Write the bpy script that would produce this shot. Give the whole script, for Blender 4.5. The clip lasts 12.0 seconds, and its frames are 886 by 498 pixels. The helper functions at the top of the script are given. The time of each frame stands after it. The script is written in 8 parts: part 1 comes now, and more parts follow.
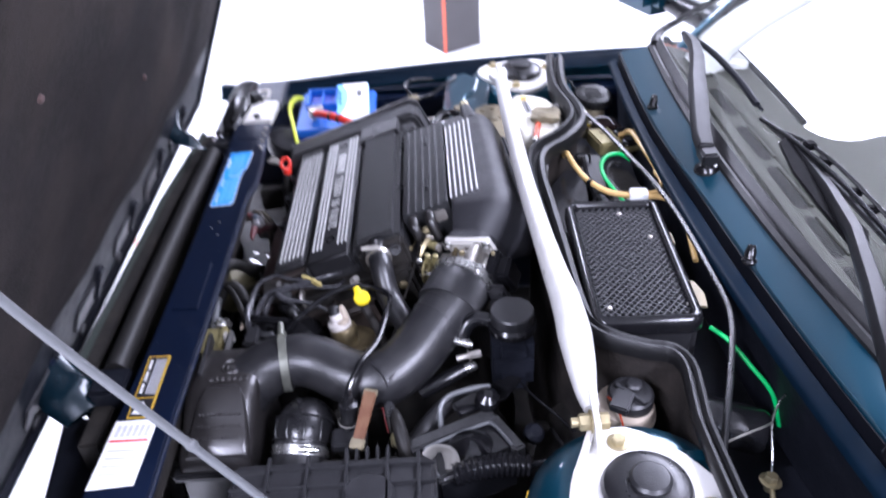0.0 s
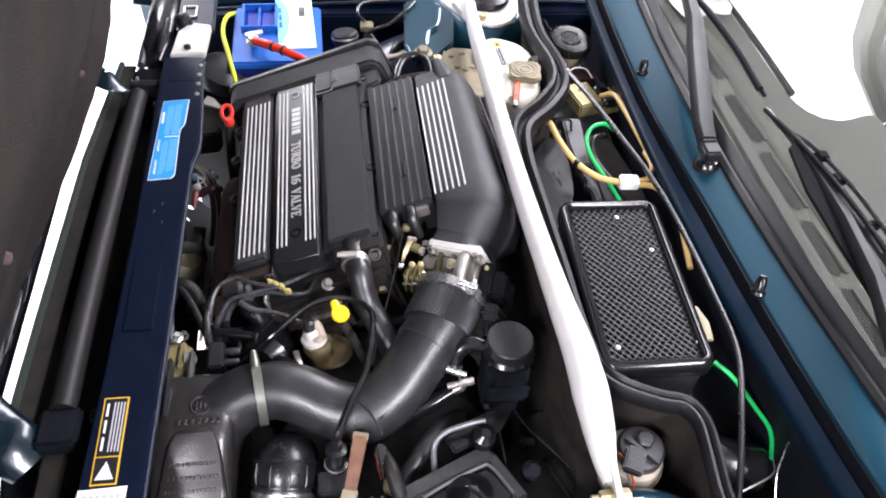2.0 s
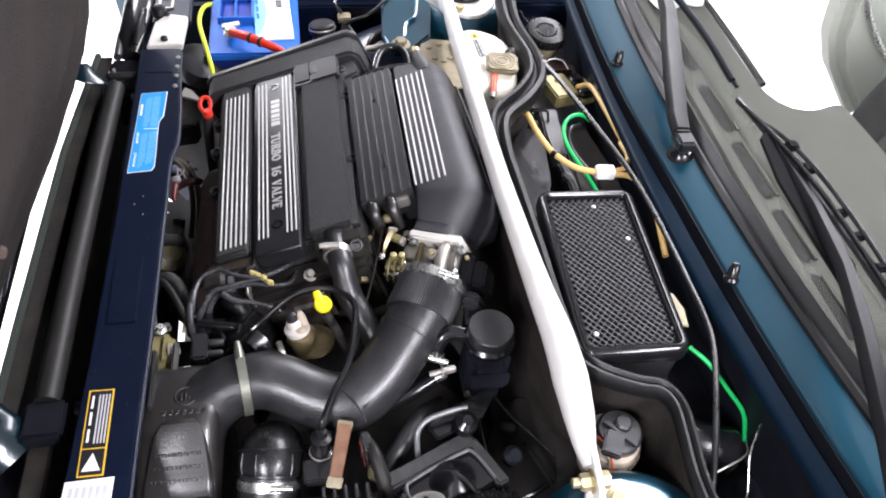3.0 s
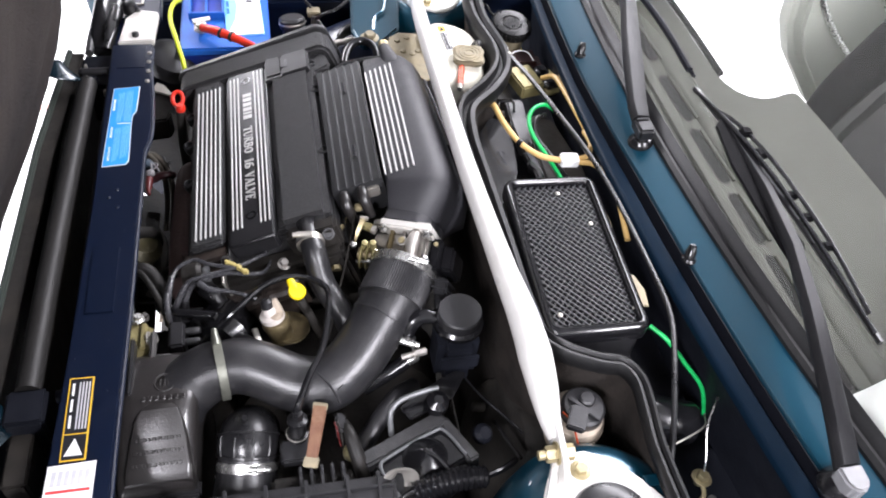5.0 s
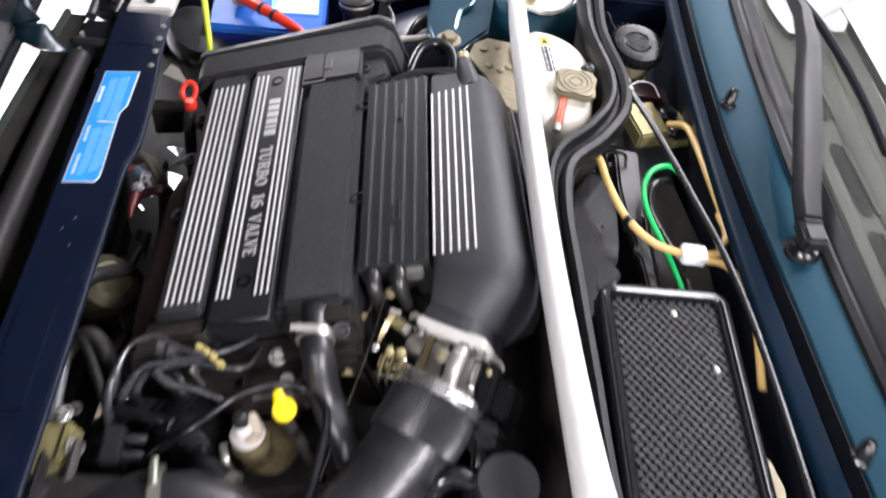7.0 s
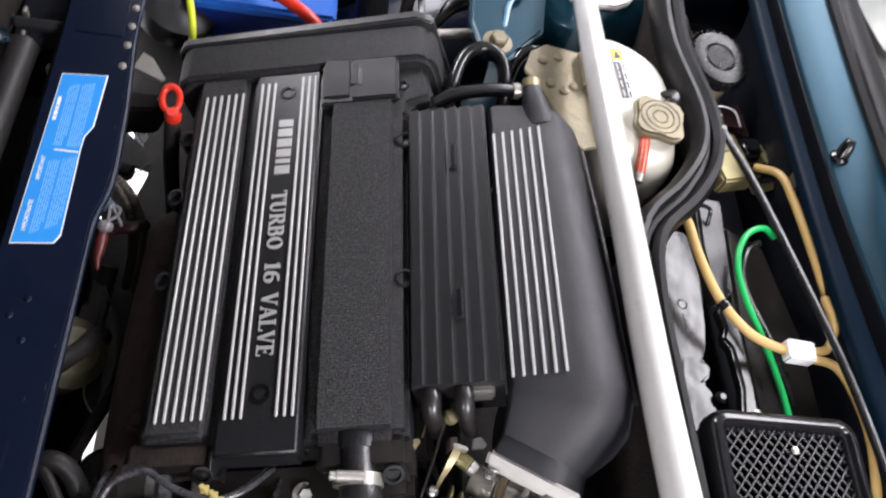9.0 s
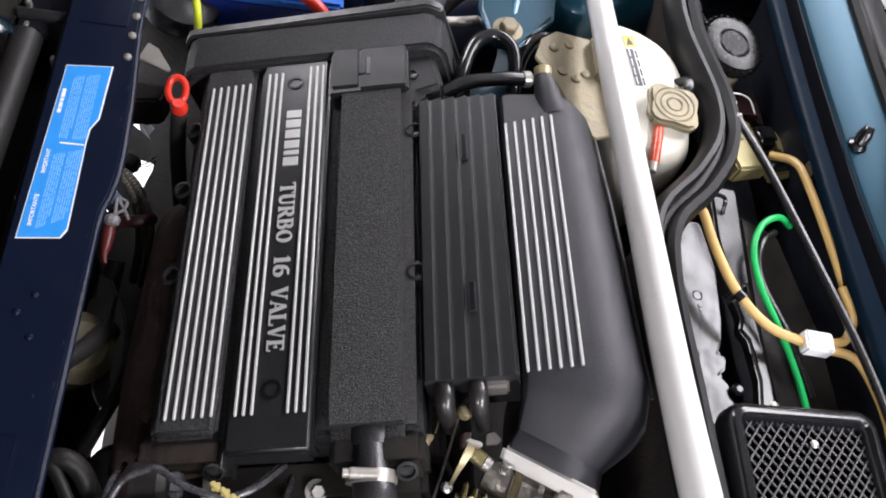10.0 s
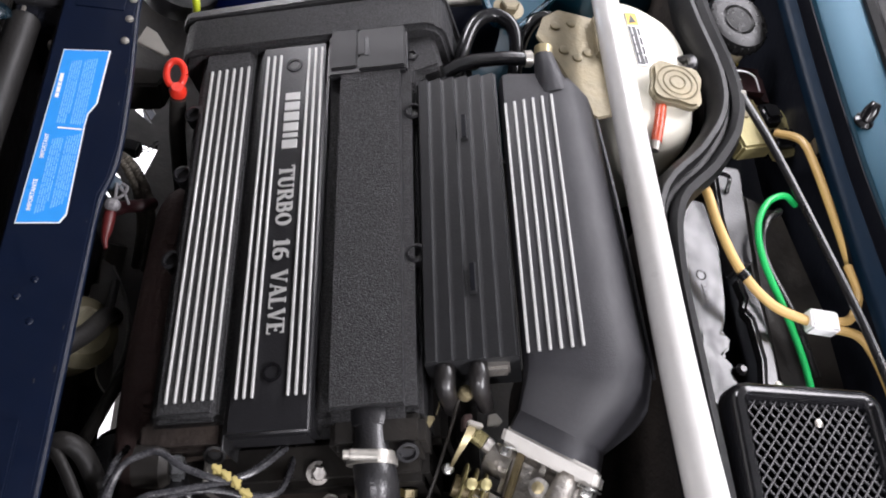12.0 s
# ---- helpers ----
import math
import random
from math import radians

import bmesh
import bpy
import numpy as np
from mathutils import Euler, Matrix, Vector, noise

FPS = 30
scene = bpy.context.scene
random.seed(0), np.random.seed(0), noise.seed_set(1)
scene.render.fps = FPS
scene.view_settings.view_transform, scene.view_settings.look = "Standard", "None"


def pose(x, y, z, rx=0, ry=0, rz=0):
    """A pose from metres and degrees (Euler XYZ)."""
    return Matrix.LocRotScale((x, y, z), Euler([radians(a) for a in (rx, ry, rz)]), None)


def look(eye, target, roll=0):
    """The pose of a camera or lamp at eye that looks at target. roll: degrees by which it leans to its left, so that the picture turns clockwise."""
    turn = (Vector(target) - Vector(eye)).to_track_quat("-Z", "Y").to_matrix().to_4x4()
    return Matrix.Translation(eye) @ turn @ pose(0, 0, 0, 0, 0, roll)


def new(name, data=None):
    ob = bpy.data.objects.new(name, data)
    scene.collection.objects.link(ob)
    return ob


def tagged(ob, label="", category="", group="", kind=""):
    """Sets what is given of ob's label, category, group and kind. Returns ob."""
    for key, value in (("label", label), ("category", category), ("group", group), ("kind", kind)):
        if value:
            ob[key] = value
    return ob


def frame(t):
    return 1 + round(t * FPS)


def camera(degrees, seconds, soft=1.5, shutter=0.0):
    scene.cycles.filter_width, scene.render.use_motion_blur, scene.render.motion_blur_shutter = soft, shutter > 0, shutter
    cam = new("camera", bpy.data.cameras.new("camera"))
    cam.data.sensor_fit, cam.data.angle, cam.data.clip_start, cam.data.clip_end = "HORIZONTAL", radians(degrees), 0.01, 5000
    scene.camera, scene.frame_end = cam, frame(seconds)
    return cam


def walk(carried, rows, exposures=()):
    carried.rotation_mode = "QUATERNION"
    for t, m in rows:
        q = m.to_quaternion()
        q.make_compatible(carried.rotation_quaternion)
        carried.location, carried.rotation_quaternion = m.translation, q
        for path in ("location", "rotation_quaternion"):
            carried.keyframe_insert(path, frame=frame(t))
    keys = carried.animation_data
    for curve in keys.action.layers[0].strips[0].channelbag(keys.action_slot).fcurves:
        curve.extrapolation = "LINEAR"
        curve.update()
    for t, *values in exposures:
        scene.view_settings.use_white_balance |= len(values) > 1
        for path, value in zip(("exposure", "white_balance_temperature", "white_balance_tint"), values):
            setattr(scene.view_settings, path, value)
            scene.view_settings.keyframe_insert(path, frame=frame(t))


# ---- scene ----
# x: towards the car's rear, y: across the car, z: up
cam = camera(57.8, 12.0, soft=1.9, shutter=0.75)
PATH = [
    (0, (-0.023, -0.065, 1.604), (-0.017, 1.565, 0.445), -3.1),
    (0.5, (-0.116, 0.026, 1.637), (0.08, 1.523, 0.324), 3.2),
    (1, (-0.103, 0.137, 1.665), (0.042, 1.603, 0.312), 1.2),
    (1.5, (-0.125, 0.178, 1.698), (0.138, 1.538, 0.255), 4.6),
    (2, (-0.138, 0.186, 1.712), (0.125, 1.514, 0.24), 5.5),
    (2.5, (-0.144, 0.183, 1.717), (0.152, 1.488, 0.23), 6.3),
    (3, (-0.148, 0.178, 1.723), (0.176, 1.478, 0.238), 7.1),
    (5, (-0.146, 0.147, 1.745), (0.235, 1.424, 0.254), 8.1),
    (5.5, (-0.145, 0.144, 1.747), (0.262, 1.419, 0.261), 8.7),
    (6, (-0.146, 0.154, 1.747), (0.271, 1.467, 0.298), 9.6),
    (6.5, (-0.131, 0.301, 1.662), (0.178, 1.577, 0.154), 12.2),
    (7, (-0.081, 0.475, 1.597), (0.136, 1.696, 0.028), 11.6),
    (7.2, (-0.078, 0.536, 1.585), (0.148, 1.742, 0.006), 11.1),
    (8.8, (-0.184, 0.716, 1.531), (0.221, 1.776, -0.116), 22.3),
    (9, (-0.189, 0.727, 1.525), (0.215, 1.742, -0.15), 23.7),
    (9.5, (-0.196, 0.737, 1.518), (0.178, 1.724, -0.18), 23.2),
    (10, (-0.193, 0.736, 1.516), (0.202, 1.726, -0.177), 23.4),
    (10.5, (-0.193, 0.737, 1.513), (0.202, 1.692, -0.199), 23.5),
    (11, (-0.192, 0.736, 1.514), (0.19, 1.706, -0.193), 22.7),
    (11.5, (-0.189, 0.735, 1.513), (0.184, 1.7, -0.198), 22.2),
    (12, (-0.184, 0.735, 1.513), (0.19, 1.693, -0.203), 22.5),
]
walk(cam, [(t, look(eye, target, roll)) for t, eye, target, roll in PATH],
     [(0, 0.40, 5650, 19), (0.5, 0.54, 5650, 19), (1, 0.54, 5800, 17), (1.5, 0.51, 6250, 15), (2, 0.51, 6400, 13), (3, 0.53, 6450, 11), (5, 0.58, 6450, 11), (6, 0.54, 6450, 11), (7.2, 0.39, 6500, 11), (8.8, 0.13, 6550, 11), (12, 0.19, 6550, 11)])

for old in list(bpy.data.objects):
    if old.type == "MESH":
        bpy.data.objects.remove(old)

# ---- world and light: a white showroom with broad ceiling light panels ----
world = bpy.data.worlds.new("showroom_air")
scene.world = world
world.use_nodes = True
world.node_tree.nodes["Background"].inputs["Color"].default_value = (1.0, 0.98, 0.95, 1)
world.node_tree.nodes["Background"].inputs["Strength"].default_value = 0.08


def ceiling_lamp(x, y, sx, sy, watts):
    data = bpy.data.lights.new("ceiling_lamp", "AREA")
    data.shape, data.size, data.size_y, data.energy = "RECTANGLE", sx, sy, watts
    data.color = (0.955, 0.935, 1.0)
    ob = new("ceiling_lamp", data)
    ob.location = (x, y, 3.30)
    return ob


for lx, ly, sx, sy, watts in ((-1.7, 4.1, 0.8, 3.6, 300), (2.45, 4.2, 1.6, 5.6, 470), (-1.6, -2.2, 0.6, 2.6, 270), (1.74, -2.2, 0.6, 2.6, 270)):
    ceiling_lamp(lx, ly, sx, sy, watts)

# ---- materials ----
def material(name, base, rough=0.5, metal=0.0, var=0.25, scale=40.0, bump=0.0, bump_scale=400.0, coat=0.0,
             second=None, patch=8.0, patch_mix=0.3, ior=1.5, transmission=0.0, rough_var=0.12):
    """Principled surface with colour variation at two scales, uneven gloss and fine relief."""
    m = bpy.data.materials.new(name)
    m.use_nodes = True
    nt = m.node_tree
    b = nt.nodes["Principled BSDF"]
    tc = nt.nodes.new("ShaderNodeTexCoord")

    def noise_at(s, detail=3.0):
        n = nt.nodes.new("ShaderNodeTexNoise")
        n.inputs["Scale"].default_value, n.inputs["Detail"].default_value = s, detail
        nt.links.new(tc.outputs["Object"], n.inputs["Vector"])
        return n

    def mix(fac, a, c):
        n = nt.nodes.new("ShaderNodeMix")
        n.data_type = "RGBA"
        for key, v in ((0, fac), (6, a), (7, c)):
            if hasattr(v, "is_linked"):
                nt.links.new(v, n.inputs[key])
            else:
                n.inputs[key].default_value = v
        return n.outputs[2]

    base = tuple(base)
    lo = tuple(c * (1 - var) for c in base) + (1,)
    hi = tuple(min(1.0, c * (1 + var)) for c in base) + (1,)
    col = mix(noise_at(scale).outputs["Fac"], lo, hi)
    other = tuple(second) if second else tuple(c * (1 - 0.6 * var) for c in base)
    ramp = nt.nodes.new("ShaderNodeMapRange")
    ramp.inputs["From Min"].default_value, ramp.inputs["From Max"].default_value = 0.45, 0.75
    ramp.inputs["To Max"].default_value = patch_mix
    nt.links.new(noise_at(patch, 5.0).outputs["Fac"], ramp.inputs["Value"])
    col = mix(ramp.outputs["Result"], col, other + (1,))
    nt.links.new(col, b.inputs["Base Color"])
    rr = nt.nodes.new("ShaderNodeMapRange")
    rr.inputs["To Min"].default_value, rr.inputs["To Max"].default_value = max(0.02, rough - rough_var), min(1.0, rough + rough_var)
    nt.links.new(noise_at(patch * 3).outputs["Fac"], rr.inputs["Value"])
    nt.links.new(rr.outputs["Result"], b.inputs["Roughness"])
    b.inputs["Metallic"].default_value = metal
    b.inputs["IOR"].default_value = ior
    b.inputs["Coat Weight"].default_value = coat
    b.inputs["Coat Roughness"].default_value = 0.06
    b.inputs["Transmission Weight"].default_value = transmission
    if bump:
        bp = nt.nodes.new("ShaderNodeBump")
        bp.inputs["Strength"].default_value, bp.inputs["Distance"].default_value = bump, 0.002
        nt.links.new(noise_at(bump_scale, 2.0).outputs["Fac"], bp.inputs["Height"])
        nt.links.new(bp.outputs["Normal"], b.inputs["Normal"])
    return m


CLAMPGREY = material("dulled_clamp_steel", (0.25, 0.255, 0.215), 0.34, 0.7, 0.3, 90, 0.2, 300, second=(0.10, 0.10, 0.085), patch=45, patch_mix=0.6)
TEAL = material("teal_metallic_paint", (0.0025, 0.042, 0.070), 0.31, 0.6, 0.12, 900, 0.0, coat=0.7, patch=3, rough_var=0.04)
NAVY = material("dark_blue_bay_paint", (0.0022, 0.0055, 0.017), 0.36, 0.0, 0.2, 60, 0.06, 60, coat=0.12, patch=12, ior=1.4)
CRACKLE = material("black_crackle_plastic", (0.0105, 0.0105, 0.0113), 0.44, 0.0, 0.6, 900, 0.9, 1000, second=(0.14, 0.14, 0.145), patch=760, patch_mix=0.6, ior=1.40)
FLAP_PLASTIC = material("smooth_black_plastic", (0.022, 0.022, 0.023), 0.5, 0.0, 0.15, 90, 0.1, 700, patch=14, ior=1.38)
SATIN = material("satin_black_plastic", (0.015, 0.015, 0.0165), 0.36, 0.0, 0.3, 90, 0.15, 500, patch=14)
PLENUM = material("grey_black_plastic", (0.022, 0.022, 0.0255), 0.50, 0.0, 0.25, 300, 0.25, 1100, patch=10)
COIL = material("charcoal_ribbed_plastic", (0.022, 0.0225, 0.024), 0.48, 0.0, 0.25, 90, 0.15, 600, patch=12)
GLOSSY = material("glossy_black_plastic", (0.006, 0.006, 0.007), 0.18, 0.0, 0.3, 60, 0.05, 200, patch=10)
RUBBER = material("black_rubber", (0.008, 0.008, 0.009), 0.30, 0.0, 0.35, 80, 0.12, 300, second=(0.02, 0.019, 0.018), patch=18)
HOSE = material("moulded_rubber_hose", (0.015, 0.015, 0.0165), 0.33, 0.0, 0.35, 60, 0.22, 420, second=(0.032, 0.031, 0.031), patch=44, patch_mix=0.6, coat=0.05, rough_var=0.08, ior=1.58)
GRIME = material("grimy_black_metal", (0.020, 0.0185, 0.017), 0.5, 0.05, 0.5, 40, 0.4, 120, second=(0.050, 0.043, 0.035), patch=16, patch_mix=0.5, ior=1.3)
FELT = material("bonnet_felt", (0.022, 0.0195, 0.019), 0.95, 0.0, 0.4, 120, 0.6, 500, second=(0.040, 0.033, 0.029), patch=7, patch_mix=0.7, ior=1.15)
STRIPE = material("brushed_aluminium", (0.50, 0.50, 0.485), 0.5, 0.35, 0.08, 200, 0.1, 500, patch=30)
CAST = material("cast_aluminium", (0.42, 0.40, 0.37), 0.45, 0.8, 0.25, 90, 0.5, 300, second=(0.16, 0.13, 0.10), patch=40, patch_mix=0.6)
STEEL = material("bright_steel", (0.60, 0.60, 0.58), 0.28, 0.95, 0.15, 120, 0.1, 300, patch=40)
GALV = material("galvanised_sheet", (0.45, 0.43, 0.39), 0.36, 0.75, 0.15, 60, 0.2, 200, patch=25)
ZINC = material("passivated_zinc", (0.19, 0.165, 0.11), 0.48, 0.4, 0.25, 70, 0.3, 220, second=(0.24, 0.20, 0.12), patch=30, patch_mix=0.7)
BRASS = material("pale_passivated_brass", (0.40, 0.34, 0.20), 0.42, 0.7, 0.25, 90, 0.2, 300, patch=40)
COPPER = material("worn_brown_tab", (0.105, 0.040, 0.016), 0.6, 0.0, 0.4, 60, 0.3, 200, second=(0.14, 0.085, 0.045), patch=55, patch_mix=0.5)
RUST = material("heat_browned_iron", (0.075, 0.046, 0.042), 0.75, 0.2, 0.4, 50, 0.6, 180, second=(0.055, 0.034, 0.031), patch=14, patch_mix=0.7)
WHITE = material("white_enamel", (0.68, 0.67, 0.645), 0.32, 0.0, 0.05, 60, 0.15, 120, second=(0.46, 0.43, 0.38), patch=14, patch_mix=0.35, coat=0.25)
PORCELAIN = material("white_ceramic", (0.62, 0.58, 0.54), 0.35, 0.0, 0.1, 80, 0.1, 200, patch=30)
TANK = material("milky_tank_plastic", (0.74, 0.72, 0.62), 0.42, 0.0, 0.08, 30, 0.15, 150, second=(0.55, 0.50, 0.38), patch=16, patch_mix=0.5)
PAPER = material("white_label_paper", (0.80, 0.80, 0.80), 0.35, 0.0, 0.04, 60, patch=12)
BLUE_LABEL = material("light_blue_label", (0.03, 0.27, 0.72), 0.32, 0.0, 0.08, 60, patch=12)
LABEL_INK = material("pale_label_ink", (0.17, 0.45, 0.84), 0.4, 0.0, 0.1, 80)
BLACK_INK = material("black_ink", (0.012, 0.012, 0.014), 0.45, 0.0, 0.2, 80)
GREY_INK = material("grey_ink", (0.50, 0.50, 0.53), 0.5, 0.0, 0.2, 80)
RED_INK = material("red_ink", (0.65, 0.05, 0.05), 0.4, 0.0, 0.1, 80)
AMBER = material("amber_label_ink", (0.72, 0.45, 0.04), 0.4, 0.0, 0.1, 80)
BATTERY = material("battery_blue_plastic", (0.013, 0.10, 0.43), 0.35, 0.0, 0.15, 60, 0.1, 300, patch=12)
BATTERY_DARK = material("battery_deep_blue", (0.006, 0.022, 0.20), 0.35, 0.0, 0.15, 60, patch=12)
RED = material("red_plastic", (0.62, 0.03, 0.015), 0.32, 0.0, 0.15, 60, 0.1, 200, patch=20)
ORANGE = material("orange_red_tube", (0.42, 0.055, 0.015), 0.28, 0.0, 0.3, 80, patch=30)
YELLOW = material("yellow_plastic", (0.80, 0.62, 0.01), 0.35, 0.0, 0.1, 60, 0.1, 200, patch=20)
YELLOW_GREEN = material("yellow_green_cable", (0.52, 0.60, 0.02), 0.35, 0.0, 0.15, 60, patch=20)
TAN = material("tan_cable_sleeve", (0.55, 0.36, 0.13), 0.42, 0.0, 0.18, 60, 0.1, 200, patch=30)
GREEN = material("green_cable", (0.01, 0.42, 0.10), 0.32, 0.0, 0.12, 60, patch=30)
MAROON = material("maroon_plastic", (0.024, 0.007, 0.008), 0.4, 0.0, 0.25, 60, 0.1, 200, patch=20)
DASH = material("grey_dashboard_skin", (0.036, 0.036, 0.030), 0.6, 0.0, 0.15, 300, 0.25, 800, patch=6, ior=1.22)
DASH_DARK = material("dark_grey_trim", (0.012, 0.0115, 0.011), 0.75, 0.0, 0.2, 200, 0.3, 600, patch=8, ior=1.15)
CLOTH = material("pale_grey_upholstery", (0.30, 0.305, 0.27), 0.8, 0.0, 0.1, 300, 0.3, 600, patch=8)
CLOTH_DARK = material("dark_grey_upholstery", (0.03, 0.029, 0.027), 0.9, 0.0, 0.2, 300, 0.4, 600, patch=8)
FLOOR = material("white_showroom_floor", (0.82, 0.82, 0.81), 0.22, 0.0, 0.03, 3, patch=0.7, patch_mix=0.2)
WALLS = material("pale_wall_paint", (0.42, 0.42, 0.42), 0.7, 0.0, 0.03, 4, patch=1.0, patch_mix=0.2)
CEILING = material("grey_ceiling_paint", (0.34, 0.34, 0.34), 0.8, 0.0, 0.05, 4, patch=1.0)
PLATE = material("dull_zinc_plate", (0.62, 0.60, 0.56), 0.42, 0.15, 0.12, 60, 0.15, 200, second=(0.32, 0.30, 0.26), patch=30, patch_mix=0.5)
COLUMN = material("dark_grey_column", (0.045, 0.042, 0.042), 0.5, 0.0, 0.15, 10, patch=3)
ORANGE_LINE = material("orange_red_line", (0.72, 0.10, 0.03), 0.4, 0.0, 0.08, 20)
BROWNED = material("oil_browned_casting", (0.036, 0.028, 0.024), 0.55, 0.1, 0.45, 50, 0.5, 200, second=(0.075, 0.055, 0.042), patch=20, patch_mix=0.6)
DULL_HOSE = material("dull_black_hose", (0.010, 0.0095, 0.009), 0.5, 0.0, 0.35, 60, 0.2, 300, second=(0.024, 0.020, 0.016), patch=16, ior=1.3)
BRAID = material("dark_braided_sleeve", (0.10, 0.088, 0.07), 0.5, 0.4, 0.35, 200, 0.3, 600, second=(0.04, 0.035, 0.028), patch=40)
LEAD = material("grey_ignition_lead", (0.036, 0.036, 0.040), 0.26, 0.0, 0.3, 90, 0.1, 400, second=(0.11, 0.11, 0.115), patch=160, patch_mix=0.6)
PALE_YELLOW = material("aged_yellow_plastic", (0.46, 0.38, 0.14), 0.5, 0.0, 0.2, 80, 0.1, 300, second=(0.33, 0.27, 0.12), patch=60)
RESON = material("brown_black_moulded_plastic", (0.018, 0.0165, 0.0162), 0.31, 0.0, 0.3, 60, 0.14, 420, second=(0.030, 0.027, 0.026), patch=26, coat=0.15, rough_var=0.06, ior=1.62)
SEALING = material("weathered_black_seal", (0.0075, 0.0075, 0.008), 0.42, 0.0, 0.35, 80, 0.12, 300, second=(0.016, 0.0155, 0.015), patch=18, ior=1.33)
DARK_OLIVE = material("grimy_olive_steel", (0.10, 0.088, 0.045), 0.5, 0.3, 0.45, 40, 0.4, 160, second=(0.03, 0.026, 0.018), patch=22, patch_mix=0.8)
DULL_BLACK = material("dull_black_shade_and_rubber", (0.005, 0.0055, 0.008), 0.5, 0.0, 0.3, 60, 0.1, 200, patch=14, ior=1.2)
TANKTOP = material("dull_black_tank", (0.014, 0.0135, 0.013), 0.5, 0.0, 0.3, 60, 0.2, 260, second=(0.024, 0.022, 0.02), patch=10, ior=1.35)
CASTPALE = material("pale_cast_aluminium", (0.40, 0.385, 0.36), 0.5, 0.45, 0.25, 90, 0.4, 300, second=(0.22, 0.19, 0.16), patch=40, patch_mix=0.6)
SHELF = material("dusty_grey_plastic", (0.17, 0.17, 0.175), 0.6, 0.0, 0.3, 50, 0.3, 200, second=(0.08, 0.08, 0.08), patch=20, patch_mix=0.6)
CANBLACK = material("shiny_black_enamel", (0.012, 0.012, 0.014), 0.22, 0.0, 0.2, 60, 0.05, 200, patch=14, ior=1.6)
# darkened teal: dim reflections on lip and wing return are in the colour
LIP = material("shaded_teal_lip_paint", (0.0020, 0.0080, 0.017), 0.42, 0.0, 0.2, 60, 0.04, 90, coat=0.0, patch=10, ior=1.2)
HINGE = material("dark_teal_hinge_paint", (0.002, 0.011, 0.018), 0.24, 0.2, 0.15, 60, 0.05, 200, coat=0.4, patch=14)
PILLAR = material("pale_grey_pillar_trim", (0.46, 0.46, 0.44), 0.45, 0.0, 0.05, 40, 0.1, 300, second=(0.36, 0.36, 0.34), patch=6)
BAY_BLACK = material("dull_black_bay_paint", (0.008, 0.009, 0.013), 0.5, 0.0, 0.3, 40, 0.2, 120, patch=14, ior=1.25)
FAINT_LINE = material("faded_red_floor_tape", (0.75, 0.42, 0.36), 0.4, 0.0, 0.08, 20)


def glass_material():
    m = bpy.data.materials.new("clear_windscreen_glass")
    m.use_nodes = True
    b = m.node_tree.nodes["Principled BSDF"]
    b.inputs["Base Color"].default_value = (0.94, 0.97, 0.95, 1)
    b.inputs["Roughness"].default_value = 0.0
    b.inputs["IOR"].default_value = 1.33
    b.inputs["Transmission Weight"].default_value = 1.0
    return m


WIPER = material("black_painted_arm", (0.010, 0.010, 0.011), 0.46, 0.0, 0.25, 60, 0.05, 300, patch=12, ior=1.32)
FILM = material("shiny_black_film", (0.012, 0.012, 0.013), 0.20, 0.0, 0.3, 60, 0.45, 26, patch=10, ior=1.55)
OLIVE = material("olive_passivated_steel", (0.27, 0.235, 0.11), 0.40, 0.45, 0.3, 50, 0.3, 200, second=(0.10, 0.085, 0.045), patch=35, patch_mix=0.5)
POTCREAM = material("yellowed_cream_plastic", (0.46, 0.39, 0.31), 0.4, 0.0, 0.1, 40, 0.1, 200, second=(0.34, 0.27, 0.20), patch=20, patch_mix=0.5)
BRONZE = material("grimy_bronze", (0.17, 0.135, 0.07), 0.45, 0.5, 0.35, 90, 0.3, 300, second=(0.045, 0.036, 0.025), patch=60, patch_mix=0.6)
DULLRED = material("dull_red_plastic", (0.065, 0.006, 0.006), 0.42, 0.0, 0.25, 60, 0.1, 200, patch=30)
EDGEGREY = material("worn_grey_edge", (0.030, 0.030, 0.031), 0.34, 0.0, 0.3, 120, 0.3, 500, second=(0.07, 0.07, 0.07), patch=60, patch_mix=0.5)
INSUL = material("brown_black_insulation", (0.020, 0.0175, 0.016), 0.85, 0.0, 0.5, 60, 0.5, 260, second=(0.044, 0.036, 0.030), patch=22, patch_mix=0.5, ior=1.2)
GLASS = glass_material()

# ---- building helpers ----
CENTRE = {}


def finish(bm, name, mat):
    """A linked mesh object with its origin in its middle and edges sharp where they turn hard."""
    bmesh.ops.recalc_face_normals(bm, faces=bm.faces)
    lo = Vector([min(v.co[i] for v in bm.verts) for i in range(3)])
    hi = Vector([max(v.co[i] for v in bm.verts) for i in range(3)])
    c = (lo + hi) / 2
    for v in bm.verts:
        v.co -= c
    for f in bm.faces:
        f.smooth = True
    for e in bm.edges:
        e.smooth = not (len(e.link_faces) == 2 and e.calc_face_angle(0) > 0.62)
    me = bpy.data.meshes.new(name)
    bm.to_mesh(me)
    bm.free()
    me.materials.append(mat)
    ob = new(name, me)
    ob.location = c
    CENTRE[ob] = c
    return ob


def thing(name, at, label, category, group="", kind=""):
    ob = new(name)
    ob.location = at
    ob.empty_display_size = 0.02
    CENTRE[ob] = Vector(at)
    return tagged(ob, label, category, group, kind)


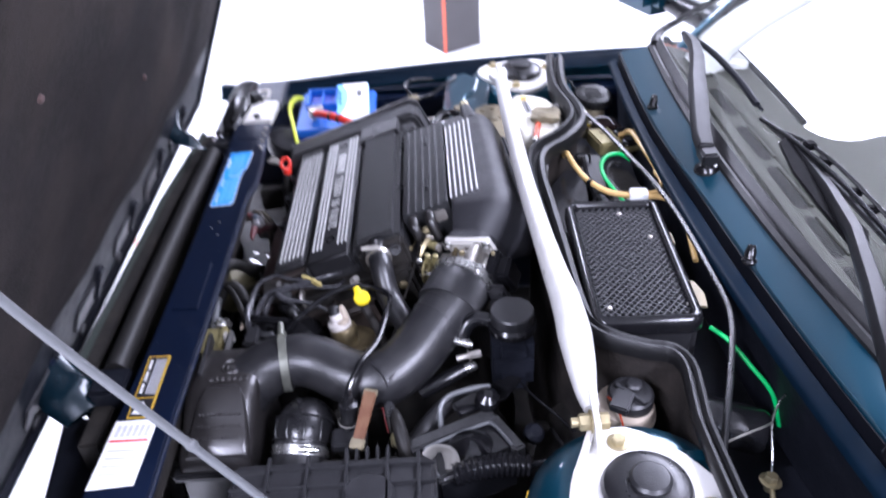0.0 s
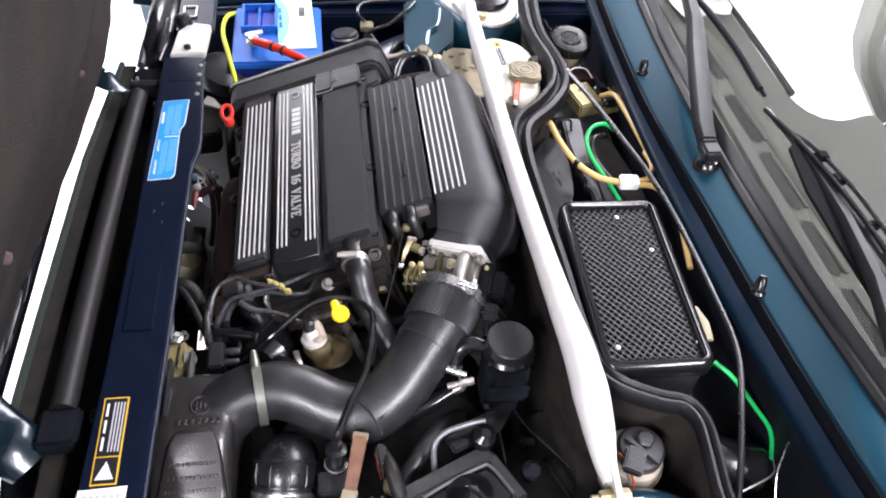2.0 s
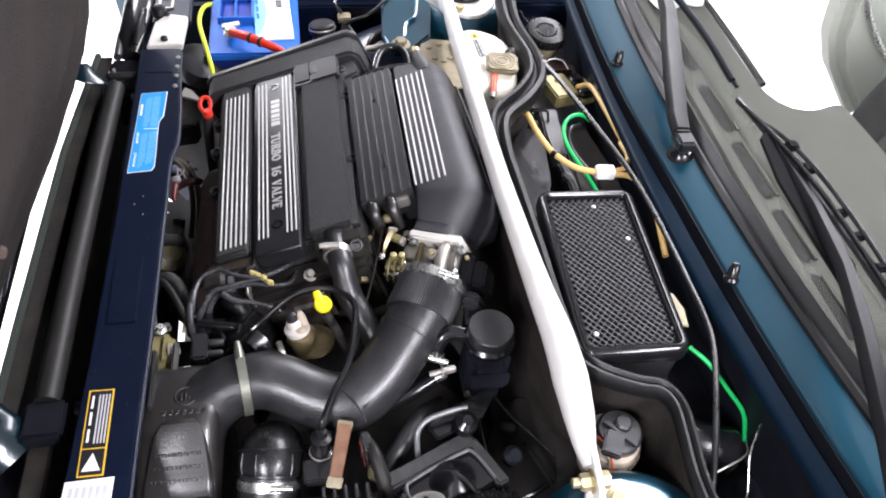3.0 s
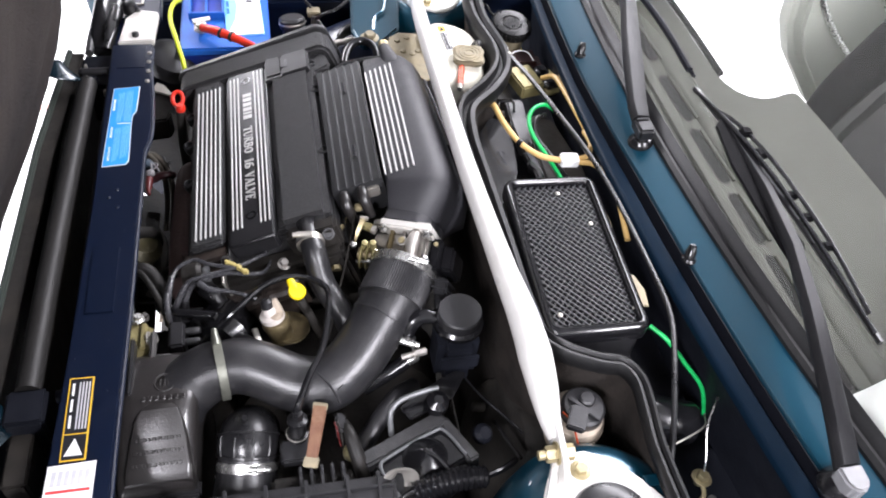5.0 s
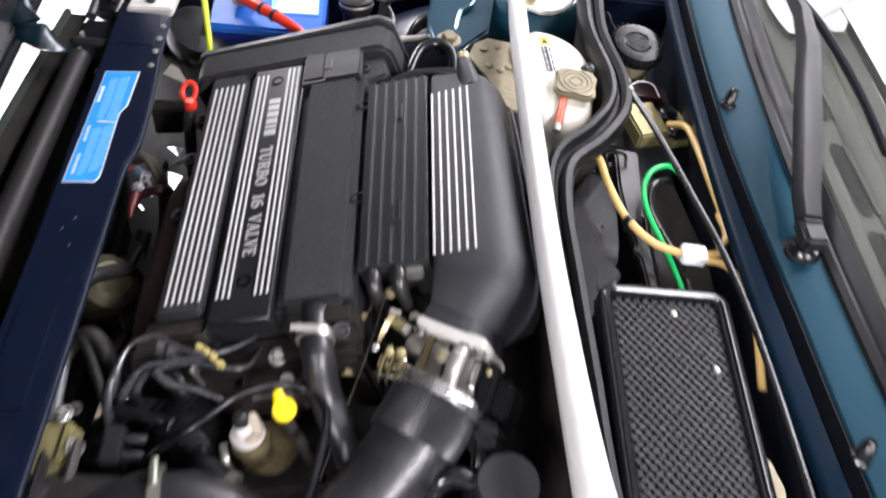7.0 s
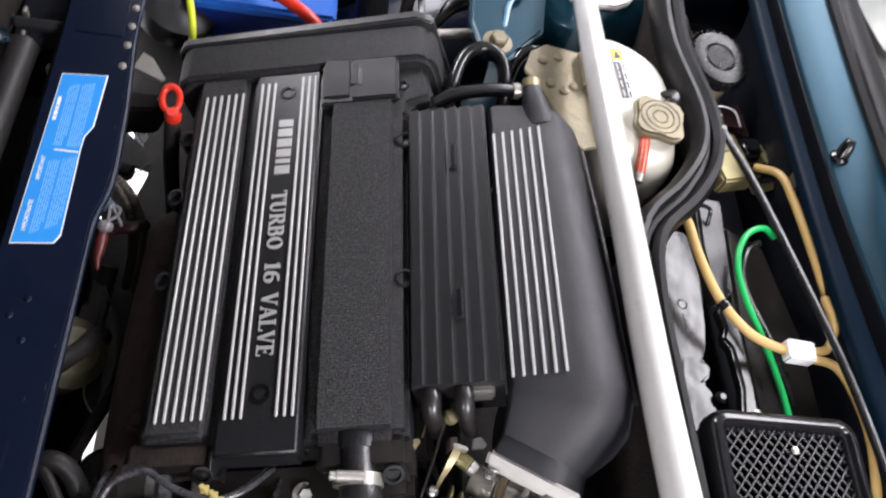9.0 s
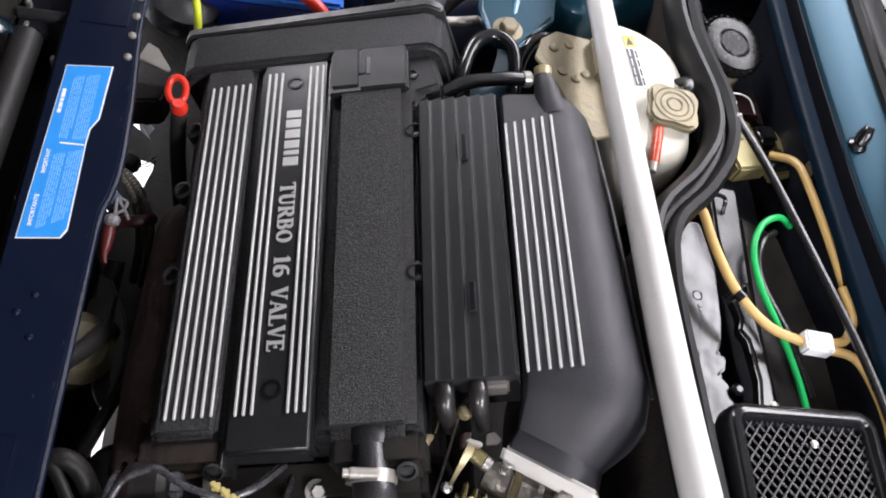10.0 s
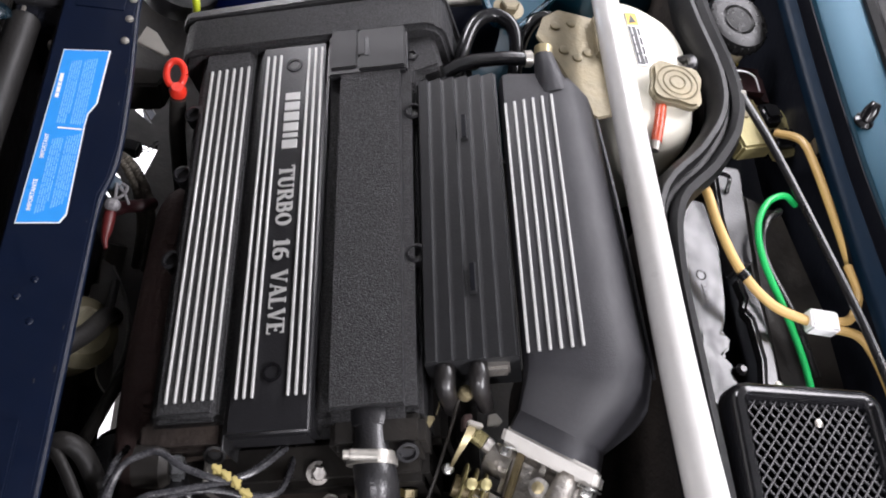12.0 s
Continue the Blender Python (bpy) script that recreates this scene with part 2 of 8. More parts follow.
def part(name, bm, mat, parent, label=""):
    ob = finish(bm, name, mat)
    ob.parent = parent
    ob.location = CENTRE[ob] - CENTRE[parent]
    return tagged(ob, label)


def solo(name, bm, mat, label, category, group="", kind=""):
    return tagged(finish(bm, name, mat), label, category, group, kind)


def bevel(bm, width, segs=2, angle=0.6):
    if width <= 0:
        return bm
    es = [e for e in bm.edges if len(e.link_faces) == 2 and e.calc_face_angle(0) > angle]
    bmesh.ops.bevel(bm, geom=es, offset=width, segments=segs, affect="EDGES", clamp_overlap=True)
    return bm


def box(x0, x1, y0, y1, z0, z1, bev=0.002, segs=2, m=None):
    bm = bmesh.new()
    bmesh.ops.create_cube(bm, size=1.0)
    for v in bm.verts:
        v.co = Vector((x0 if v.co.x < 0 else x1, y0 if v.co.y < 0 else y1, z0 if v.co.z < 0 else z1))
    bevel(bm, min(bev, 0.45 * min(abs(x1 - x0), abs(y1 - y0), abs(z1 - z0))), segs)
    if m is not None:
        bm.transform(m)
    return bm


def prism(pts, lo, hi, axis="z", bev=0.0, segs=2, m=None):
    """A flat outline pushed along an axis. pts: (x, y), (x, z) or (y, z)."""
    put = {"z": lambda a, b, h: (a, b, h), "y": lambda a, b, h: (a, h, b), "x": lambda a, b, h: (h, a, b)}[axis]
    bm = bmesh.new()
    low = [bm.verts.new(put(a, b, lo)) for a, b in pts]
    top = [bm.verts.new(put(a, b, hi)) for a, b in pts]
    bm.faces.new(low[::-1])
    bm.faces.new(top)
    n = len(pts)
    for i in range(n):
        bm.faces.new((low[i], low[(i + 1) % n], top[(i + 1) % n], top[i]))
    bmesh.ops.recalc_face_normals(bm, faces=bm.faces)
    bevel(bm, bev, segs)
    if m is not None:
        bm.transform(m)
    return bm


def spline(pts, n=6):
    """Points of a smooth line through pts."""
    p = [Vector(q) for q in pts]
    if len(p) < 3:
        return p
    ext = [2 * p[0] - p[1]] + p + [2 * p[-1] - p[-2]]
    out = []
    for i in range(1, len(ext) - 2):
        a, b, c, d = ext[i - 1:i + 3]
        for k in range(n):
            t = k / n
            out.append(0.5 * (2 * b + (c - a) * t + (2 * a - 5 * b + 4 * c - d) * t * t + (3 * b - a - 3 * c + d) * t ** 3))
    out.append(p[-1])
    return out


def rings(bm, loops, closed_ends=True):
    vs = [[bm.verts.new(q) for q in loop] for loop in loops]
    n = len(vs[0])
    for a, b in zip(vs, vs[1:]):
        for i in range(n):
            bm.faces.new((a[i], a[(i + 1) % n], b[(i + 1) % n], b[i]))
    if closed_ends:
        bm.faces.new(vs[0][::-1])
        bm.faces.new(vs[-1])
    return bm


def tube(pts, r, seg=10, n=6, flat=1.0, up=(0, 0, 1), ridge=0.0, bm=None):
    """A round (or flattened) tube along a smooth line; r: one radius, or one at each given point. ridge: depth of rings round it."""
    line = spline(pts, n)
    k = len(line)
    if not isinstance(r, (int, float)):
        rr = [np.interp(i * (len(r) - 1) / (k - 1), range(len(r)), r) for i in range(k)]
    else:
        rr = [r] * k
    up = Vector(up)
    loops = []
    for i, q in enumerate(line):
        d = (line[min(i + 1, k - 1)] - line[max(i - 1, 0)]).normalized()
        side = d.cross(up)
        if side.length < 1e-3:
            side = d.cross(Vector((1, 0, 0)))
        side.normalize()
        top = side.cross(d).normalized()
        ri = rr[i] - (ridge if i % 2 else 0.0)
        loops.append([q + side * ri * math.cos(a) + top * ri * flat * math.sin(a)
                      for a in (2 * math.pi * j / seg for j in range(seg))])
    return rings(bm or bmesh.new(), loops)


def lathe(profile, at, axis=(0, 0, 1), seg=24):
    """Turned shape: (radius, height) pairs along the axis from at."""
    q = Vector((0, 0, 1)).rotation_difference(Vector(axis).normalized())
    loops = [[Vector(at) + q @ Vector((max(r, 1e-4) * math.cos(a), max(r, 1e-4) * math.sin(a), h))
              for a in (2 * math.pi * j / seg for j in range(seg))] for r, h in profile]
    return rings(bmesh.new(), loops)


def merge(*bms):
    out = bmesh.new()
    for b in bms:
        me = bpy.data.meshes.new("tmp")
        b.to_mesh(me)
        b.free()
        out.from_mesh(me)
        bpy.data.meshes.remove(me)
    return out


def hexbolt(at, axis, r=0.007, h=0.005, washer=True):
    a = Vector(axis).normalized()
    head = lathe([(r, 0), (r, h * 0.8), (r * 0.85, h)], Vector(at) + a * 0.0015, axis, 6)
    if not washer:
        return head
    return merge(head, lathe([(r * 1.6, 0), (r * 1.6, 0.0012), (r * 1.5, 0.0016)], at, axis, 20))


def clamp_band(at, axis, r, width=0.011, mat=STEEL, parent=None, name="hose_clamp"):
    """A worm-drive band round a hose, with its screw housing."""
    ax = Vector(axis).normalized()
    a = Vector(at) - ax * width / 2
    ring = lathe([(r, 0), (r + 0.0018, 0.0003), (r + 0.0018, width - 0.0003), (r, width)], a, axis, 28)
    side = ax.cross(Vector((0, 0, 1)))
    side = (side if side.length > 0.1 else Vector((1, 0, 0))).normalized()
    top = side.cross(ax).normalized()
    if top.z < 0:
        top = -top
    screw = lathe([(0.0045, -0.011), (0.0045, 0.009), (0.0036, 0.0092), (0.0036, 0.014)],
                  Vector(at) + (top * 0.9 + side * 0.44).normalized() * (r + 0.0045), side, 12)
    bm = merge(ring, screw)
    return part(name, bm, mat, parent, "bright steel hose clamp")


def text_mesh(body, size, m, depth=0.0006, width=None):
    """Letters as a mesh; width stretches the word to that length."""
    cu = bpy.data.curves.new("letters", "FONT")
    cu.body, cu.size, cu.extrude, cu.offset = body, size, depth, size * 0.018
    ob = new("letters", cu)
    dg = bpy.context.evaluated_depsgraph_get()
    me = bpy.data.meshes.new_from_object(ob.evaluated_get(dg))
    bpy.data.objects.remove(ob)
    bm = bmesh.new()
    bm.from_mesh(me)
    bpy.data.meshes.remove(me)
    if width:
        x0, x1 = min(v.co.x for v in bm.verts), max(v.co.x for v in bm.verts)
        for v in bm.verts:
            v.co.x = (v.co.x - x0) * width / (x1 - x0)
    bm.transform(m)
    return bm

# ---- the car's body round the bay ----
MID = 1.02                      # centre line of the car


def ypts(lo, hi, n):
    return [lo + (hi - lo) * i / n for i in range(n + 1)]


def sweep(sections):
    """A skin through open section lines, given thickness downwards by the caller's profile being closed."""
    return rings(bmesh.new(), sections)


# far and near wings: rolled inner edge, top and outer side
def wing(edge, outer):
    secs = []
    for x in ypts(-0.52, 0.60, 16):
        t = (x + 0.52) / 1.12
        z = 0.842 + 0.046 * math.sin(min(1.0, t * 1.25) * math.pi * 0.5)
        e = edge + (0.0 if t > 0.06 else (0.06 - t) * 0.5 * (1 if outer > edge else -1))
        s = 1 if outer > edge else -1
        w = abs(outer - edge)
        prof = [(-0.022, -0.026), (-0.006, -0.012), (-0.002, -0.002), (0.004, 0.0), (0.012, -0.001), (0.3 * w, -0.018), (0.6 * w, -0.05), (0.88 * w, -0.10),
                (w, -0.16), (w, -0.40), (w - 0.003, -0.40), (w - 0.003, -0.16), (0.58 * w, -0.056), (0.012, -0.005), (0.003, -0.012), (-0.02, -0.030)]
        secs.append([(x, e + s * a, z + b) for a, b in prof])
    return sweep(secs)


far_wing = thing("car_wing", (0.0, 1.78, 0.45), "dark teal metallic front wing with a rolled inner edge", "car wing", "wings")
part("outer_panel", wing(1.692, 1.745), TEAL, far_wing)
# overlay on the wing's inner edge, darkened in place of its dim reflection
secs = []
for x in ypts(-0.515, 0.597, 16):
    z = 0.8436 + 0.046 * math.sin(min(1.0, (x + 0.52) / 1.12 * 1.25) * math.pi * 0.5)
    e = 1.692 + max(0.0, 0.06 - (x + 0.52) / 1.12) * 0.5
    secs.append([(x, e + a, z + b) for a, b in ((-0.022, -0.026), (-0.007, -0.011), (-0.003, -0.001), (0.004, 0.0006), (0.012, -0.0004), (0.0165, -0.0150), (0.0165, -0.0160), (0.011, -0.0012), (0.004, -0.0004), (-0.002, -0.002), (-0.006, -0.012), (-0.021, -0.027))])
part("inner_return", sweep(secs), LIP, far_wing, "inner return of the teal wing, coloured for its dark reflection")
part("inner_gutter", box(-0.47, 0.46, 1.640, 1.684, 0.800, 0.822, 0.004), NAVY, far_wing)
part("inner_wall", box(-0.46, 0.56, 1.655, 1.668, 0.22, 0.812, 0.003), NAVY, far_wing)
part("gutter_seam", tube([(-0.44, 1.650, 0.828), (0.0, 1.650, 0.846), (0.44, 1.650, 0.842)], 0.004, 8), NAVY, far_wing)
near_wing = thing("car_wing", (0.0, 0.26, 0.45), "dark teal metallic front wing beside the engine bay", "car wing", "wings")
part("outer_panel", wing(0.355, 0.18), TEAL, near_wing)
part("inner_wall", box(-0.46, 0.56, 0.372, 0.385, 0.22, 0.80, 0.003), NAVY, near_wing)

# bay floor, in pieces, with a slot open to the floor behind the radiator
# unseen tray, added so the white floor does not show between the parts
tray = thing("engine_undertray", (0.0, 1.0, 0.24), "grimy black metal undertray added below the engine to hide the floor", "undertray")
part("rear_tray", box(-0.432, 0.62, 0.39, 1.65, 0.235, 0.245, 0.002), GRIME, tray)
part("front_tray", box(-0.52, -0.434, 0.39, 0.98, 0.235, 0.245, 0.002), GRIME, tray)

# bulkhead: the wall under the long rubber seal
SEAL = [(0.236, 1.515), (0.226, 1.44), (0.222, 1.36), (0.236, 1.27), (0.228, 1.215), (0.195, 1.165), (0.150, 1.118), (0.136, 1.05),
        (0.137, 0.95), (0.139, 0.85), (0.142, 0.75), (0.150, 0.685), (0.172, 0.652), (0.213, 0.629), (0.240, 0.620), (0.252, 0.595), (0.249, 0.554), (0.245, 0.522), (0.244, 0.489), (0.247, 0.39)]
line = spline([(x, y, 0.0) for x, y in SEAL], 4)
secs = []
for i, q in enumerate(line):
    d = (line[min(i + 1, len(line) - 1)] - line[max(i - 1, 0)]).normalized()
    nrm = Vector((d.y, -d.x, 0))
    secs.append([q + nrm * a + Vector((0, 0, z)) for a, z in ((-0.004, 0.45), (-0.004, 0.945), (0.004, 0.945), (0.004, 0.45))])
solo("bulkhead", sweep(secs), INSUL, "black engine bulkhead panel below the rubber seal", "bulkhead", kind="structure")
seal = thing("bulkhead_seal", (0.2, MID, 0.93), "long black double-lipped rubber seal along the bulkhead", "rubber seal")
for nm, prof in (("inner_lip", [(-0.018, 0.934), (-0.0195, 0.946), (-0.015, 0.957), (-0.008, 0.9595), (-0.003, 0.954), (-0.004, 0.944), (-0.010, 0.938)]),
                 ("groove", [(-0.005, 0.936), (-0.005, 0.9495), (0.0, 0.9505), (0.004, 0.9495), (0.004, 0.936)]),
                 ("outer_lip", [(0.003, 0.944), (0.003, 0.957), (0.006, 0.9635), (0.011, 0.964), (0.0165, 0.957), (0.018, 0.946), (0.016, 0.932), (0.009, 0.938)])):
    secs = []
    for i, q in enumerate(line):
        d = (line[min(i + 1, len(line) - 1)] - line[max(i - 1, 0)]).normalized()
        nrm = Vector((d.y, -d.x, 0))
        fat = 0.58 + 0.42 * min(1.0, max(0.0, (q.y - 0.60) / 0.22))
        secs.append([q + nrm * a * fat + Vector((0, 0, 0.959 - (0.959 - z) * fat)) for a, z in prof])
    part(nm, sweep(secs), SEALING, seal)

# scuttle well: floor and rear wall behind the bulkhead
well = thing("scuttle_well", (0.25, MID, 0.70), "black sheet-metal well between bulkhead and windscreen", "scuttle well", kind="structure")
part("well_floor", box(0.146, 0.52, 0.39, 1.65, 0.735, 0.742, 0.001), BAY_BLACK, well)
part("rear_wall", box(0.500, 0.512, 0.39, 1.65, 0.742, 0.930, 0.001), BAY_BLACK, well)


def scuttle_edge(y):
    return 0.331 + 0.100 * (y - 1.13) ** 2


def glass_base(y):
    return 0.402 + 0.120 * (y - 1.13) ** 2


def lip_width(y):
    return 0.0100 + 0.0080 * max(0.0, min(1.0, (1.15 - y) / 0.25))


def step_at(y):
    return scuttle_edge(y) + 0.0210 + 0.0100 * max(0.0, min(1.0, (1.15 - y) / 0.25))


# scuttle panel: lip, deep channel and the flat top that runs to the glass
secs = []
for y in ypts(0.30, 1.475, 48):
    e, l, p, g = scuttle_edge(y), lip_width(y), step_at(y), glass_base(y) + 0.012
    secs.append([(a, y, z) for a, z in (
        (e, 0.946), (e + 0.0005, 0.9500), (e + 0.003, 0.9525), (e + l - 0.0025, 0.9566), (e + l, 0.9552), (e + l + 0.0008, 0.9380), (p - 0.0045, 0.9360), (p - 0.0020, 0.9690), (p + 0.0002, 0.9728), (p + 0.005, 0.9742),
        (0.55 * p + 0.45 * g, 0.9780), (g, 0.985), (g, 0.980), (p + 0.009, 0.9705), (p + 0.0012, 0.9670), (p - 0.0025, 0.9330), (e + l - 0.0015, 0.9340), (e + l - 0.0025, 0.9530), (e + 0.004, 0.9490), (e + 0.003, 0.946))])
scuttle = thing("scuttle_panel", (0.40, MID, 0.94), "teal metallic scuttle panel below the windscreen", "scuttle panel")
part("panel", sweep(secs), TEAL, scuttle)
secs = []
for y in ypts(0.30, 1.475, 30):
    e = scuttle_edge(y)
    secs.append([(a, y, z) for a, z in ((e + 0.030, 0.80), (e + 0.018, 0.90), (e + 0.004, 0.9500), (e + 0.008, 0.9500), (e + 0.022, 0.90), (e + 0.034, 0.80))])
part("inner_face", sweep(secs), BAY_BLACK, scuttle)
# black strip over channel and step face, standing for their shade
secs = []
for y in ypts(0.30, 1.473, 48):
    c0, p = scuttle_edge(y) + lip_width(y) + 0.0010, step_at(y)
    secs.append([(a, y, z) for a, z in ((c0, 0.9385), (c0, 0.9480), (p - 0.0062, 0.9480), (p - 0.0042, 0.9690), (p - 0.0024, 0.9690), (p - 0.0046, 0.9385))])
part("channel_shade", sweep(secs), DULL_BLACK, scuttle, "black strip put in for the shade of the channel")
# cover along the lip, coloured dark for what the teal paint reflects there
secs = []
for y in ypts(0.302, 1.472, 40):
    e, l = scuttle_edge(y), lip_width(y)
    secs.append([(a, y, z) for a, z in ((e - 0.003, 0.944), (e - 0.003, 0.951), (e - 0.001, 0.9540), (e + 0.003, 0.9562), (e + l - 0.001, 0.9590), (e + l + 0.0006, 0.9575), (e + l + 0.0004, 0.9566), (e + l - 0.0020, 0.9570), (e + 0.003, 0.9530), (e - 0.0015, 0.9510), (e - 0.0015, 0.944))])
part("edge_strip", sweep(secs), LIP, scuttle, "scuttle lip with its dark reflection in the colour")
for sx, sy in ((0.373, 0.755), (0.362, 1.212)):
    nozzle = part("washer_jet", merge(lathe([(0.010, 0), (0.010, 0.003), (0.007, 0.006)], (sx, sy, 0.974), seg=16),
                                      lathe([(0.0075, 0), (0.0075, 0.010), (0.005, 0.018), (0.004, 0.019)], (sx, sy, 0.978), (0.25, 0.55, 1), 14)), GLOSSY, scuttle, "small black washer jet")

# windscreen: curved glass with a black gasket
def screen(off, z, shrink=0.0):
    out = []
    for y in ypts(0.40, 1.525, 26):
        yy = MID + (y - MID) * (1 - shrink)
        out.append((glass_base(yy) + off, yy, z))
    return out


bm = bmesh.new()
rows = [screen(0.020 + 0.86 * t, 0.990 + 0.50 * t, 0.10 * t) for t in ypts(0, 1, 8)]
outer = [[bm.verts.new(p) for p in r] for r in rows]
inner = [[bm.verts.new((p[0] + 0.002, p[1], p[2] - 0.0045)) for p in r] for r in rows]
n, w = len(rows), len(rows[0])
for i in range(n - 1):
    for j in range(w - 1):
        bm.faces.new((outer[i][j], outer[i][j + 1], outer[i + 1][j + 1], outer[i + 1][j]))
        bm.faces.new((inner[i][j], inner[i + 1][j], inner[i + 1][j + 1], inner[i][j + 1]))
ring = [(i, 0) for i in range(n)] + [(n - 1, j) for j in range(1, w)] + [(i, w - 1) for i in range(n - 2, -1, -1)] + [(0, j) for j in range(w - 2, 0, -1)]
for k in range(len(ring)):
    (a, b), (c, d) = ring[k], ring[(k + 1) % len(ring)]
    bm.faces.new((outer[a][b], outer[c][d], inner[c][d], inner[a][b]))
windscreen = thing("windscreen", (0.42, MID, 0.98), "clear curved windscreen in a black rubber gasket", "windscreen")
pane = part("pane", bm, GLASS, windscreen)
pane.visible_shadow = False
secs = []
for y in ypts(0.39, 1.470, 30):
    g = glass_base(y)
    secs.append([(g + a, y, z) for a, z in ((-0.002, 0.978), (-0.001, 0.987), (0.005, 0.991), (0.010, 0.990), (0.013, 0.994), (0.018, 0.997), (0.023, 1.001), (0.026, 0.998), (0.026, 0.985), (0.015, 0.978))])
part("gasket", sweep(secs), SEALING, windscreen)
part("side_gasket", tube([(0.428, 1.462, 0.990), (0.436, 1.488, 0.994), (0.455, 1.508, 1.000), (0.490, 1.520, 1.014), (0.60, 1.520, 1.075), (0.86, 1.500, 1.228), (1.29, 1.470, 1.478)], 0.010, 10, flat=0.8), SEALING, windscreen)
part("side_gasket", tube([(0.480, 0.390, 0.993), (0.56, 0.392, 1.040), (0.86, 0.420, 1.218), (1.29, 0.446, 1.478)], 0.010, 10, flat=0.8), SEALING, windscreen)


def pillar(sy, c):
    """Roof pillar: painted outer skin, dark door seal and a pale inner trim with a broad foot. sy: +1 at the far side."""
    y = lambda d: c + sy * d
    t = thing("windscreen_pillar", (0.56, y(0.50), 0.95), "roof pillar with pale inner trim and dark door seal", "pillar", "pillars")
    part("inner_trim", tube([(0.535, y(0.478), 0.925), (0.575, y(0.480), 0.985), (0.70, y(0.470), 1.075), (1.0, y(0.42), 1.26), (1.32, y(0.36), 1.45)], [0.050, 0.046, 0.040, 0.036, 0.034], 16, 6, flat=0.75), PILLAR, t, "pale inner trim")
    part("door_seal", tube([(0.545, y(0.560), 0.94), (0.70, y(0.545), 1.098), (1.0, y(0.49), 1.285), (1.32, y(0.43), 1.47)], 0.014, 10), RUBBER, t)
    part("outer_skin", tube([(0.520, y(0.585), 0.92), (0.70, y(0.572), 1.096), (1.0, y(0.515), 1.285), (1.32, y(0.45), 1.47)], 0.016, 12, flat=0.8), TEAL, t)
    return t


far_side_pillar = pillar(1, 1.000)
near_side_pillar = pillar(-1, 0.985)
part("trim_foot", prism([(0.500, 0.445), (0.500, 0.525), (0.512, 0.540), (0.540, 0.545), (0.70, 0.545), (0.72, 0.445)], 0.925, 0.945, "z", 0.006, 3), PILLAR, near_side_pillar, "pale trim foot")
part("trim_foot", prism([(0.572, 1.458), (0.572, 1.53), (0.618, 1.53), (0.622, 1.448), (0.610, 1.440)], 0.925, 0.950, "z", 0.008, 3), PILLAR, far_side_pillar, "pale trim foot")
roof = thing("car_roof", (2.0, MID, 1.42), "teal metallic car roof behind the windscreen", "car roof")
part("roof_skin", box(1.28, 2.60, 0.50, 1.54, 1.420, 1.450, 0.02, 3), TEAL, roof)

# bonnet: raised about its front edge, felt on its underside
HX, HZ = -0.562, 0.822


def bonnet_m():
    return Matrix.Translation((HX, 0, HZ)) @ Matrix.Rotation(radians(-67.5), 4, "Y")


BM = bonnet_m()                # local x: up the panel, z: towards the front of the car
def felt_sheet():
    """Soft lining with shallow folds and a wavy lower border."""
    bm = bmesh.new()
    nu, nv = 34, 44
    top, back = [], []
    for i in range(nu + 1):
        for j in range(nv + 1):
            y = 0.400 + 1.230 * j / nv
            lo = 0.158 + 0.010 * math.sin(y * 21.0) + 0.008 * math.sin(y * 9.0 + 1.0)
            u = lo + (0.975 - lo) * i / nu
            soft = max(0.0, min(1.0, (u - lo) / 0.22))
            fold = 0.034 * noise.noise(Vector((u * 3.2, y * 3.2, 0.3))) + 0.012 * noise.noise(Vector((u * 8, y * 6, 2.0)))
            fold += 0.010 * math.exp(-((u - 0.30 - 0.35 * (y - 0.9)) / 0.03) ** 2) + 0.008 * math.exp(-((y - 1.38 + 0.1 * u) / 0.03) ** 2)
            edge = min(i, nu - i, j, nv - j) / 2.0
            top.append(bm.verts.new(BM @ Vector((u, y, 0.004 - min(1.0, edge) * (0.004 + (0.004 + fold) * soft)))))
            back.append(bm.verts.new(BM @ Vector((u, y, 0.012))))
    k = nv + 1
    for i in range(nu):
        for j in range(nv):
            a, b, c, d = i * k + j, i * k + j + 1, (i + 1) * k + j + 1, (i + 1) * k + j
            bm.faces.new((top[a], top[b], top[c], top[d]))
            bm.faces.new((back[d], back[c], back[b], back[a]))
    border = [j for j in range(nv)] + [i * k + nv for i in range(nu)] + [nu * k + j for j in range(nv, 0, -1)] + [i * k for i in range(nu, 0, -1)]
    for q in range(len(border)):
        a, b = border[q], border[(q + 1) % len(border)]
        bm.faces.new((top[a], back[a], back[b], top[b]))
    return bm


bonnet = thing("bonnet", (HX, MID, HZ), "raised car bonnet with dark felt lining on its underside", "bonnet")
part("outer_skin", box(-0.005, 1.0, 0.375, 1.655, 0.030, 0.036, 0.003, 2, BM), TEAL, bonnet)
part("lower_frame", box(-0.005, 0.185, 0.375, 1.655, 0.004, 0.030, 0.004, 2, BM), BAY_BLACK, bonnet)
part("felt_lining", felt_sheet(), FELT, bonnet, "dark brown felt lining")
part("side_rim", box(-0.005, 1.0, 1.632, 1.660, -0.004, 0.031, 0.006, 2, BM), BAY_BLACK, bonnet)
part("side_rim", box(-0.005, 1.0, 0.370, 0.398, -0.004, 0.031, 0.006, 2, BM), BAY_BLACK, bonnet)
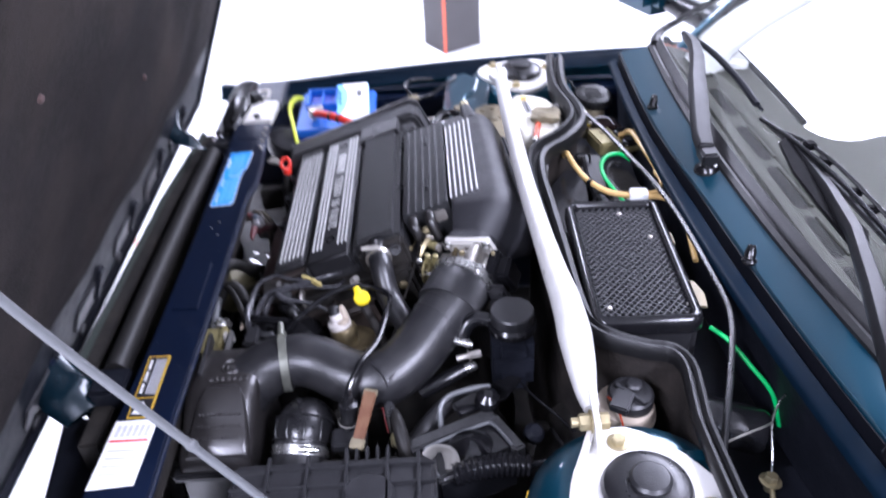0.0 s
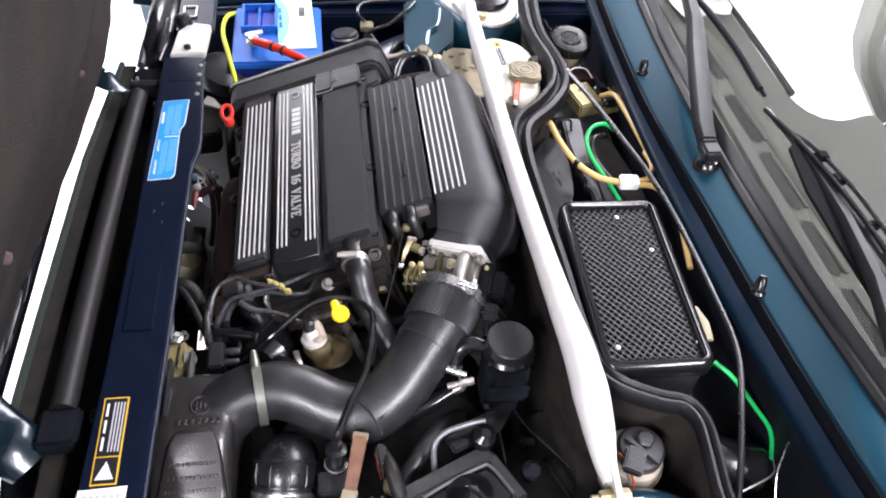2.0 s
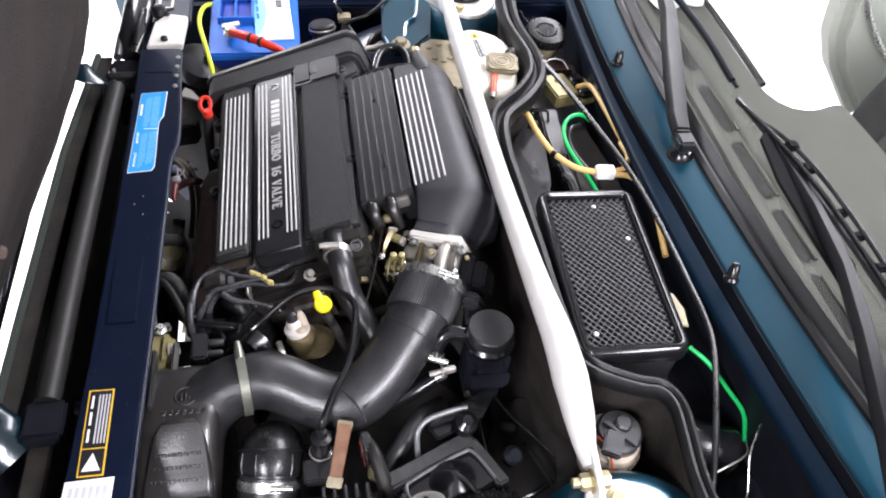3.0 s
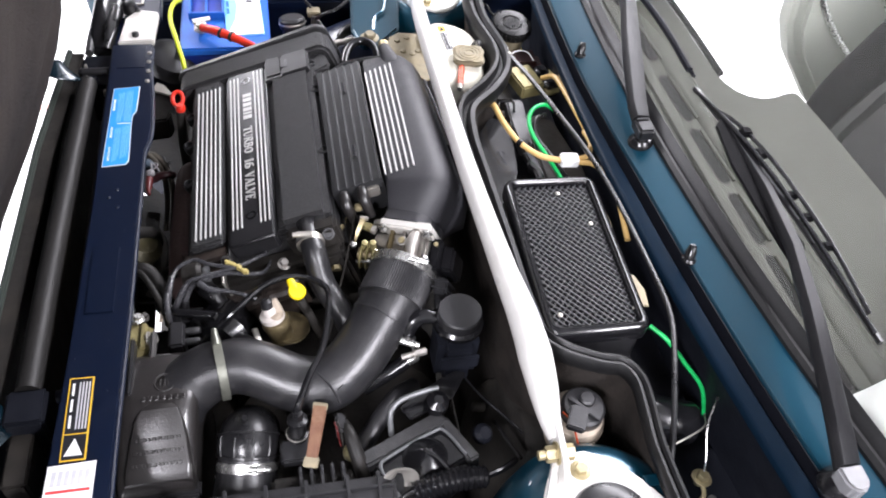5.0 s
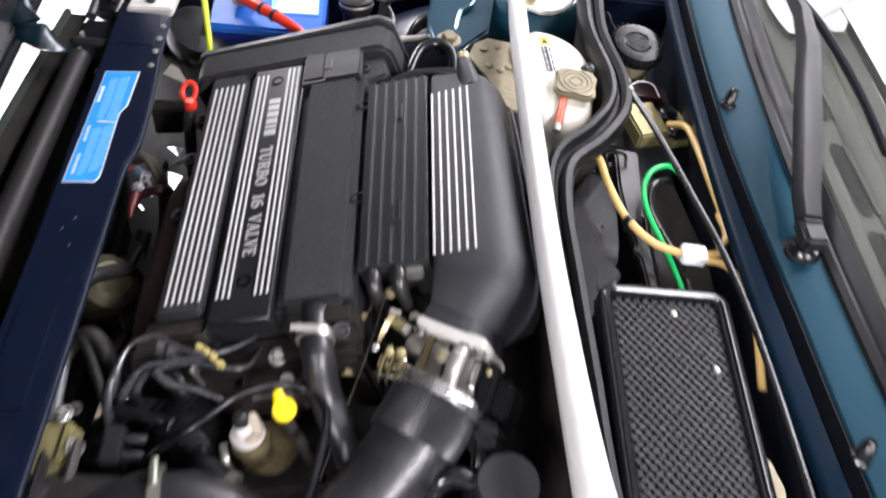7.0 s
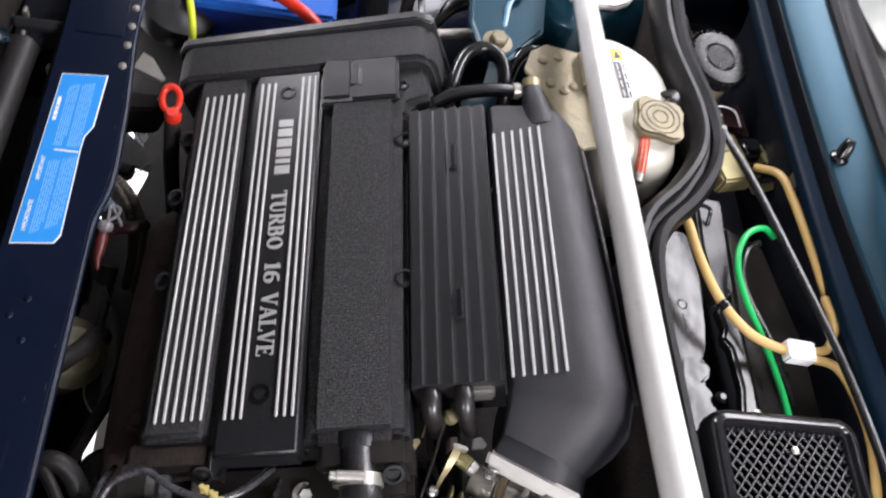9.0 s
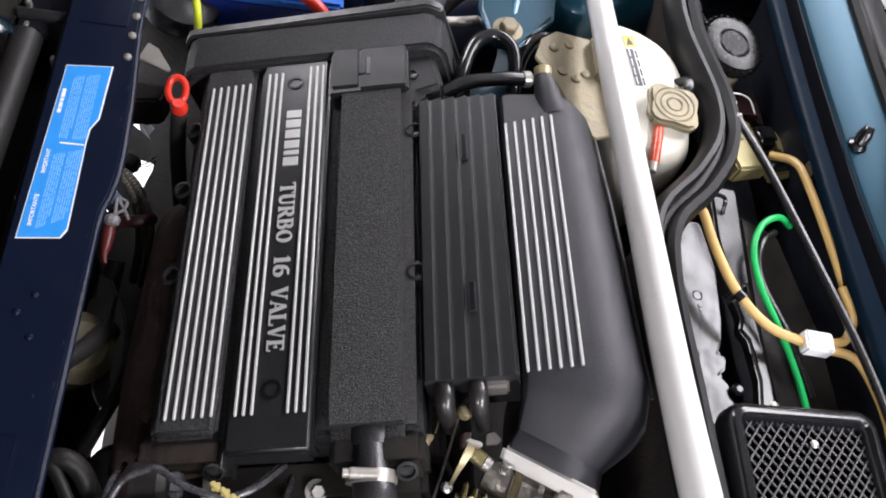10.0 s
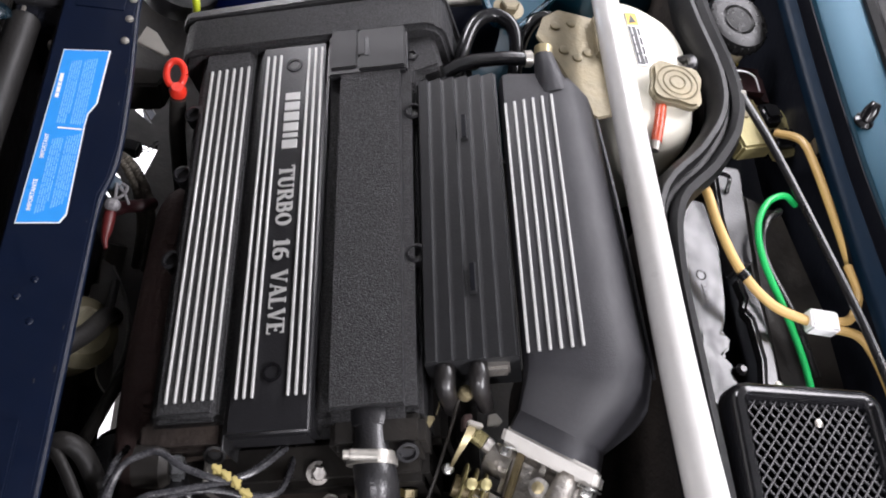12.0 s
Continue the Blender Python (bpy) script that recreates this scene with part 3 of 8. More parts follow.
for yy in (0.62, 0.80, 0.98, 1.16, 1.34):
    part("frame_slot", box(0.060, 0.098, yy, yy + 0.075, 0.0005, 0.005, 0.002, 1, BM), BLACK_INK, bonnet)
    part("stiffener", box(0.050, 0.108, yy + 0.085, yy + 0.105, -0.003, 0.006, 0.003, 2, BM), BAY_BLACK, bonnet)
    part("frame_hole", lathe([(0.010, 0.0), (0.010, 0.004)], BM @ Vector((0.032, yy + 0.04, 0.0005)), BM.to_3x3() @ Vector((0, 0, 1)), 14), BLACK_INK, bonnet)
part("frame_lip", tube([BM @ Vector((0.014, 0.38, 0.002)), BM @ Vector((0.014, 1.0, 0.000)), BM @ Vector((0.014, 1.65, 0.002))], 0.007, 8), BAY_BLACK, bonnet)
for u, yy in ((0.532, 0.749), (0.424, 0.904), (0.58, 0.52)):
    part("felt_clip", lathe([(0.0040, 0), (0.0036, 0.003), (0.0015, 0.004)], BM @ Vector((u, yy, -0.014)), BM.to_3x3() @ Vector((0, 0, -1)), 14), RUST, bonnet, "small rusty felt clip")

# cabin behind the glass
dash = thing("dashboard", (0.62, MID, 0.80), "grey moulded dashboard with slotted demister vents", "dashboard")
front_shelf = [(0.455, 0.42), (0.455, 1.62), (0.622, 1.62), (0.630, 1.36), (0.631, 1.21), (0.636, 1.180), (0.646, 1.158), (0.662, 1.142), (0.684, 1.135), (0.706, 1.136), (0.738, 1.146), (0.748, 1.147), (0.756, 1.142), (0.761, 1.130),
               (0.768, 1.05), (0.780, 0.84), (0.785, 0.42)]
part("top_moulding", prism(front_shelf, 0.86, 0.930, "z", 0.006, 3), DASH, dash)
part("front_ridge", tube([(0.472, 1.56, 0.932), (0.468, 1.2, 0.934), (0.470, 0.9, 0.934), (0.490, 0.46, 0.932)], 0.014, 10, flat=0.5), DASH, dash)
part("rear_swell", tube([(0.560, 1.50, 0.928), (0.556, 1.2, 0.930), (0.566, 0.9, 0.930), (0.584, 0.46, 0.928)], 0.020, 12, flat=0.35), DASH, dash)
part("front_trim", tube([(0.624, 1.60, 0.932), (0.632, 1.36, 0.932), (0.633, 1.20, 0.932)], 0.006, 8), DASH_DARK, dash)
part("shelf_step", tube([(0.498, 1.58, 0.930), (0.500, 1.0, 0.931), (0.512, 0.46, 0.930)], 0.012, 8, flat=0.5), DASH, dash)
for a, b in ((1.50, 1.42), (1.36, 1.25), (1.20, 1.085), (1.055, 0.935), (0.905, 0.81), (0.78, 0.68), (0.65, 0.56)):
    slot = part("vent_slot", tube([(0.521, a, 0.9310), (0.5225, a + (b - a) * 0.10, 0.9310), (0.5255, a + (b - a) * 0.90, 0.9310), (0.527, b, 0.9310)], [0.006, 0.0110, 0.0110, 0.006], 8, 6, flat=0.10), DASH_DARK, dash)
    part("slot_lip", tube([(0.533, a, 0.9315), (0.5355, (a + b) / 2, 0.9325), (0.539, b, 0.9315)], 0.0030, 8), DASH, slot)
seat = thing("passenger_seat", (1.25, 1.55, 0.30), "light grey upholstered passenger seat with bright trim", "car seat", "front seats")
part("backrest", prism([(1.04, 0.833), (1.035, 0.90), (1.06, 1.04), (1.32, 1.04), (1.42, 0.80), (1.375, 0.60), (1.242, 0.491), (1.10, 0.66), (1.056, 0.745)], 1.58, 1.68, "y", 0.03, 3), CLOTH, seat)
part("trim_strip", tube([(1.060, 1.576, 0.90), (1.094, 1.574, 0.832), (1.16, 1.574, 0.755), (1.271, 1.578, 0.656)], 0.007, 10), STEEL, seat, "bright trim strip")
part("trim_strip", tube([(1.235, 1.576, 0.87), (1.259, 1.574, 0.829), (1.311, 1.576, 0.779)], 0.007, 10), STEEL, seat, "bright trim strip")
part("cushion", box(1.10, 1.50, 1.28, 1.66, 0.27, 0.40, 0.05, 4), CLOTH, seat)
side = thing("folded_seat", (1.1, 1.2, 0.27), "dark grey padded seat behind the dashboard", "car seat", "front seats")
part("bolster", tube([(0.872, 1.20, 0.72), (0.885, 1.20, 0.83), (0.905, 1.20, 0.89), (0.945, 1.20, 0.965), (1.00, 1.20, 1.06)], [0.03, 0.034, 0.038, 0.042, 0.045], 16, 6), DASH_DARK, side)
part("shell", prism([(0.90, 0.80), (0.985, 0.98), (1.10, 1.04), (1.60, 0.95), (1.62, 0.30), (1.20, 0.28), (0.92, 0.50)], 1.16, 1.24, "y", 0.03, 3), CLOTH_DARK, side)
solo("driver_seat", merge(box(0.95, 1.50, 0.42, 0.88, 0.30, 0.50, 0.05, 4), box(1.40, 1.56, 0.42, 0.88, 0.45, 1.05, 0.06, 4)), CLOTH_DARK, "dark grey upholstered driver seat", "car seat", "front seats")
solo("centre_console", box(0.80, 1.55, 0.93, 1.12, 0.28, 0.56, 0.04, 3), DASH_DARK, "dark grey console between the front seats", "console")
solo("cabin_floor", box(0.52, 2.60, 0.34, 1.70, 0.25, 0.262, 0.002), CLOTH_DARK, "dark carpeted cabin floor", "car floor", kind="structure")

# ---- engine: everything on one plane tilted forward ----
EM = (Matrix.Translation((-0.1675, 1.1055, 0.9147)) @ Matrix.Rotation(radians(-1.2), 4, "X") @ Matrix.Rotation(radians(-18.2), 4, "Y")
      @ Matrix.Translation((0, -1.1, 0)))


def E(u, y, w=0.0):
    return EM @ Vector((u, y, w))


def ebox(u0, u1, y0, y1, w0, w1, bev=0.003, segs=2):
    return box(u0, u1, y0, y1, w0, w1, bev, segs, EM)


block = thing("engine_block", (-0.15, 1.10, 0.30), "dark grimy engine block and gearbox below the covers", "engine")
part("crankcase", ebox(-0.12, 0.10, 0.92, 1.33, -0.50, -0.095, 0.015), GRIME, block)
part("cylinder_head", ebox(-0.128, 0.102, 0.905, 1.30, -0.15, -0.075, 0.006), GRIME, block)
part("gearbox", box(-0.22, 0.10, 0.52, 0.90, 0.34, 0.66, 0.06, 4), GRIME, block)
part("clutch_housing", lathe([(0.10, 0), (0.16, 0.03), (0.17, 0.12)], (-0.08, 0.78, 0.58), (0, 1, 0), 28), GRIME, block)
part("head_end", ebox(-0.118, 0.09, 0.868, 0.905, -0.14, -0.040, 0.006), GRIME, block)

cover = thing("cam_cover", E(-0.01, 1.1, -0.09), "black crackle-finish cam cover with silver stripes and lettering", "engine cover")
part("base", ebox(-0.126, 0.0905, 0.905, 1.30, -0.085, -0.010, 0.006, 3), CRACKLE, cover)
part("left_panel", ebox(-0.119, -0.0665, 0.914, 1.292, -0.014, -0.0005, 0.005, 3), CRACKLE, cover)
part("centre_panel", ebox(-0.0605, 0.0085, 0.897, 1.291, -0.030, -0.0005, 0.004, 3), SATIN, cover)
part("right_panel", ebox(0.0120, 0.0872, 0.905, 1.290, -0.060, 0.0030, 0.0095, 4), CRACKLE, cover)
endc = part("belt_cover", prism([(-0.148, -0.13), (-0.148, -0.014), (-0.140, -0.002), (-0.130, 0.004), (0.104, 0.006), (0.116, 0.0), (0.122, -0.012), (0.135, -0.13)],
                                1.288, 1.338, "y", 0.005, 3, EM), CRACKLE, cover)
part("flange", prism([(-0.151, -0.13), (-0.151, -0.010), (-0.141, 0.003), (0.106, 0.0125), (0.121, 0.003), (0.140, -0.13)], 1.337, 1.349, "y", 0.002, 2, EM), EDGEGREY, endc, "grey edge flange")
part("ear", prism([(0.078, 1.306), (0.0947, 1.3105), (0.1040, 1.320), (0.1180, 1.2486), (0.0950, 1.2418), (0.0941, 1.2257), (0.078, 1.2253)], -0.075, -0.008, "z", 0.005, 3, EM), CRACKLE, cover)
part("ear_bolt", lathe([(0.0065, 0), (0.0065, 0.003), (0.0045, 0.0035), (0.004, 0.001), (0, 0.001)], E(0.0880, 1.2640, -0.008), E(0, 0, 1) - E(0, 0, 0), 6), SATIN, cover)
flap = part("plug_flap", ebox(0.0092, 0.0850, 1.2385, 1.2965, -0.004, 0.0042, 0.002), BLACK_INK, cover, "smooth grey-black two-piece plug flap")
part("left_leaf", ebox(0.0118, 0.0374, 1.2455, 1.2940, 0.000, 0.0066, 0.0012), FLAP_PLASTIC, flap)
part("right_leaf", ebox(0.0391, 0.0832, 1.2415, 1.2928, 0.000, 0.0066, 0.0012), FLAP_PLASTIC, flap)
part("catch", ebox(0.0383, 0.0450, 1.2585, 1.2795, 0.004, 0.0076, 0.0006), FLAP_PLASTIC, flap)
part("catch_slot", ebox(0.0455, 0.0492, 1.2575, 1.2800, 0.005, 0.0073, 0.0002, 1), BLACK_INK, flap)
# silver stripes
for first, last, count, y0, y1 in ((-0.1075, -0.0710, 6, 0.928, 1.266), (-0.0520, -0.0392, 3, 0.927, 1.276), (-0.0112, 0.0016, 3, 0.927, 1.281)):
    for i in range(count):
        u = first + (last - first) * i / (count - 1)
        slope = (u + 0.0725) * 0.12 if count == 6 else 0.0
        part("stripe", ebox(u - 0.00115, u + 0.00115, y0 + slope * 0.2, y1 + slope * 0.3, -0.0012, 0.0016, 0.0006, 1), STRIPE, cover, "raised silver stripe")
# lettering: one maker's word as plain bars, the rest as serif letters
LM = EM @ Matrix(((0, 1, 0, -0.0318), (-1, 0, 0, 0), (0, 0, 1, 0), (0, 0, 0, 1)))


def arc(cx, cy, rx, ry, a0, a1, n=9):
    return [(cx + rx * math.cos(radians(a0 + (a1 - a0) * k / n)), cy + ry * math.sin(radians(a0 + (a1 - a0) * k / n))) for k in range(n + 1)]


def bar(x0, y0, x1, y1, w):
    return ([(x0, y0), (x1, y1)], (w, w))


def bowl(pts, thin=0.07, thick=0.17):
    """A curve that swells in its middle, as the bowls of roman capitals do."""
    n = len(pts) - 1
    return (pts, [thin + (thick - thin) * math.sin(math.pi * k / n) for k in range(n + 1)])


SERIF = {
    "T": (0.72, [bar(0.36, 0, 0.36, 1, 0.17), bar(0.03, 0.96, 0.69, 0.96, 0.08), bar(0.04, 0.78, 0.04, 1, 0.06), bar(0.68, 0.78, 0.68, 1, 0.06), bar(0.2, 0.03, 0.52, 0.03, 0.06)]),
    "U": (0.80, [bar(0.18, 1, 0.18, 0.3, 0.17), (arc(0.40, 0.30, 0.22, 0.27, 180, 360), [0.17 - 0.009 * k for k in range(10)]), bar(0.62, 0.3, 0.62, 1, 0.08), bar(0.04, 0.97, 0.34, 0.97, 0.06), bar(0.50, 0.97, 0.76, 0.97, 0.06)]),
    "R": (0.80, [bar(0.20, 0, 0.20, 1, 0.17), bowl([(0.25, 0.96)] + arc(0.40, 0.74, 0.20, 0.22, 90, -90) + [(0.25, 0.52)]), bar(0.40, 0.52, 0.68, 0.02, 0.15), bar(0.04, 0.03, 0.36, 0.03, 0.06), bar(0.04, 0.97, 0.3, 0.97, 0.06), bar(0.6, 0.03, 0.80, 0.03, 0.06)]),
    "B": (0.74, [bar(0.20, 0, 0.20, 1, 0.17), bowl([(0.25, 0.96)] + arc(0.38, 0.76, 0.18, 0.20, 90, -90) + [(0.25, 0.54)]), bowl([(0.25, 0.54)] + arc(0.40, 0.29, 0.21, 0.25, 90, -90) + [(0.25, 0.04)]), bar(0.04, 0.03, 0.3, 0.03, 0.06), bar(0.04, 0.97, 0.3, 0.97, 0.06)]),
    "O": (0.82, [bowl(arc(0.41, 0.5, 0.28, 0.46, 90, 270, 12)), bowl(arc(0.41, 0.5, 0.28, 0.46, 90, -90, 12))]),
    "1": (0.46, [bar(0.25, 0, 0.25, 1, 0.17), bar(0.06, 0.82, 0.25, 0.97, 0.07), bar(0.08, 0.03, 0.42, 0.03, 0.06)]),
    "6": (0.70, [bowl([(0.58, 0.94)] + arc(0.38, 0.40, 0.24, 0.52, 80, 200, 10), 0.08, 0.16), bowl(arc(0.36, 0.30, 0.22, 0.27, 90, -90)), bowl(arc(0.36, 0.30, 0.22, 0.27, 90, 270))]),
    "V": (0.80, [bar(0.14, 1, 0.42, 0.02, 0.16), bar(0.42, 0.02, 0.68, 1, 0.08), bar(0.02, 0.97, 0.30, 0.97, 0.06), bar(0.56, 0.97, 0.80, 0.97, 0.06)]),
    "A": (0.84, [bar(0.14, 0, 0.40, 0.98, 0.08), bar(0.40, 0.98, 0.70, 0, 0.17), bar(0.24, 0.33, 0.58, 0.33, 0.07), bar(0.03, 0.03, 0.25, 0.03, 0.06), bar(0.56, 0.03, 0.84, 0.03, 0.06)]),
    "L": (0.70, [bar(0.20, 0, 0.20, 1, 0.17), bar(0.04, 0.03, 0.66, 0.03, 0.07), bar(0.64, 0.0, 0.66, 0.24, 0.06), bar(0.04, 0.97, 0.36, 0.97, 0.06)]),
    "E": (0.70, [bar(0.20, 0, 0.20, 1, 0.17), bar(0.04, 0.03, 0.64, 0.03, 0.07), bar(0.04, 0.97, 0.62, 0.97, 0.07), bar(0.2, 0.52, 0.48, 0.52, 0.07), bar(0.63, 0, 0.64, 0.22, 0.06), bar(0.60, 0.80, 0.60, 1, 0.06), bar(0.47, 0.42, 0.47, 0.62, 0.05)]),
}


def ribbon(pts, widths, low, high):
    """A flat stroke of changing width with thickness."""
    p = [Vector((x, y, 0)) for x, y in pts]
    loops = []
    for i, q in enumerate(p):
        d = (p[min(i + 1, len(p) - 1)] - p[max(i - 1, 0)]).normalized()
        n = Vector((-d.y, d.x, 0)) * widths[i] / 2
        loops.append([q + n + Vector((0, 0, low)), q - n + Vector((0, 0, low)), q - n + Vector((0, 0, high)), q + n + Vector((0, 0, high))])
    return rings(bmesh.new(), loops)


def serif_word(word, m, height, width):
    total = sum(SERIF[c][0] for c in word)
    sx, x, out = width / total, 0.0, []
    for c in word:
        for pts, widths in SERIF[c][1]:
            b = ribbon(pts, [1.12 * w for w in widths], -0.08, 0.075 + 0.001 * len(out) / 40)
            b.transform(m @ Matrix.Translation((x * sx, 0, 0)) @ Matrix.Diagonal((sx, height, 0.012, 1)))
            out.append(b)
        x += SERIF[c][0]
    return merge(*out)


for i, wide in enumerate((0.0088, 0.0096, 0.0098, 0.0092, 0.0048, 0.0096)):
    y1 = 1.2270 - (0, 0.0112, 0.0234, 0.0360, 0.0478, 0.0554)[i]
    part("word_bar", ebox(-0.0318, -0.0178, y1 - wide, y1, -0.001, 0.0007, 0.0003, 1), STRIPE, cover, "silver raised mark")
for word, top, width in (("TURBO", 1.1425, 0.0630), ("16", 1.0670, 0.0210), ("VALVE", 1.0368, 0.0582)):
    part("lettering", serif_word(word, LM @ Matrix.Translation((-top, 0.0, 0.0)), 0.0138, width), STRIPE, cover, "silver raised letters " + word)
for uu, yy in ((-0.0255, 1.262), (-0.0250, 0.947)):
    part("screw", lathe([(0.0078, -0.002), (0.0078, 0.0006), (0.0055, 0.0006), (0.0052, -0.0015), (0.0, -0.0015)], E(uu, yy), E(0, 0, 1) - E(0, 0, 0), 18), GLOSSY, cover)
for uu, yy in ((0.0885, 1.195), (0.0885, 1.045), (-0.124, 1.22), (-0.124, 1.06), (-0.126, 1.15)):
    lug = part("fixing_lug", lathe([(0.009, -0.02), (0.009, -0.006), (0.0065, -0.005), (0.006, -0.010), (0.0, -0.010)], E(uu, yy), E(0, 0, 1) - E(0, 0, 0), 16), SATIN, cover)
part("end_block", ebox(-0.132, -0.0625, 0.893, 0.918, -0.060, -0.010, 0.004), BROWNED, cover)
part("end_rib", ebox(-0.0622, -0.0606, 0.890, 0.924, -0.050, -0.006, 0.0005, 1), EDGEGREY, cover)
part("end_block", ebox(0.020, 0.092, 0.884, 0.910, -0.055, -0.006, 0.005), GRIME, cover)
for uu in (-0.1235, -0.0715):
    part("end_screw", lathe([(0.0085, 0), (0.0085, 0.005), (0.0062, 0.0052), (0.0058, 0.002), (0, 0.002)], E(uu, 0.8935, -0.020), (0, -0.75, 0.65), 18), EDGEGREY, cover)
part("end_screw", lathe([(0.0085, 0), (0.0085, 0.005), (0.0062, 0.0052), (0.0058, 0.002), (0, 0.002)], E(0.0775, 0.8845, -0.016), (0, -0.75, 0.65), 18), SATIN, cover)
part("pipe_collar", lathe([(0.019, 0), (0.019, 0.02), (0.017, 0.022)], E(0.050, 0.922, -0.020), (0, -1, 0.0), 24), SATIN, cover)

casting = thing("head_casting", E(-0.06, 0.87, -0.11), "oil-browned cast end of the cylinder head below the leads", "engine casting")
part("body", ebox(-0.126, 0.020, 0.842, 0.892, -0.120, -0.062, 0.012, 3), BROWNED, casting)
part("rib", ebox(-0.040, -0.032, 0.838, 0.892, -0.110, -0.054, 0.003, 2), BROWNED, casting)
part("rib", ebox(0.030, 0.056, 0.846, 0.890, -0.110, -0.050, 0.006, 3), OLIVE, casting)
part("elbow", tube([E(-0.112, 0.892, -0.050), E(-0.110, 0.872, -0.040), E(-0.100, 0.860, -0.046), E(-0.096, 0.850, -0.075)], [0.011, 0.0125, 0.0125, 0.011], 16), RUBBER, casting, "glossy black water elbow")
part("end_block", ebox(-0.1385, -0.0640, 0.8935, 0.9130, -0.080, -0.024, 0.004, 2), GRIME, casting)
for uu, yy, rr in ((-0.1315, 0.9045, 0.0058), (-0.0765, 0.9050, 0.0066)):
    part("boss", lathe([(rr + 0.001, -0.004), (rr + 0.001, 0.001), (rr, 0.0022), (0.62 * rr, 0.0022), (0.52 * rr, -0.002), (0, -0.002)], E(uu, yy, -0.024), E(0, -0.25, 1) - E(0, 0, 0), 20), BROWNED, casting)
part("lug_plate", ebox(-0.084, -0.080, 0.866, 0.892, -0.066, -0.030, 0.001, 1), GALV, casting)

# ribbed coil cover
coil = thing("coil_cover", E(0.13, 1.09, -0.06), "charcoal ribbed plastic ignition coil cover", "engine cover")
prof, steps = [(0.0930, -0.06)], 6
for i in range(steps):
    a = 0.0930 + i * 0.0122
    prof += [(a, -0.0075 if i == 0 else -0.0035), (a + 0.0015, -0.0030), (a + 0.0095, -0.0005), (a + 0.0105, -0.0035)]
prof += [(0.1662, -0.0035), (0.1662, -0.06)]
part("shell", prism(prof, 0.946, 1.226, "y", 0.0, 1, EM), COIL, coil)
for yy in (1.166, 1.0145):
    slot = part("slot_frame", ebox(0.1312, 0.1372, yy - 0.0140, yy + 0.0140, -0.004, 0.0012, 0.0008), COIL, coil)
    part("slot", ebox(0.1324, 0.1362, yy - 0.0125, yy + 0.0125, -0.002, 0.0020, 0.0002, 1), DULL_BLACK, slot)
for uu in (0.108, 0.134):
    part("lead_boot", tube([E(uu, 0.950, -0.014), E(uu, 0.938, -0.012), E(uu, 0.928, -0.020), E(uu + 0.002, 0.922, -0.045)], [0.0072, 0.0080, 0.0078, 0.0065], 14), RESON, coil)
part("end_plate", ebox(0.138, 0.158, 0.9405, 0.948, -0.030, -0.012, 0.002), CAST, coil)

# throttle body
TA = Vector((-0.30, -0.90, -0.30)).normalized()
plate_c = Vector((0.0258, 0.8875, 0.9248))
plate_u = Vector((0.056, -0.036, 0.020)).normalized()
plate_w = TA.cross(plate_u).normalized()
if plate_w.z < 0:
    plate_w = -plate_w
TM = Matrix.Translation(plate_c) @ Matrix((plate_u, plate_w, TA)).transposed().to_4x4()
# inlet plenum, lofted along the engine and turned in to the throttle
SHAPE = [(0.0, 0.0), (0.0, 0.82), (0.012, 0.93), (0.05, 0.985), (0.12, 1.0), (0.35, 1.0), (0.55, 1.0), (0.68, 0.985), (0.80, 0.93), (0.90, 0.82), (0.965, 0.65), (1.0, 0.42), (0.985, 0.2), (0.9, 0.0)]
secs = []
for uL, yL, uR, yR, wt, wb in ((0.172, 1.2265, 0.236, 1.2225, -0.010, -0.09), (0.169, 1.2245, 0.250, 1.214, -0.002, -0.11), (0.168, 1.218, 0.258, 1.200, 0.0, -0.12), (0.168, 1.10, 0.264, 1.09, 0.0, -0.125),
                               (0.168, 0.985, 0.270, 0.968, 0.0, -0.13), (0.168, 0.962, 0.2715, 0.942, -0.001, -0.13), (0.168, 0.944, 0.264, 0.918, -0.003, -0.125),
                               (0.167, 0.934, 0.252, 0.906, -0.006, -0.115)):
    secs.append([E(uL + (uR - uL) * a, yL + (yR - yL) * a, wb + (wt - wb) * b) for a, b in SHAPE])
for d, w0, w1, h0, h1 in ((-0.020, -0.036, 0.034, -0.056, 0.021), (-0.012, -0.037, 0.035, -0.056, 0.0235), (-0.004, -0.038, 0.036, -0.056, 0.0245)):
    secs.append([TM @ Vector((w0 + (w1 - w0) * a, h0 + (h1 - h0) * b, d)) for a, b in SHAPE])
plenum = thing("inlet_plenum", E(0.22, 1.08, -0.12), "dark grey plastic inlet plenum with silver stripes", "inlet plenum")
part("shell", sweep(secs), PLENUM, plenum)
for i in range(6):
    u = 0.1730 + 0.0415 * i / 5
    part("stripe", ebox(u - 0.00125, u + 0.00125, 0.9475 + (u - 0.19) * 0.05, 1.187 + (u - 0.173) * 0.12, -0.0012, 0.0018, 0.0006, 1), STRIPE, plenum, "raised silver stripe")
part("port", tube([E(0.216, 1.205, -0.014), E(0.214, 1.222, -0.004), E(0.212, 1.240, 0.002)], [0.018, 0.012, 0.008], 16), PLENUM, plenum)
part("port_cap", lathe([(0.0085, 0), (0.0085, 0.008), (0.007, 0.009)], E(0.212, 1.238, 0.0015), (0, 1, 0.25), 14), BRASS, plenum)
part("parting_line", tube([E(0.2735, 0.945, -0.075), E(0.268, 1.10, -0.072), E(0.260, 1.21, -0.066)], 0.0022, 6), PLENUM, plenum)

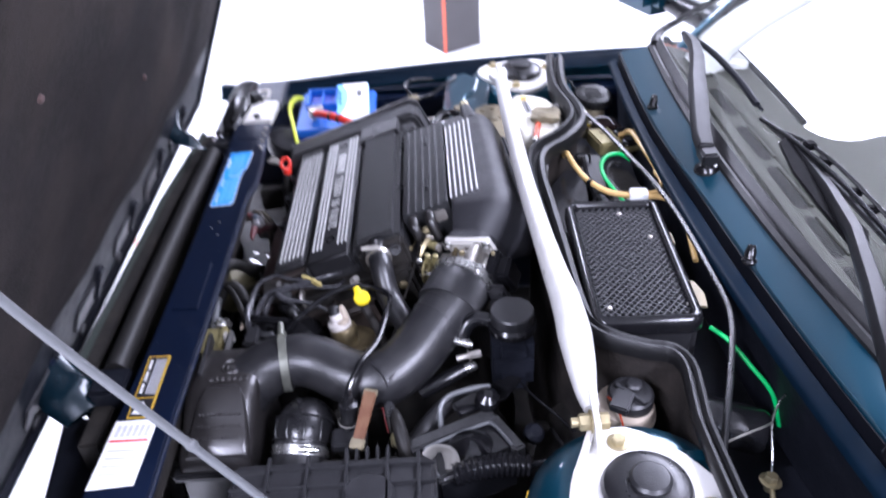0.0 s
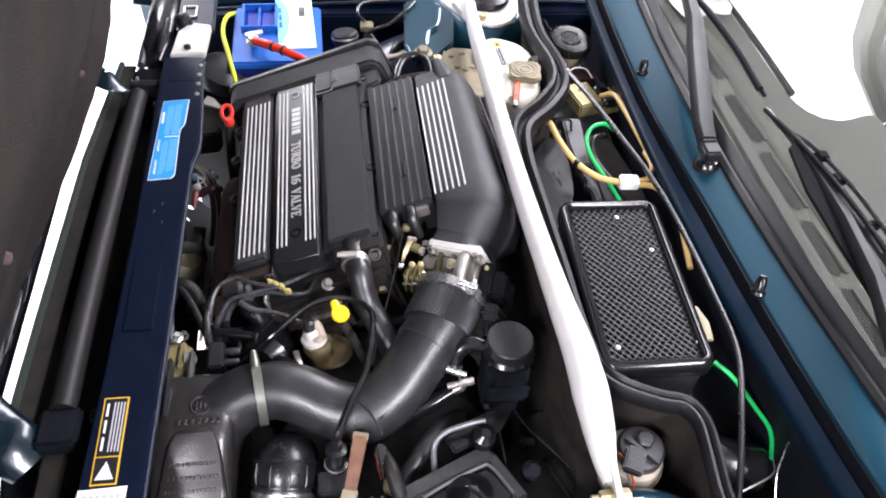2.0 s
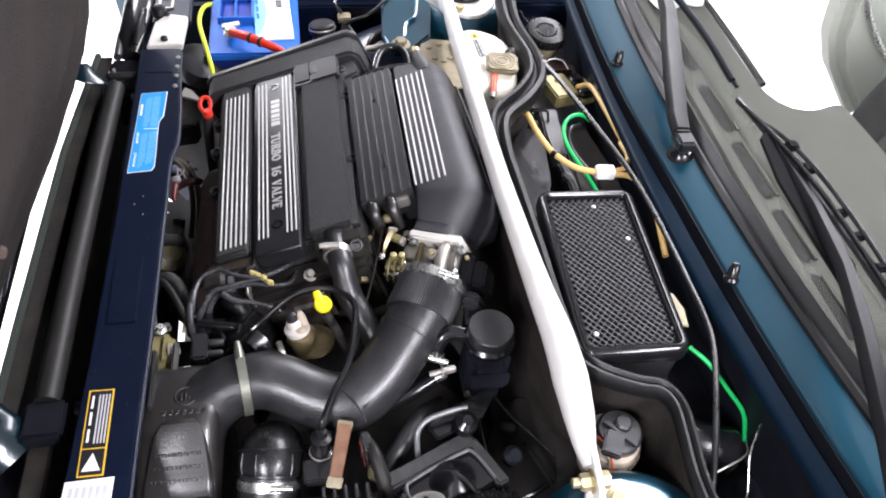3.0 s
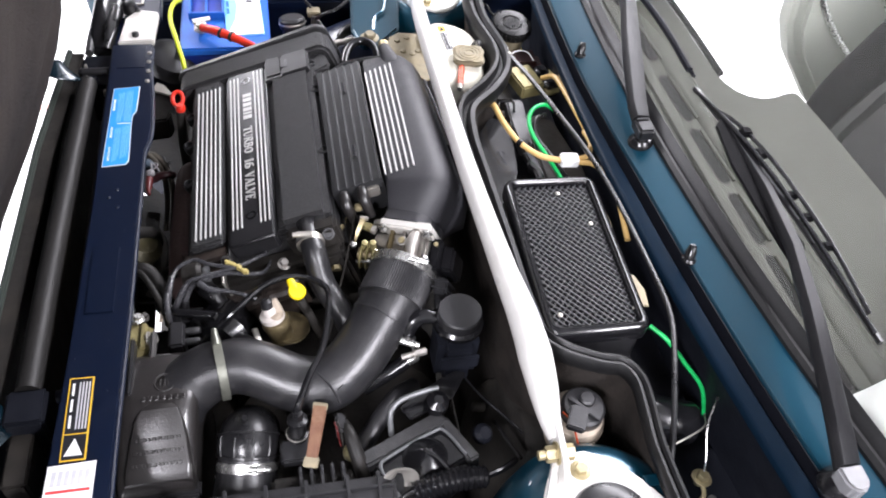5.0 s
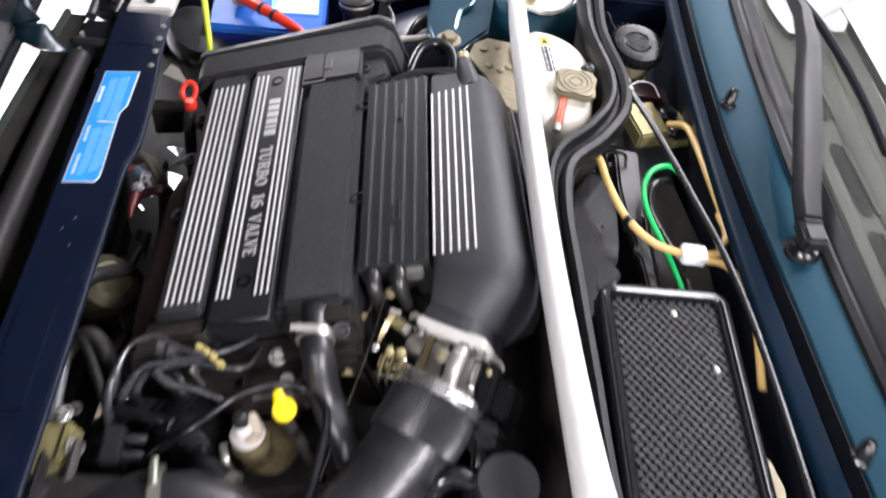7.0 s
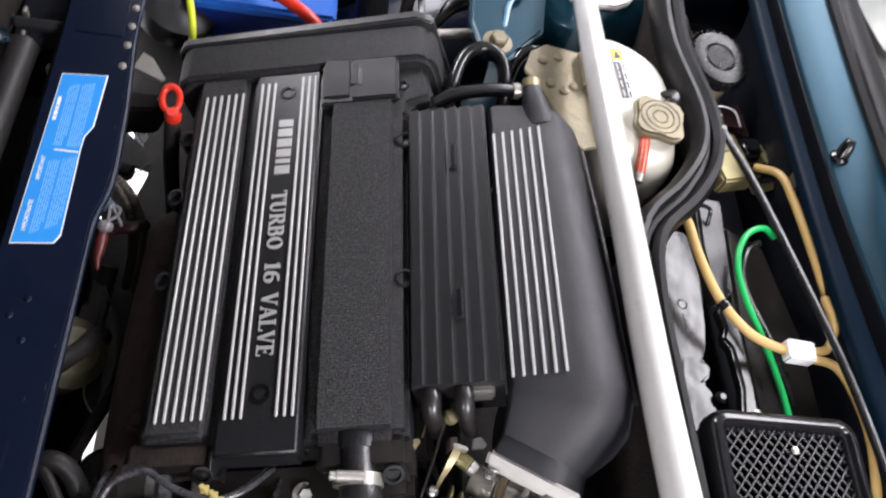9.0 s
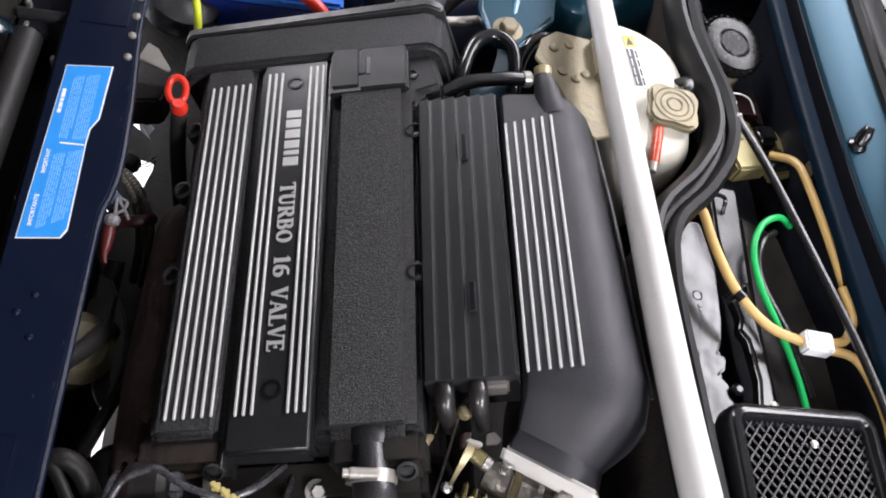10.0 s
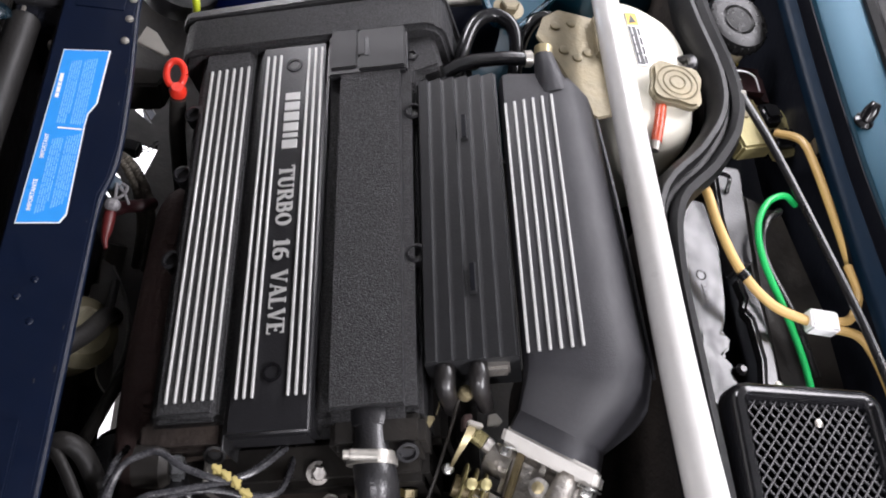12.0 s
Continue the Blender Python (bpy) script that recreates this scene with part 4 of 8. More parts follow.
throttle = thing("throttle_body", plate_c - Vector((0, 0, 0.06)), "cast aluminium throttle body with brass linkage", "throttle body")
part("flange_plate", box(-0.040, 0.038, -0.055, 0.024, -0.005, 0.009, 0.003, 2, TM), PLATE, throttle, "bright flange plate")
part("lower_flange", box(-0.052, 0.044, -0.048, 0.020, 0.046, 0.059, 0.006, 3, TM), CASTPALE, throttle, "rounded cast flange bar")
part("casting", box(-0.034, 0.032, -0.045, 0.008, 0.008, 0.050, 0.006, 3, TM), CAST, throttle)
part("bypass_pipe", tube([TM @ Vector((0.016, 0.014, 0.008)), TM @ Vector((0.014, 0.020, 0.028)), TM @ Vector((0.012, 0.014, 0.052))], [0.0085, 0.0095, 0.0085], 18), CAST, throttle)
part("spindle_boss", lathe([(0.013, 0), (0.013, 0.020), (0.009, 0.022)], TM @ Vector((-0.030, -0.006, 0.022)), -plate_u, 20), CAST, throttle)
part("web", box(-0.006, -0.001, 0.004, 0.016, 0.008, 0.050, 0.0015, 2, TM), CAST, throttle)
part("web", box(-0.026, -0.020, 0.004, 0.014, 0.008, 0.050, 0.0015, 2, TM), BRONZE, throttle)
part("barrel", lathe([(0.036, 0.058), (0.040, 0.062), (0.040, 0.074)], plate_c - plate_w * 0.014, TA, 28), CAST, throttle)
for a, b in ((-0.034, 0.019), (0.032, 0.019), (-0.033, -0.045), (0.031, -0.045)):
    part("bolt", hexbolt(TM @ Vector((a, b, 0.009)), TA, 0.005, 0.006), STEEL, throttle)
part("screw_boss", lathe([(0.0075, 0), (0.0075, 0.010), (0.006, 0.011), (0.0, 0.011)], TM @ Vector((-0.002, 0.010, 0.026)), plate_w, 16), CASTPALE, throttle)
part("idle_screw", merge(lathe([(0.0046, 0), (0.0046, 0.003), (0.002, 0.004)], TM @ Vector((-0.002, 0.021, 0.026)), plate_w, 14)), BRASS, throttle)
sensor = part("position_sensor", merge(box(0.040, 0.058, -0.030, 0.020, 0.014, 0.060, 0.004, 2, TM), box(0.056, 0.076, -0.026, 0.016, 0.022, 0.058, 0.004, 2, TM)), GLOSSY, throttle, "black throttle sensor")
part("plug", merge(box(0.048, 0.068, -0.022, 0.004, 0.062, 0.086, 0.003, 2, TM), box(0.046, 0.070, -0.024, 0.006, 0.066, 0.070, 0.001, 1, TM), box(0.046, 0.070, -0.024, 0.006, 0.076, 0.080, 0.001, 1, TM)), SATIN, sensor)
part("sensor_screw", lathe([(0.0032, 0), (0.0032, 0.002), (0.001, 0.003)], TM @ Vector((0.049, 0.020, 0.024)), plate_w, 12), BRASS, sensor)
part("lead", tube([TM @ Vector((0.052, -0.010, 0.082)), TM @ Vector((0.056, -0.012, 0.102)), TM @ Vector((0.062, -0.03, 0.135))], 0.006, 8), RUBBER, sensor)
for a, b in ((-0.044, 0.012), (0.034, 0.014)):
    part("bolt", hexbolt(TM @ Vector((a, b, 0.048)), -TA, 0.0045, 0.005), STEEL, throttle)
SA = Vector((0.8192, -0.5735, 0.0))
SB = Vector((0.5735, 0.8192, 0.0))
spring = [Vector((-0.0380, 0.9050, 0.9235)) + SA * (0.00029 * k) + SB * (0.0058 * math.cos(k * math.pi / 3)) + Vector((0, 0, 1)) * (0.0058 * math.sin(k * math.pi / 3)) for k in range(43)]
part("return_spring", tube(spring, 0.00075, 6, 2), OLIVE, throttle, "fine coiled return spring")
part("spring_collar", lathe([(0.0050, 0), (0.0060, 0.0006), (0.0060, 0.0060), (0.0045, 0.0066)], (-0.0280, 0.8980, 0.9225), SA, 18), CAST, throttle)
part("lever", sweep([[Vector(q) + Vector(o) * w for o in ((-1.0, -0.4, 0.6), (1.0, 0.4, 0.6), (1.0, 0.4, -0.6), (-1.0, -0.4, -0.6))] for q, w in zip([(-0.039, 0.909, 0.932), (-0.043, 0.900, 0.931), (-0.047, 0.893, 0.928), (-0.051, 0.886, 0.922), (-0.054, 0.879, 0.914)], (0.0040, 0.0044, 0.0036, 0.0024, 0.0016))]), BRASS, throttle, "passivated throttle lever")
part("lever", box(-0.0060, 0.0060, -0.0020, 0.0020, -0.004, 0.003, 0.0010, 2, Matrix.Translation((-0.0380, 0.9080, 0.935)) @ Matrix.Rotation(radians(-16), 4, "Z")), GALV, throttle, "bent steel lever end")
part("ball_joint", lathe([(0.002, -0.006), (0.0058, -0.003), (0.0064, 0.0), (0.0056, 0.004), (0.002, 0.006)], (-0.043, 0.934, 0.930), (0.2, 0.2, 1), 16), BRASS, throttle)
part("joint_stud", lathe([(0.0028, 0), (0.0028, 0.016)], (-0.043, 0.934, 0.926), (0.9, 0.3, -0.1), 10), STEEL, throttle)
part("ball_joint", lathe([(0.0018, -0.004), (0.0042, -0.002), (0.0046, 0.0), (0.0040, 0.003), (0.0018, 0.004)], (-0.0555, 0.880, 0.913), (0.2, -0.3, 1), 14), STEEL, throttle)
part("stop_bracket", prism([(-0.045, 0.907), (-0.044, 0.919), (-0.037, 0.920), (-0.038, 0.911)], 0.915, 0.926, "z", 0.001), RUST, throttle)
part("anchor_plate", prism([(-0.023, 0.913), (-0.022, 0.922), (-0.015, 0.924), (-0.010, 0.918), (-0.013, 0.914)], 0.912, 0.915, "z", 0.0006), GALV, throttle)
for k in range(3):
    part("quadrant", lathe([(0.0185 - 0.001 * k, 0), (0.0200 - 0.001 * k, 0.0012), (0.0185 - 0.001 * k, 0.0026)], (-0.046 + 0.0075 * k, 0.868 - 0.0030 * k, 0.905), (0.93, -0.34, 0.05), 26), OLIVE, throttle, "brass cable quadrant")
part("quadrant_hub", lathe([(0.0085, 0), (0.0085, 0.026), (0.006, 0.028)], (-0.050, 0.870, 0.905), (0.93, -0.34, 0.05), 16), BRONZE, throttle)
for q in ((-0.043, 0.866, 0.925), (-0.032, 0.866, 0.924)):
    part("stop_screw", lathe([(0.0030, -0.010), (0.0030, 0.004), (0.0044, 0.004), (0.0044, 0.009), (0.0034, 0.0095)], q, (0.1, -0.2, 1), 10), OLIVE, throttle)
part("stop_clip", tube([(-0.054, 0.856, 0.905), (-0.046, 0.850, 0.912), (-0.036, 0.848, 0.913), (-0.026, 0.850, 0.908)], 0.0022, 8), STEEL, throttle)
part("throttle_cable", tube([(-0.048, 0.930, 0.928), (-0.056, 0.900, 0.916), (-0.068, 0.862, 0.898), (-0.085, 0.815, 0.875), (-0.100, 0.77, 0.85)], 0.0013, 6), GRIME, throttle)
part("cable_bracket", prism([(-0.073, 0.920), (-0.067, 0.922), (-0.063, 0.920), (-0.069, 0.911), (-0.072, 0.912)], 0.905, 0.912, "z", 0.001), BRASS, throttle, "yellow passivated cable bracket")
part("cable_end", tube([(-0.063, 0.922, 0.912), (-0.061, 0.928, 0.912), (-0.060, 0.933, 0.912)], 0.0007, 6), BRASS, throttle)
part("cable_clamp", lathe([(0.006, 0), (0.006, 0.012), (0.004, 0.014)], (-0.082, 0.915, 0.898), (0.1, -0.2, 1), 14), CAST, throttle)
part("adjuster", tube([(-0.081, 0.905, 0.898), (-0.081, 0.892, 0.890), (-0.080, 0.878, 0.884)], [0.0045, 0.0045, 0.0055], 10), BRAID, throttle)
part("adjuster_nut", lathe([(0.007, 0), (0.007, 0.006)], (-0.080, 0.872, 0.880), (0, -0.8, -0.3), 6), BRASS, throttle)

# the long intake hose from throttle to resonator
HOSE_LINE = [(0.008, 0.832, 0.912), (-0.010, 0.797, 0.901), (-0.040, 0.757, 0.886), (-0.075, 0.718, 0.868), (-0.112, 0.697, 0.858), (-0.150, 0.703, 0.860), (-0.190, 0.722, 0.868), (-0.216, 0.728, 0.872), (-0.240, 0.726, 0.871)]
intake = thing("intake_hose", (-0.11, 0.70, 0.81), "black moulded rubber intake hose with steel clamps", "intake hose")
part("tube", tube(HOSE_LINE, [0.043, 0.042, 0.038, 0.037, 0.037, 0.036, 0.0355, 0.035, 0.0345], 28, 8), HOSE, intake)
lead_in = Vector(HOSE_LINE[0]) - Vector(HOSE_LINE[1])
cuff = []
for i, q in enumerate(spline([(0.003, 0.823, 0.909), (-0.006, 0.806, 0.904), (-0.018, 0.787, 0.898)], 3)):
    ax = lead_in.normalized()
    sd = ax.cross(Vector((0, 0, 1))).normalized()
    tp = sd.cross(ax)
    cuff.append([q + (sd * math.cos(k * math.pi / 90) + tp * math.sin(k * math.pi / 90)) * (0.0448 - (0.0009 if k % 2 else 0.0) - 0.0008 * (i % 6 == 0)) for k in range(180)])
part("ribbed_cuff", sweep(cuff), HOSE, intake)
part("seam", tube([(0.016, 0.789, 0.9295), (-0.02, 0.748, 0.9155), (-0.062, 0.703, 0.8975), (-0.098, 0.672, 0.8815)], 0.0022, 6), HOSE, intake)
for q, d, r in (((-0.0225, 0.7805, 0.8945), (-0.62, -0.74, -0.25), 0.0405), ((-0.034, 0.7655, 0.889), (-0.62, -0.74, -0.25), 0.0392)):
    part("moulded_ring", lathe([(r - 0.003, -0.003), (r + 0.0005, -0.001), (r + 0.0005, 0.001), (r - 0.003, 0.003)], q, d, 32), HOSE, intake)
part("seam", tube([(-0.122, 0.694, 0.893), (-0.109, 0.675, 0.894), (-0.101, 0.656, 0.896), (-0.097, 0.642, 0.898)], 0.0016, 6), HOSE, intake)
clamp_band((0.006, 0.829, 0.911), lead_in, 0.0445, 0.013, STEEL, intake)
clamp_band((-0.238, 0.7275, 0.871), (-1, -0.16, 0.02), 0.0385, 0.011, CLAMPGREY, intake)

# breather pipe down from the cam cover
breather = thing("breather_hose", (-0.09, 0.84, 0.80), "smooth black rubber breather hose with a clamp", "hose")
part("tube", tube([E(0.050, 0.912, -0.015), E(0.051, 0.885, -0.016), E(0.054, 0.862, -0.020), (-0.100, 0.838, 0.884), (-0.078, 0.802, 0.862), (-0.064, 0.777, 0.835)], [0.0135, 0.015, 0.0165, 0.0165, 0.0165, 0.0165], 18, 6), HOSE, breather)
clamp_band(E(0.051, 0.879, -0.0175), (0, -1, -0.1), 0.0175, 0.010, GALV, breather)

# ---- front of the bay ----
cross = thing("front_crossmember", (-0.38, 0.90, 0.86), "dark blue painted front crossmember with stickers", "crossmember")
top = [(-0.424, 0.38), (-0.347, 0.38), (-0.349, 0.60), (-0.345, 0.78), (-0.343, 0.98), (-0.342, 1.10), (-0.337, 1.118), (-0.334, 1.15), (-0.336, 1.22), (-0.342, 1.30), (-0.343, 1.372), (-0.408, 1.372), (-0.406, 1.0), (-0.410, 0.74)]
part("top_plate", prism(top, 0.9035, 0.910, "z", 0.0018, 2), NAVY, cross)
part("under_box", box(-0.412, -0.366, 0.39, 1.36, 0.83, 0.9035, 0.004), GRIME, cross)
part("rear_flange", tube([(-0.3475, 0.39, 0.9035), (-0.348, 0.60, 0.9045), (-0.3445, 0.80, 0.9045), (-0.3430, 1.0, 0.9045), (-0.3425, 1.09, 0.9045), (-0.3345, 1.14, 0.9045), (-0.3365, 1.22, 0.9045), (-0.343, 1.31, 0.9045), (-0.3435, 1.365, 0.9045)], 0.0032, 8), NAVY, cross)
part("raised_seat", box(-0.398, -0.350, 1.302, 1.368, 0.9050, 0.911, 0.003), NAVY, cross)
part("pressing", box(-0.398, -0.362, 0.800, 0.9100, 0.9085, 0.9118, 0.0015), NAVY, cross)
for yy in (1.345, 1.320, 1.295, 1.268):
    part("rivet", lathe([(0.004, 0), (0.0035, 0.002), (0.001, 0.003)], (-0.3465, yy, 0.9098), seg=12), GALV, cross)
for xx, yy in ((-0.375, 1.02), (-0.372, 0.985), (-0.385, 1.005)):
    part("paint_pip", lathe([(0.003, 0), (0.002, 0.0012), (0.0005, 0.0016)], (xx, yy, 0.9100), seg=10), NAVY, cross)

rw = random.Random(11)
for k in range(22):
    yy = rw.uniform(0.62, 1.34)
    at_edge = k % 2 == 0
    xx = (-0.3475 if yy < 1.1 else -0.3400) + rw.uniform(-0.0015, 0.001) if at_edge else rw.uniform(-0.402, -0.352)
    if 1.06 < yy < 1.26 and not at_edge:
        continue
    l, w = rw.uniform(0.001, 0.006), rw.uniform(0.0005, 0.0011)
    part("paint_chip", prism([(xx, yy), (xx + w, yy + 0.1 * l), (xx + w * 0.7, yy + l), (xx - w * 0.3, yy + 0.8 * l)], 0.9094, 0.9104, "z"), EDGEGREY, cross)

# stickers
blue = thing("blue_sticker", (-0.375, 1.15, 0.9100), "light blue instruction sticker with pale print on the crossmember", "sticker", "stickers on the crossmember")
bl = [(-0.3995, 1.0675), (-0.3665, 1.0705), (-0.3625, 1.0785), (-0.3640, 1.168), (-0.3635, 1.181), (-0.3580, 1.193), (-0.3565, 1.254), (-0.3960, 1.250)]
part("border", prism(bl, 0.9102, 0.9107, "z"), PAPER, blue)
cx, cy = -0.380, 1.160
part("field", prism([(cx + (x - cx) * 0.945, cy + (y - cy) * 0.988) for x, y in bl], 0.9104, 0.9111, "z"), BLUE_LABEL, blue)
rng = random.Random(4)
for col in range(12):
    x0 = -0.3935 if col == 0 else -0.3868 + (col - 1) * 0.00185 + (0.0016 if col > 5 else 0.0)
    x1 = x0 + (0.0030 if col == 0 else 0.0009)
    for a, b in (((1.195, 1.222),) if col == 0 else ((1.076 + 0.0012 * col, 1.150 + 0.0008 * col), (1.168, 1.236 + 0.0006 * col))):
        y = a + (0.012 * rng.random() if col in (5, 11) else 0.0)
        while y < b:
            l = rng.uniform(0.003, 0.011)
            part("print_bar", prism([(x0, y), (x1, y), (x1, min(b, y + l)), (x0, min(b, y + l))], 0.9106, 0.9114, "z"), PAPER if col == 0 else LABEL_INK, blue)
            y += l + rng.uniform(0.0008, 0.0016)
part("divider", prism([(-0.3850, 1.1625), (-0.3655, 1.1625), (-0.3655, 1.1640), (-0.3850, 1.1640)], 0.9106, 0.9114, "z"), PAPER, blue)
for word, y0, ln in (("IMPORTANTE", 1.080, 0.030), ("IMPORTANT", 1.131, 0.025)):
    part("heading", text_mesh(word, 0.0046, Matrix(((0, -1, 0, -0.3902), (1, 0, 0, y0), (0, 0, 1, 0.9110), (0, 0, 0, 1))), 0.0003, ln), PAPER, blue, "white heading letters")
warn = thing("warning_sticker", (-0.395, 0.66, 0.9100), "black and amber warning sticker with a triangle", "sticker", "stickers on the crossmember")
part("border", box(-0.4035, -0.3765, 0.602, 0.708, 0.9102, 0.9108, 0.0, 1), AMBER, warn)
part("text_field", box(-0.4018, -0.3782, 0.6355, 0.7062, 0.9105, 0.9113, 0.0, 1), BLACK_INK, warn)
part("sign_field", box(-0.4018, -0.3782, 0.6038, 0.6335, 0.9105, 0.9113, 0.0, 1), BLACK_INK, warn)
part("triangle", prism([(-0.3995, 0.6080), (-0.3805, 0.6080), (-0.3900, 0.6290)], 0.9110, 0.9117, "z"), PAPER, warn)
for i in range(4):
    part("print_bar", box(-0.3915 + i * 0.0034, -0.3899 + i * 0.0034, 0.6400, 0.7010, 0.9110, 0.9117, 0.0, 1), GREY_INK, warn)
for i in range(3):
    part("print_bar", box(-0.3990, -0.3965, 0.6420 + i * 0.021, 0.6580 + i * 0.021, 0.9110, 0.9117, 0.0, 1), PAPER, warn)
oil = thing("service_sticker", (-0.39, 0.555, 0.9100), "white paper service sticker with a red line on the crossmember", "sticker", "stickers on the crossmember")
part("sheet", prism([(-0.4185, 0.500), (-0.368, 0.504), (-0.365, 0.5995), (-0.414, 0.598)], 0.9102, 0.9109, "z"), PAPER, oil)
for i in range(6):
    a = -0.410 + i * 0.0068
    part("print_mark", prism([(a, 0.574), (a + 0.0046, 0.574), (a + 0.0058, 0.591), (a + 0.0012, 0.591)], 0.9106, 0.9114, "z"), GREY_INK, oil)
part("red_line", box(-0.413, -0.369, 0.566, 0.569, 0.9106, 0.9114, 0.0, 1), RED_INK, oil)
for i in range(4):
    part("print_bar", box(-0.411, -0.380 + 0.004 * (i % 2), 0.552 - i * 0.011, 0.5545 - i * 0.011, 0.9106, 0.9114, 0.0, 1), GREY_INK, oil)

# bracket with rubber stops at the far end of the crossmember
latch = thing("galvanised_bracket", (-0.37, 1.45, 0.88), "galvanised sheet bracket with black rubber stops", "bracket")
part("plate", prism([(-0.400, 1.378), (-0.343, 1.384), (-0.338, 1.47), (-0.372, 1.478), (-0.392, 1.452)], 0.896, 0.910, "z", 0.002), PLATE, latch)
part("dark_plate", box(-0.40, -0.335, 1.47, 1.60, 0.885, 0.900, 0.003), NAVY, latch)
part("clip_frame", merge(box(-0.392, -0.366, 1.505, 1.509, 0.900, 0.904, 0.001), box(-0.392, -0.366, 1.540, 1.544, 0.900, 0.904, 0.001),
                         box(-0.392, -0.388, 1.505, 1.544, 0.900, 0.904, 0.001), box(-0.370, -0.366, 1.505, 1.544, 0.900, 0.904, 0.001)), GALV, latch)
part("rubber_stop", lathe([(0.012, 0), (0.013, 0.010), (0.011, 0.018), (0.005, 0.021)], (-0.386, 1.478, 0.905), (0, 0, 1), 18), RUBBER, latch)
part("rubber_stop", lathe([(0.006, 0), (0.006, 0.006), (0.003, 0.008)], (-0.372, 1.397, 0.909), (0, 0, 1), 14), RUBBER, latch)
part("rubber_stop", lathe([(0.006, 0), (0.006, 0.006), (0.003, 0.008)], (-0.374, 1.474, 0.908), (0, 0, 1), 14), RUBBER, latch)
duct = thing("air_duct", (-0.44, 1.50, 0.84), "black rubber cold-air duct beside the crossmember", "air duct")
part("moulding", tube([(-0.435, 1.403, 0.875), (-0.433, 1.433, 0.880), (-0.430, 1.477, 0.885), (-0.428, 1.541, 0.885), (-0.428, 1.608, 0.880)], [0.019, 0.025, 0.027, 0.029, 0.029], 18, 6, flat=0.7), FILM, duct)
part("lip", tube([(-0.452, 1.386, 0.884), (-0.452, 1.441, 0.884), (-0.450, 1.507, 0.884), (-0.449, 1.592, 0.884)], 0.007, 10), EDGEGREY, duct)
part("fold", tube([(-0.419, 1.392, 0.905), (-0.417, 1.437, 0.905), (-0.414, 1.500, 0.905)], [0.004, 0.009, 0.005], 10, flat=0.6), RUBBER, duct)

# radiator with its round top tank
rad = thing("radiator", (-0.45, 1.0, 0.42), "black radiator with a long rounded top tank", "radiator")
part("top_tank", tube([(-0.456, 0.712, 0.886), (-0.454, 0.9, 0.888), (-0.450, 1.1, 0.888), (-0.445, 1.300, 0.886)], 0.0145, 18, 4), TANKTOP, rad)
part("core", box(-0.475, -0.447, 0.60, 1.36, 0.40, 0.87, 0.003), GRIME, rad)
part("side_shroud", box(-0.486, -0.474, 0.66, 1.34, 0.80, 0.846, 0.004), GRIME, rad)
part("end_block", box(-0.478, -0.432, 0.665, 0.712, 0.83, 0.893, 0.004), BAY_BLACK, rad)
part("end_block", box(-0.466, -0.412, 1.302, 1.395, 0.80, 0.876, 0.006), BAY_BLACK, rad)
part("end_cap", box(-0.452, -0.430, 1.302, 1.318, 0.870, 0.890, 0.004), BAY_BLACK, rad)
part("filler_stub", lathe([(0.008, 0), (0.008, 0.02)], (-0.425, 0.705, 0.88), (1, 0, 0), 12), NAVY, rad)
for q in [(-0.452, 1.342, 0.890), (-0.447, 1.311, 0.890), (-0.416, 1.272, 0.890)]:
    part("clip", box(q[0] - 0.002, q[0] + 0.002, q[1] - 0.004, q[1] + 0.004, 0.880, 0.892, 0.001), GALV, rad)
part("drain_pipe", tube([(-0.461, 1.327, 0.890), (-0.439, 1.324, 0.890), (-0.418, 1.325, 0.890)], 0.0045, 10), RUBBER, rad)
GREENISH = material("dull_green_grey_trim", (0.028, 0.036, 0.030), 0.5, 0.0, 0.2, 60, patch=20)
front = thing("front_grille", (-0.51, 1.05, 0.45), "black front grille panel with a grey-green edge strip", "grille")
LEFT_EDGE = [(-0.517, 0.70), (-0.515, 0.85), (-0.512, 1.00), (-0.509, 1.15), (-0.497, 1.30), (-0.489, 1.40)]
part("edge_strip", prism(LEFT_EDGE + [(x + 0.0085, y) for x, y in LEFT_EDGE[::-1]], 0.876, 0.885, "z", 0.002), GREENISH, front, "grey-green edge strip")
# dark strip added beside the edge strip, where the gap reads black
part("dark_gap_strip", prism([(x + 0.003, y) for x, y in LEFT_EDGE] + [(x + 0.026, y) for x, y in LEFT_EDGE[::-1]], 0.870, 0.8755, "z", 0.001), GRIME, front)
part("panel", prism([(-0.510, 0.70), (-0.503, 1.10), (-0.484, 1.40), (-0.479, 1.40), (-0.498, 1.10), (-0.505, 0.70)], 0.45, 0.8695, "z", 0.001), GRIME, front)
solo("front_apron", prism([(-0.540, 0.698), (-0.430, 0.698), (-0.428, 0.385), (-0.470, 0.385), (-0.519, 0.567)], 0.70, 0.822, "z", 0.006), BAY_BLACK, "black plastic apron beside the radiator", "panel")

# bonnet hinges
hinge = thing("bonnet_hinge_arm", (-0.48, 1.33, 0.87), "black painted curved bonnet hinge arm", "hinge", "bonnet hinges")
part("leaf", tube([(-0.507, 1.311, 0.920), (-0.495, 1.299, 0.922), (-0.482, 1.295, 0.918), (-0.469, 1.297, 0.908), (-0.460, 1.305, 0.893)], [0.012, 0.020, 0.023, 0.021, 0.013], 22, 7, flat=0.26), HINGE, hinge)
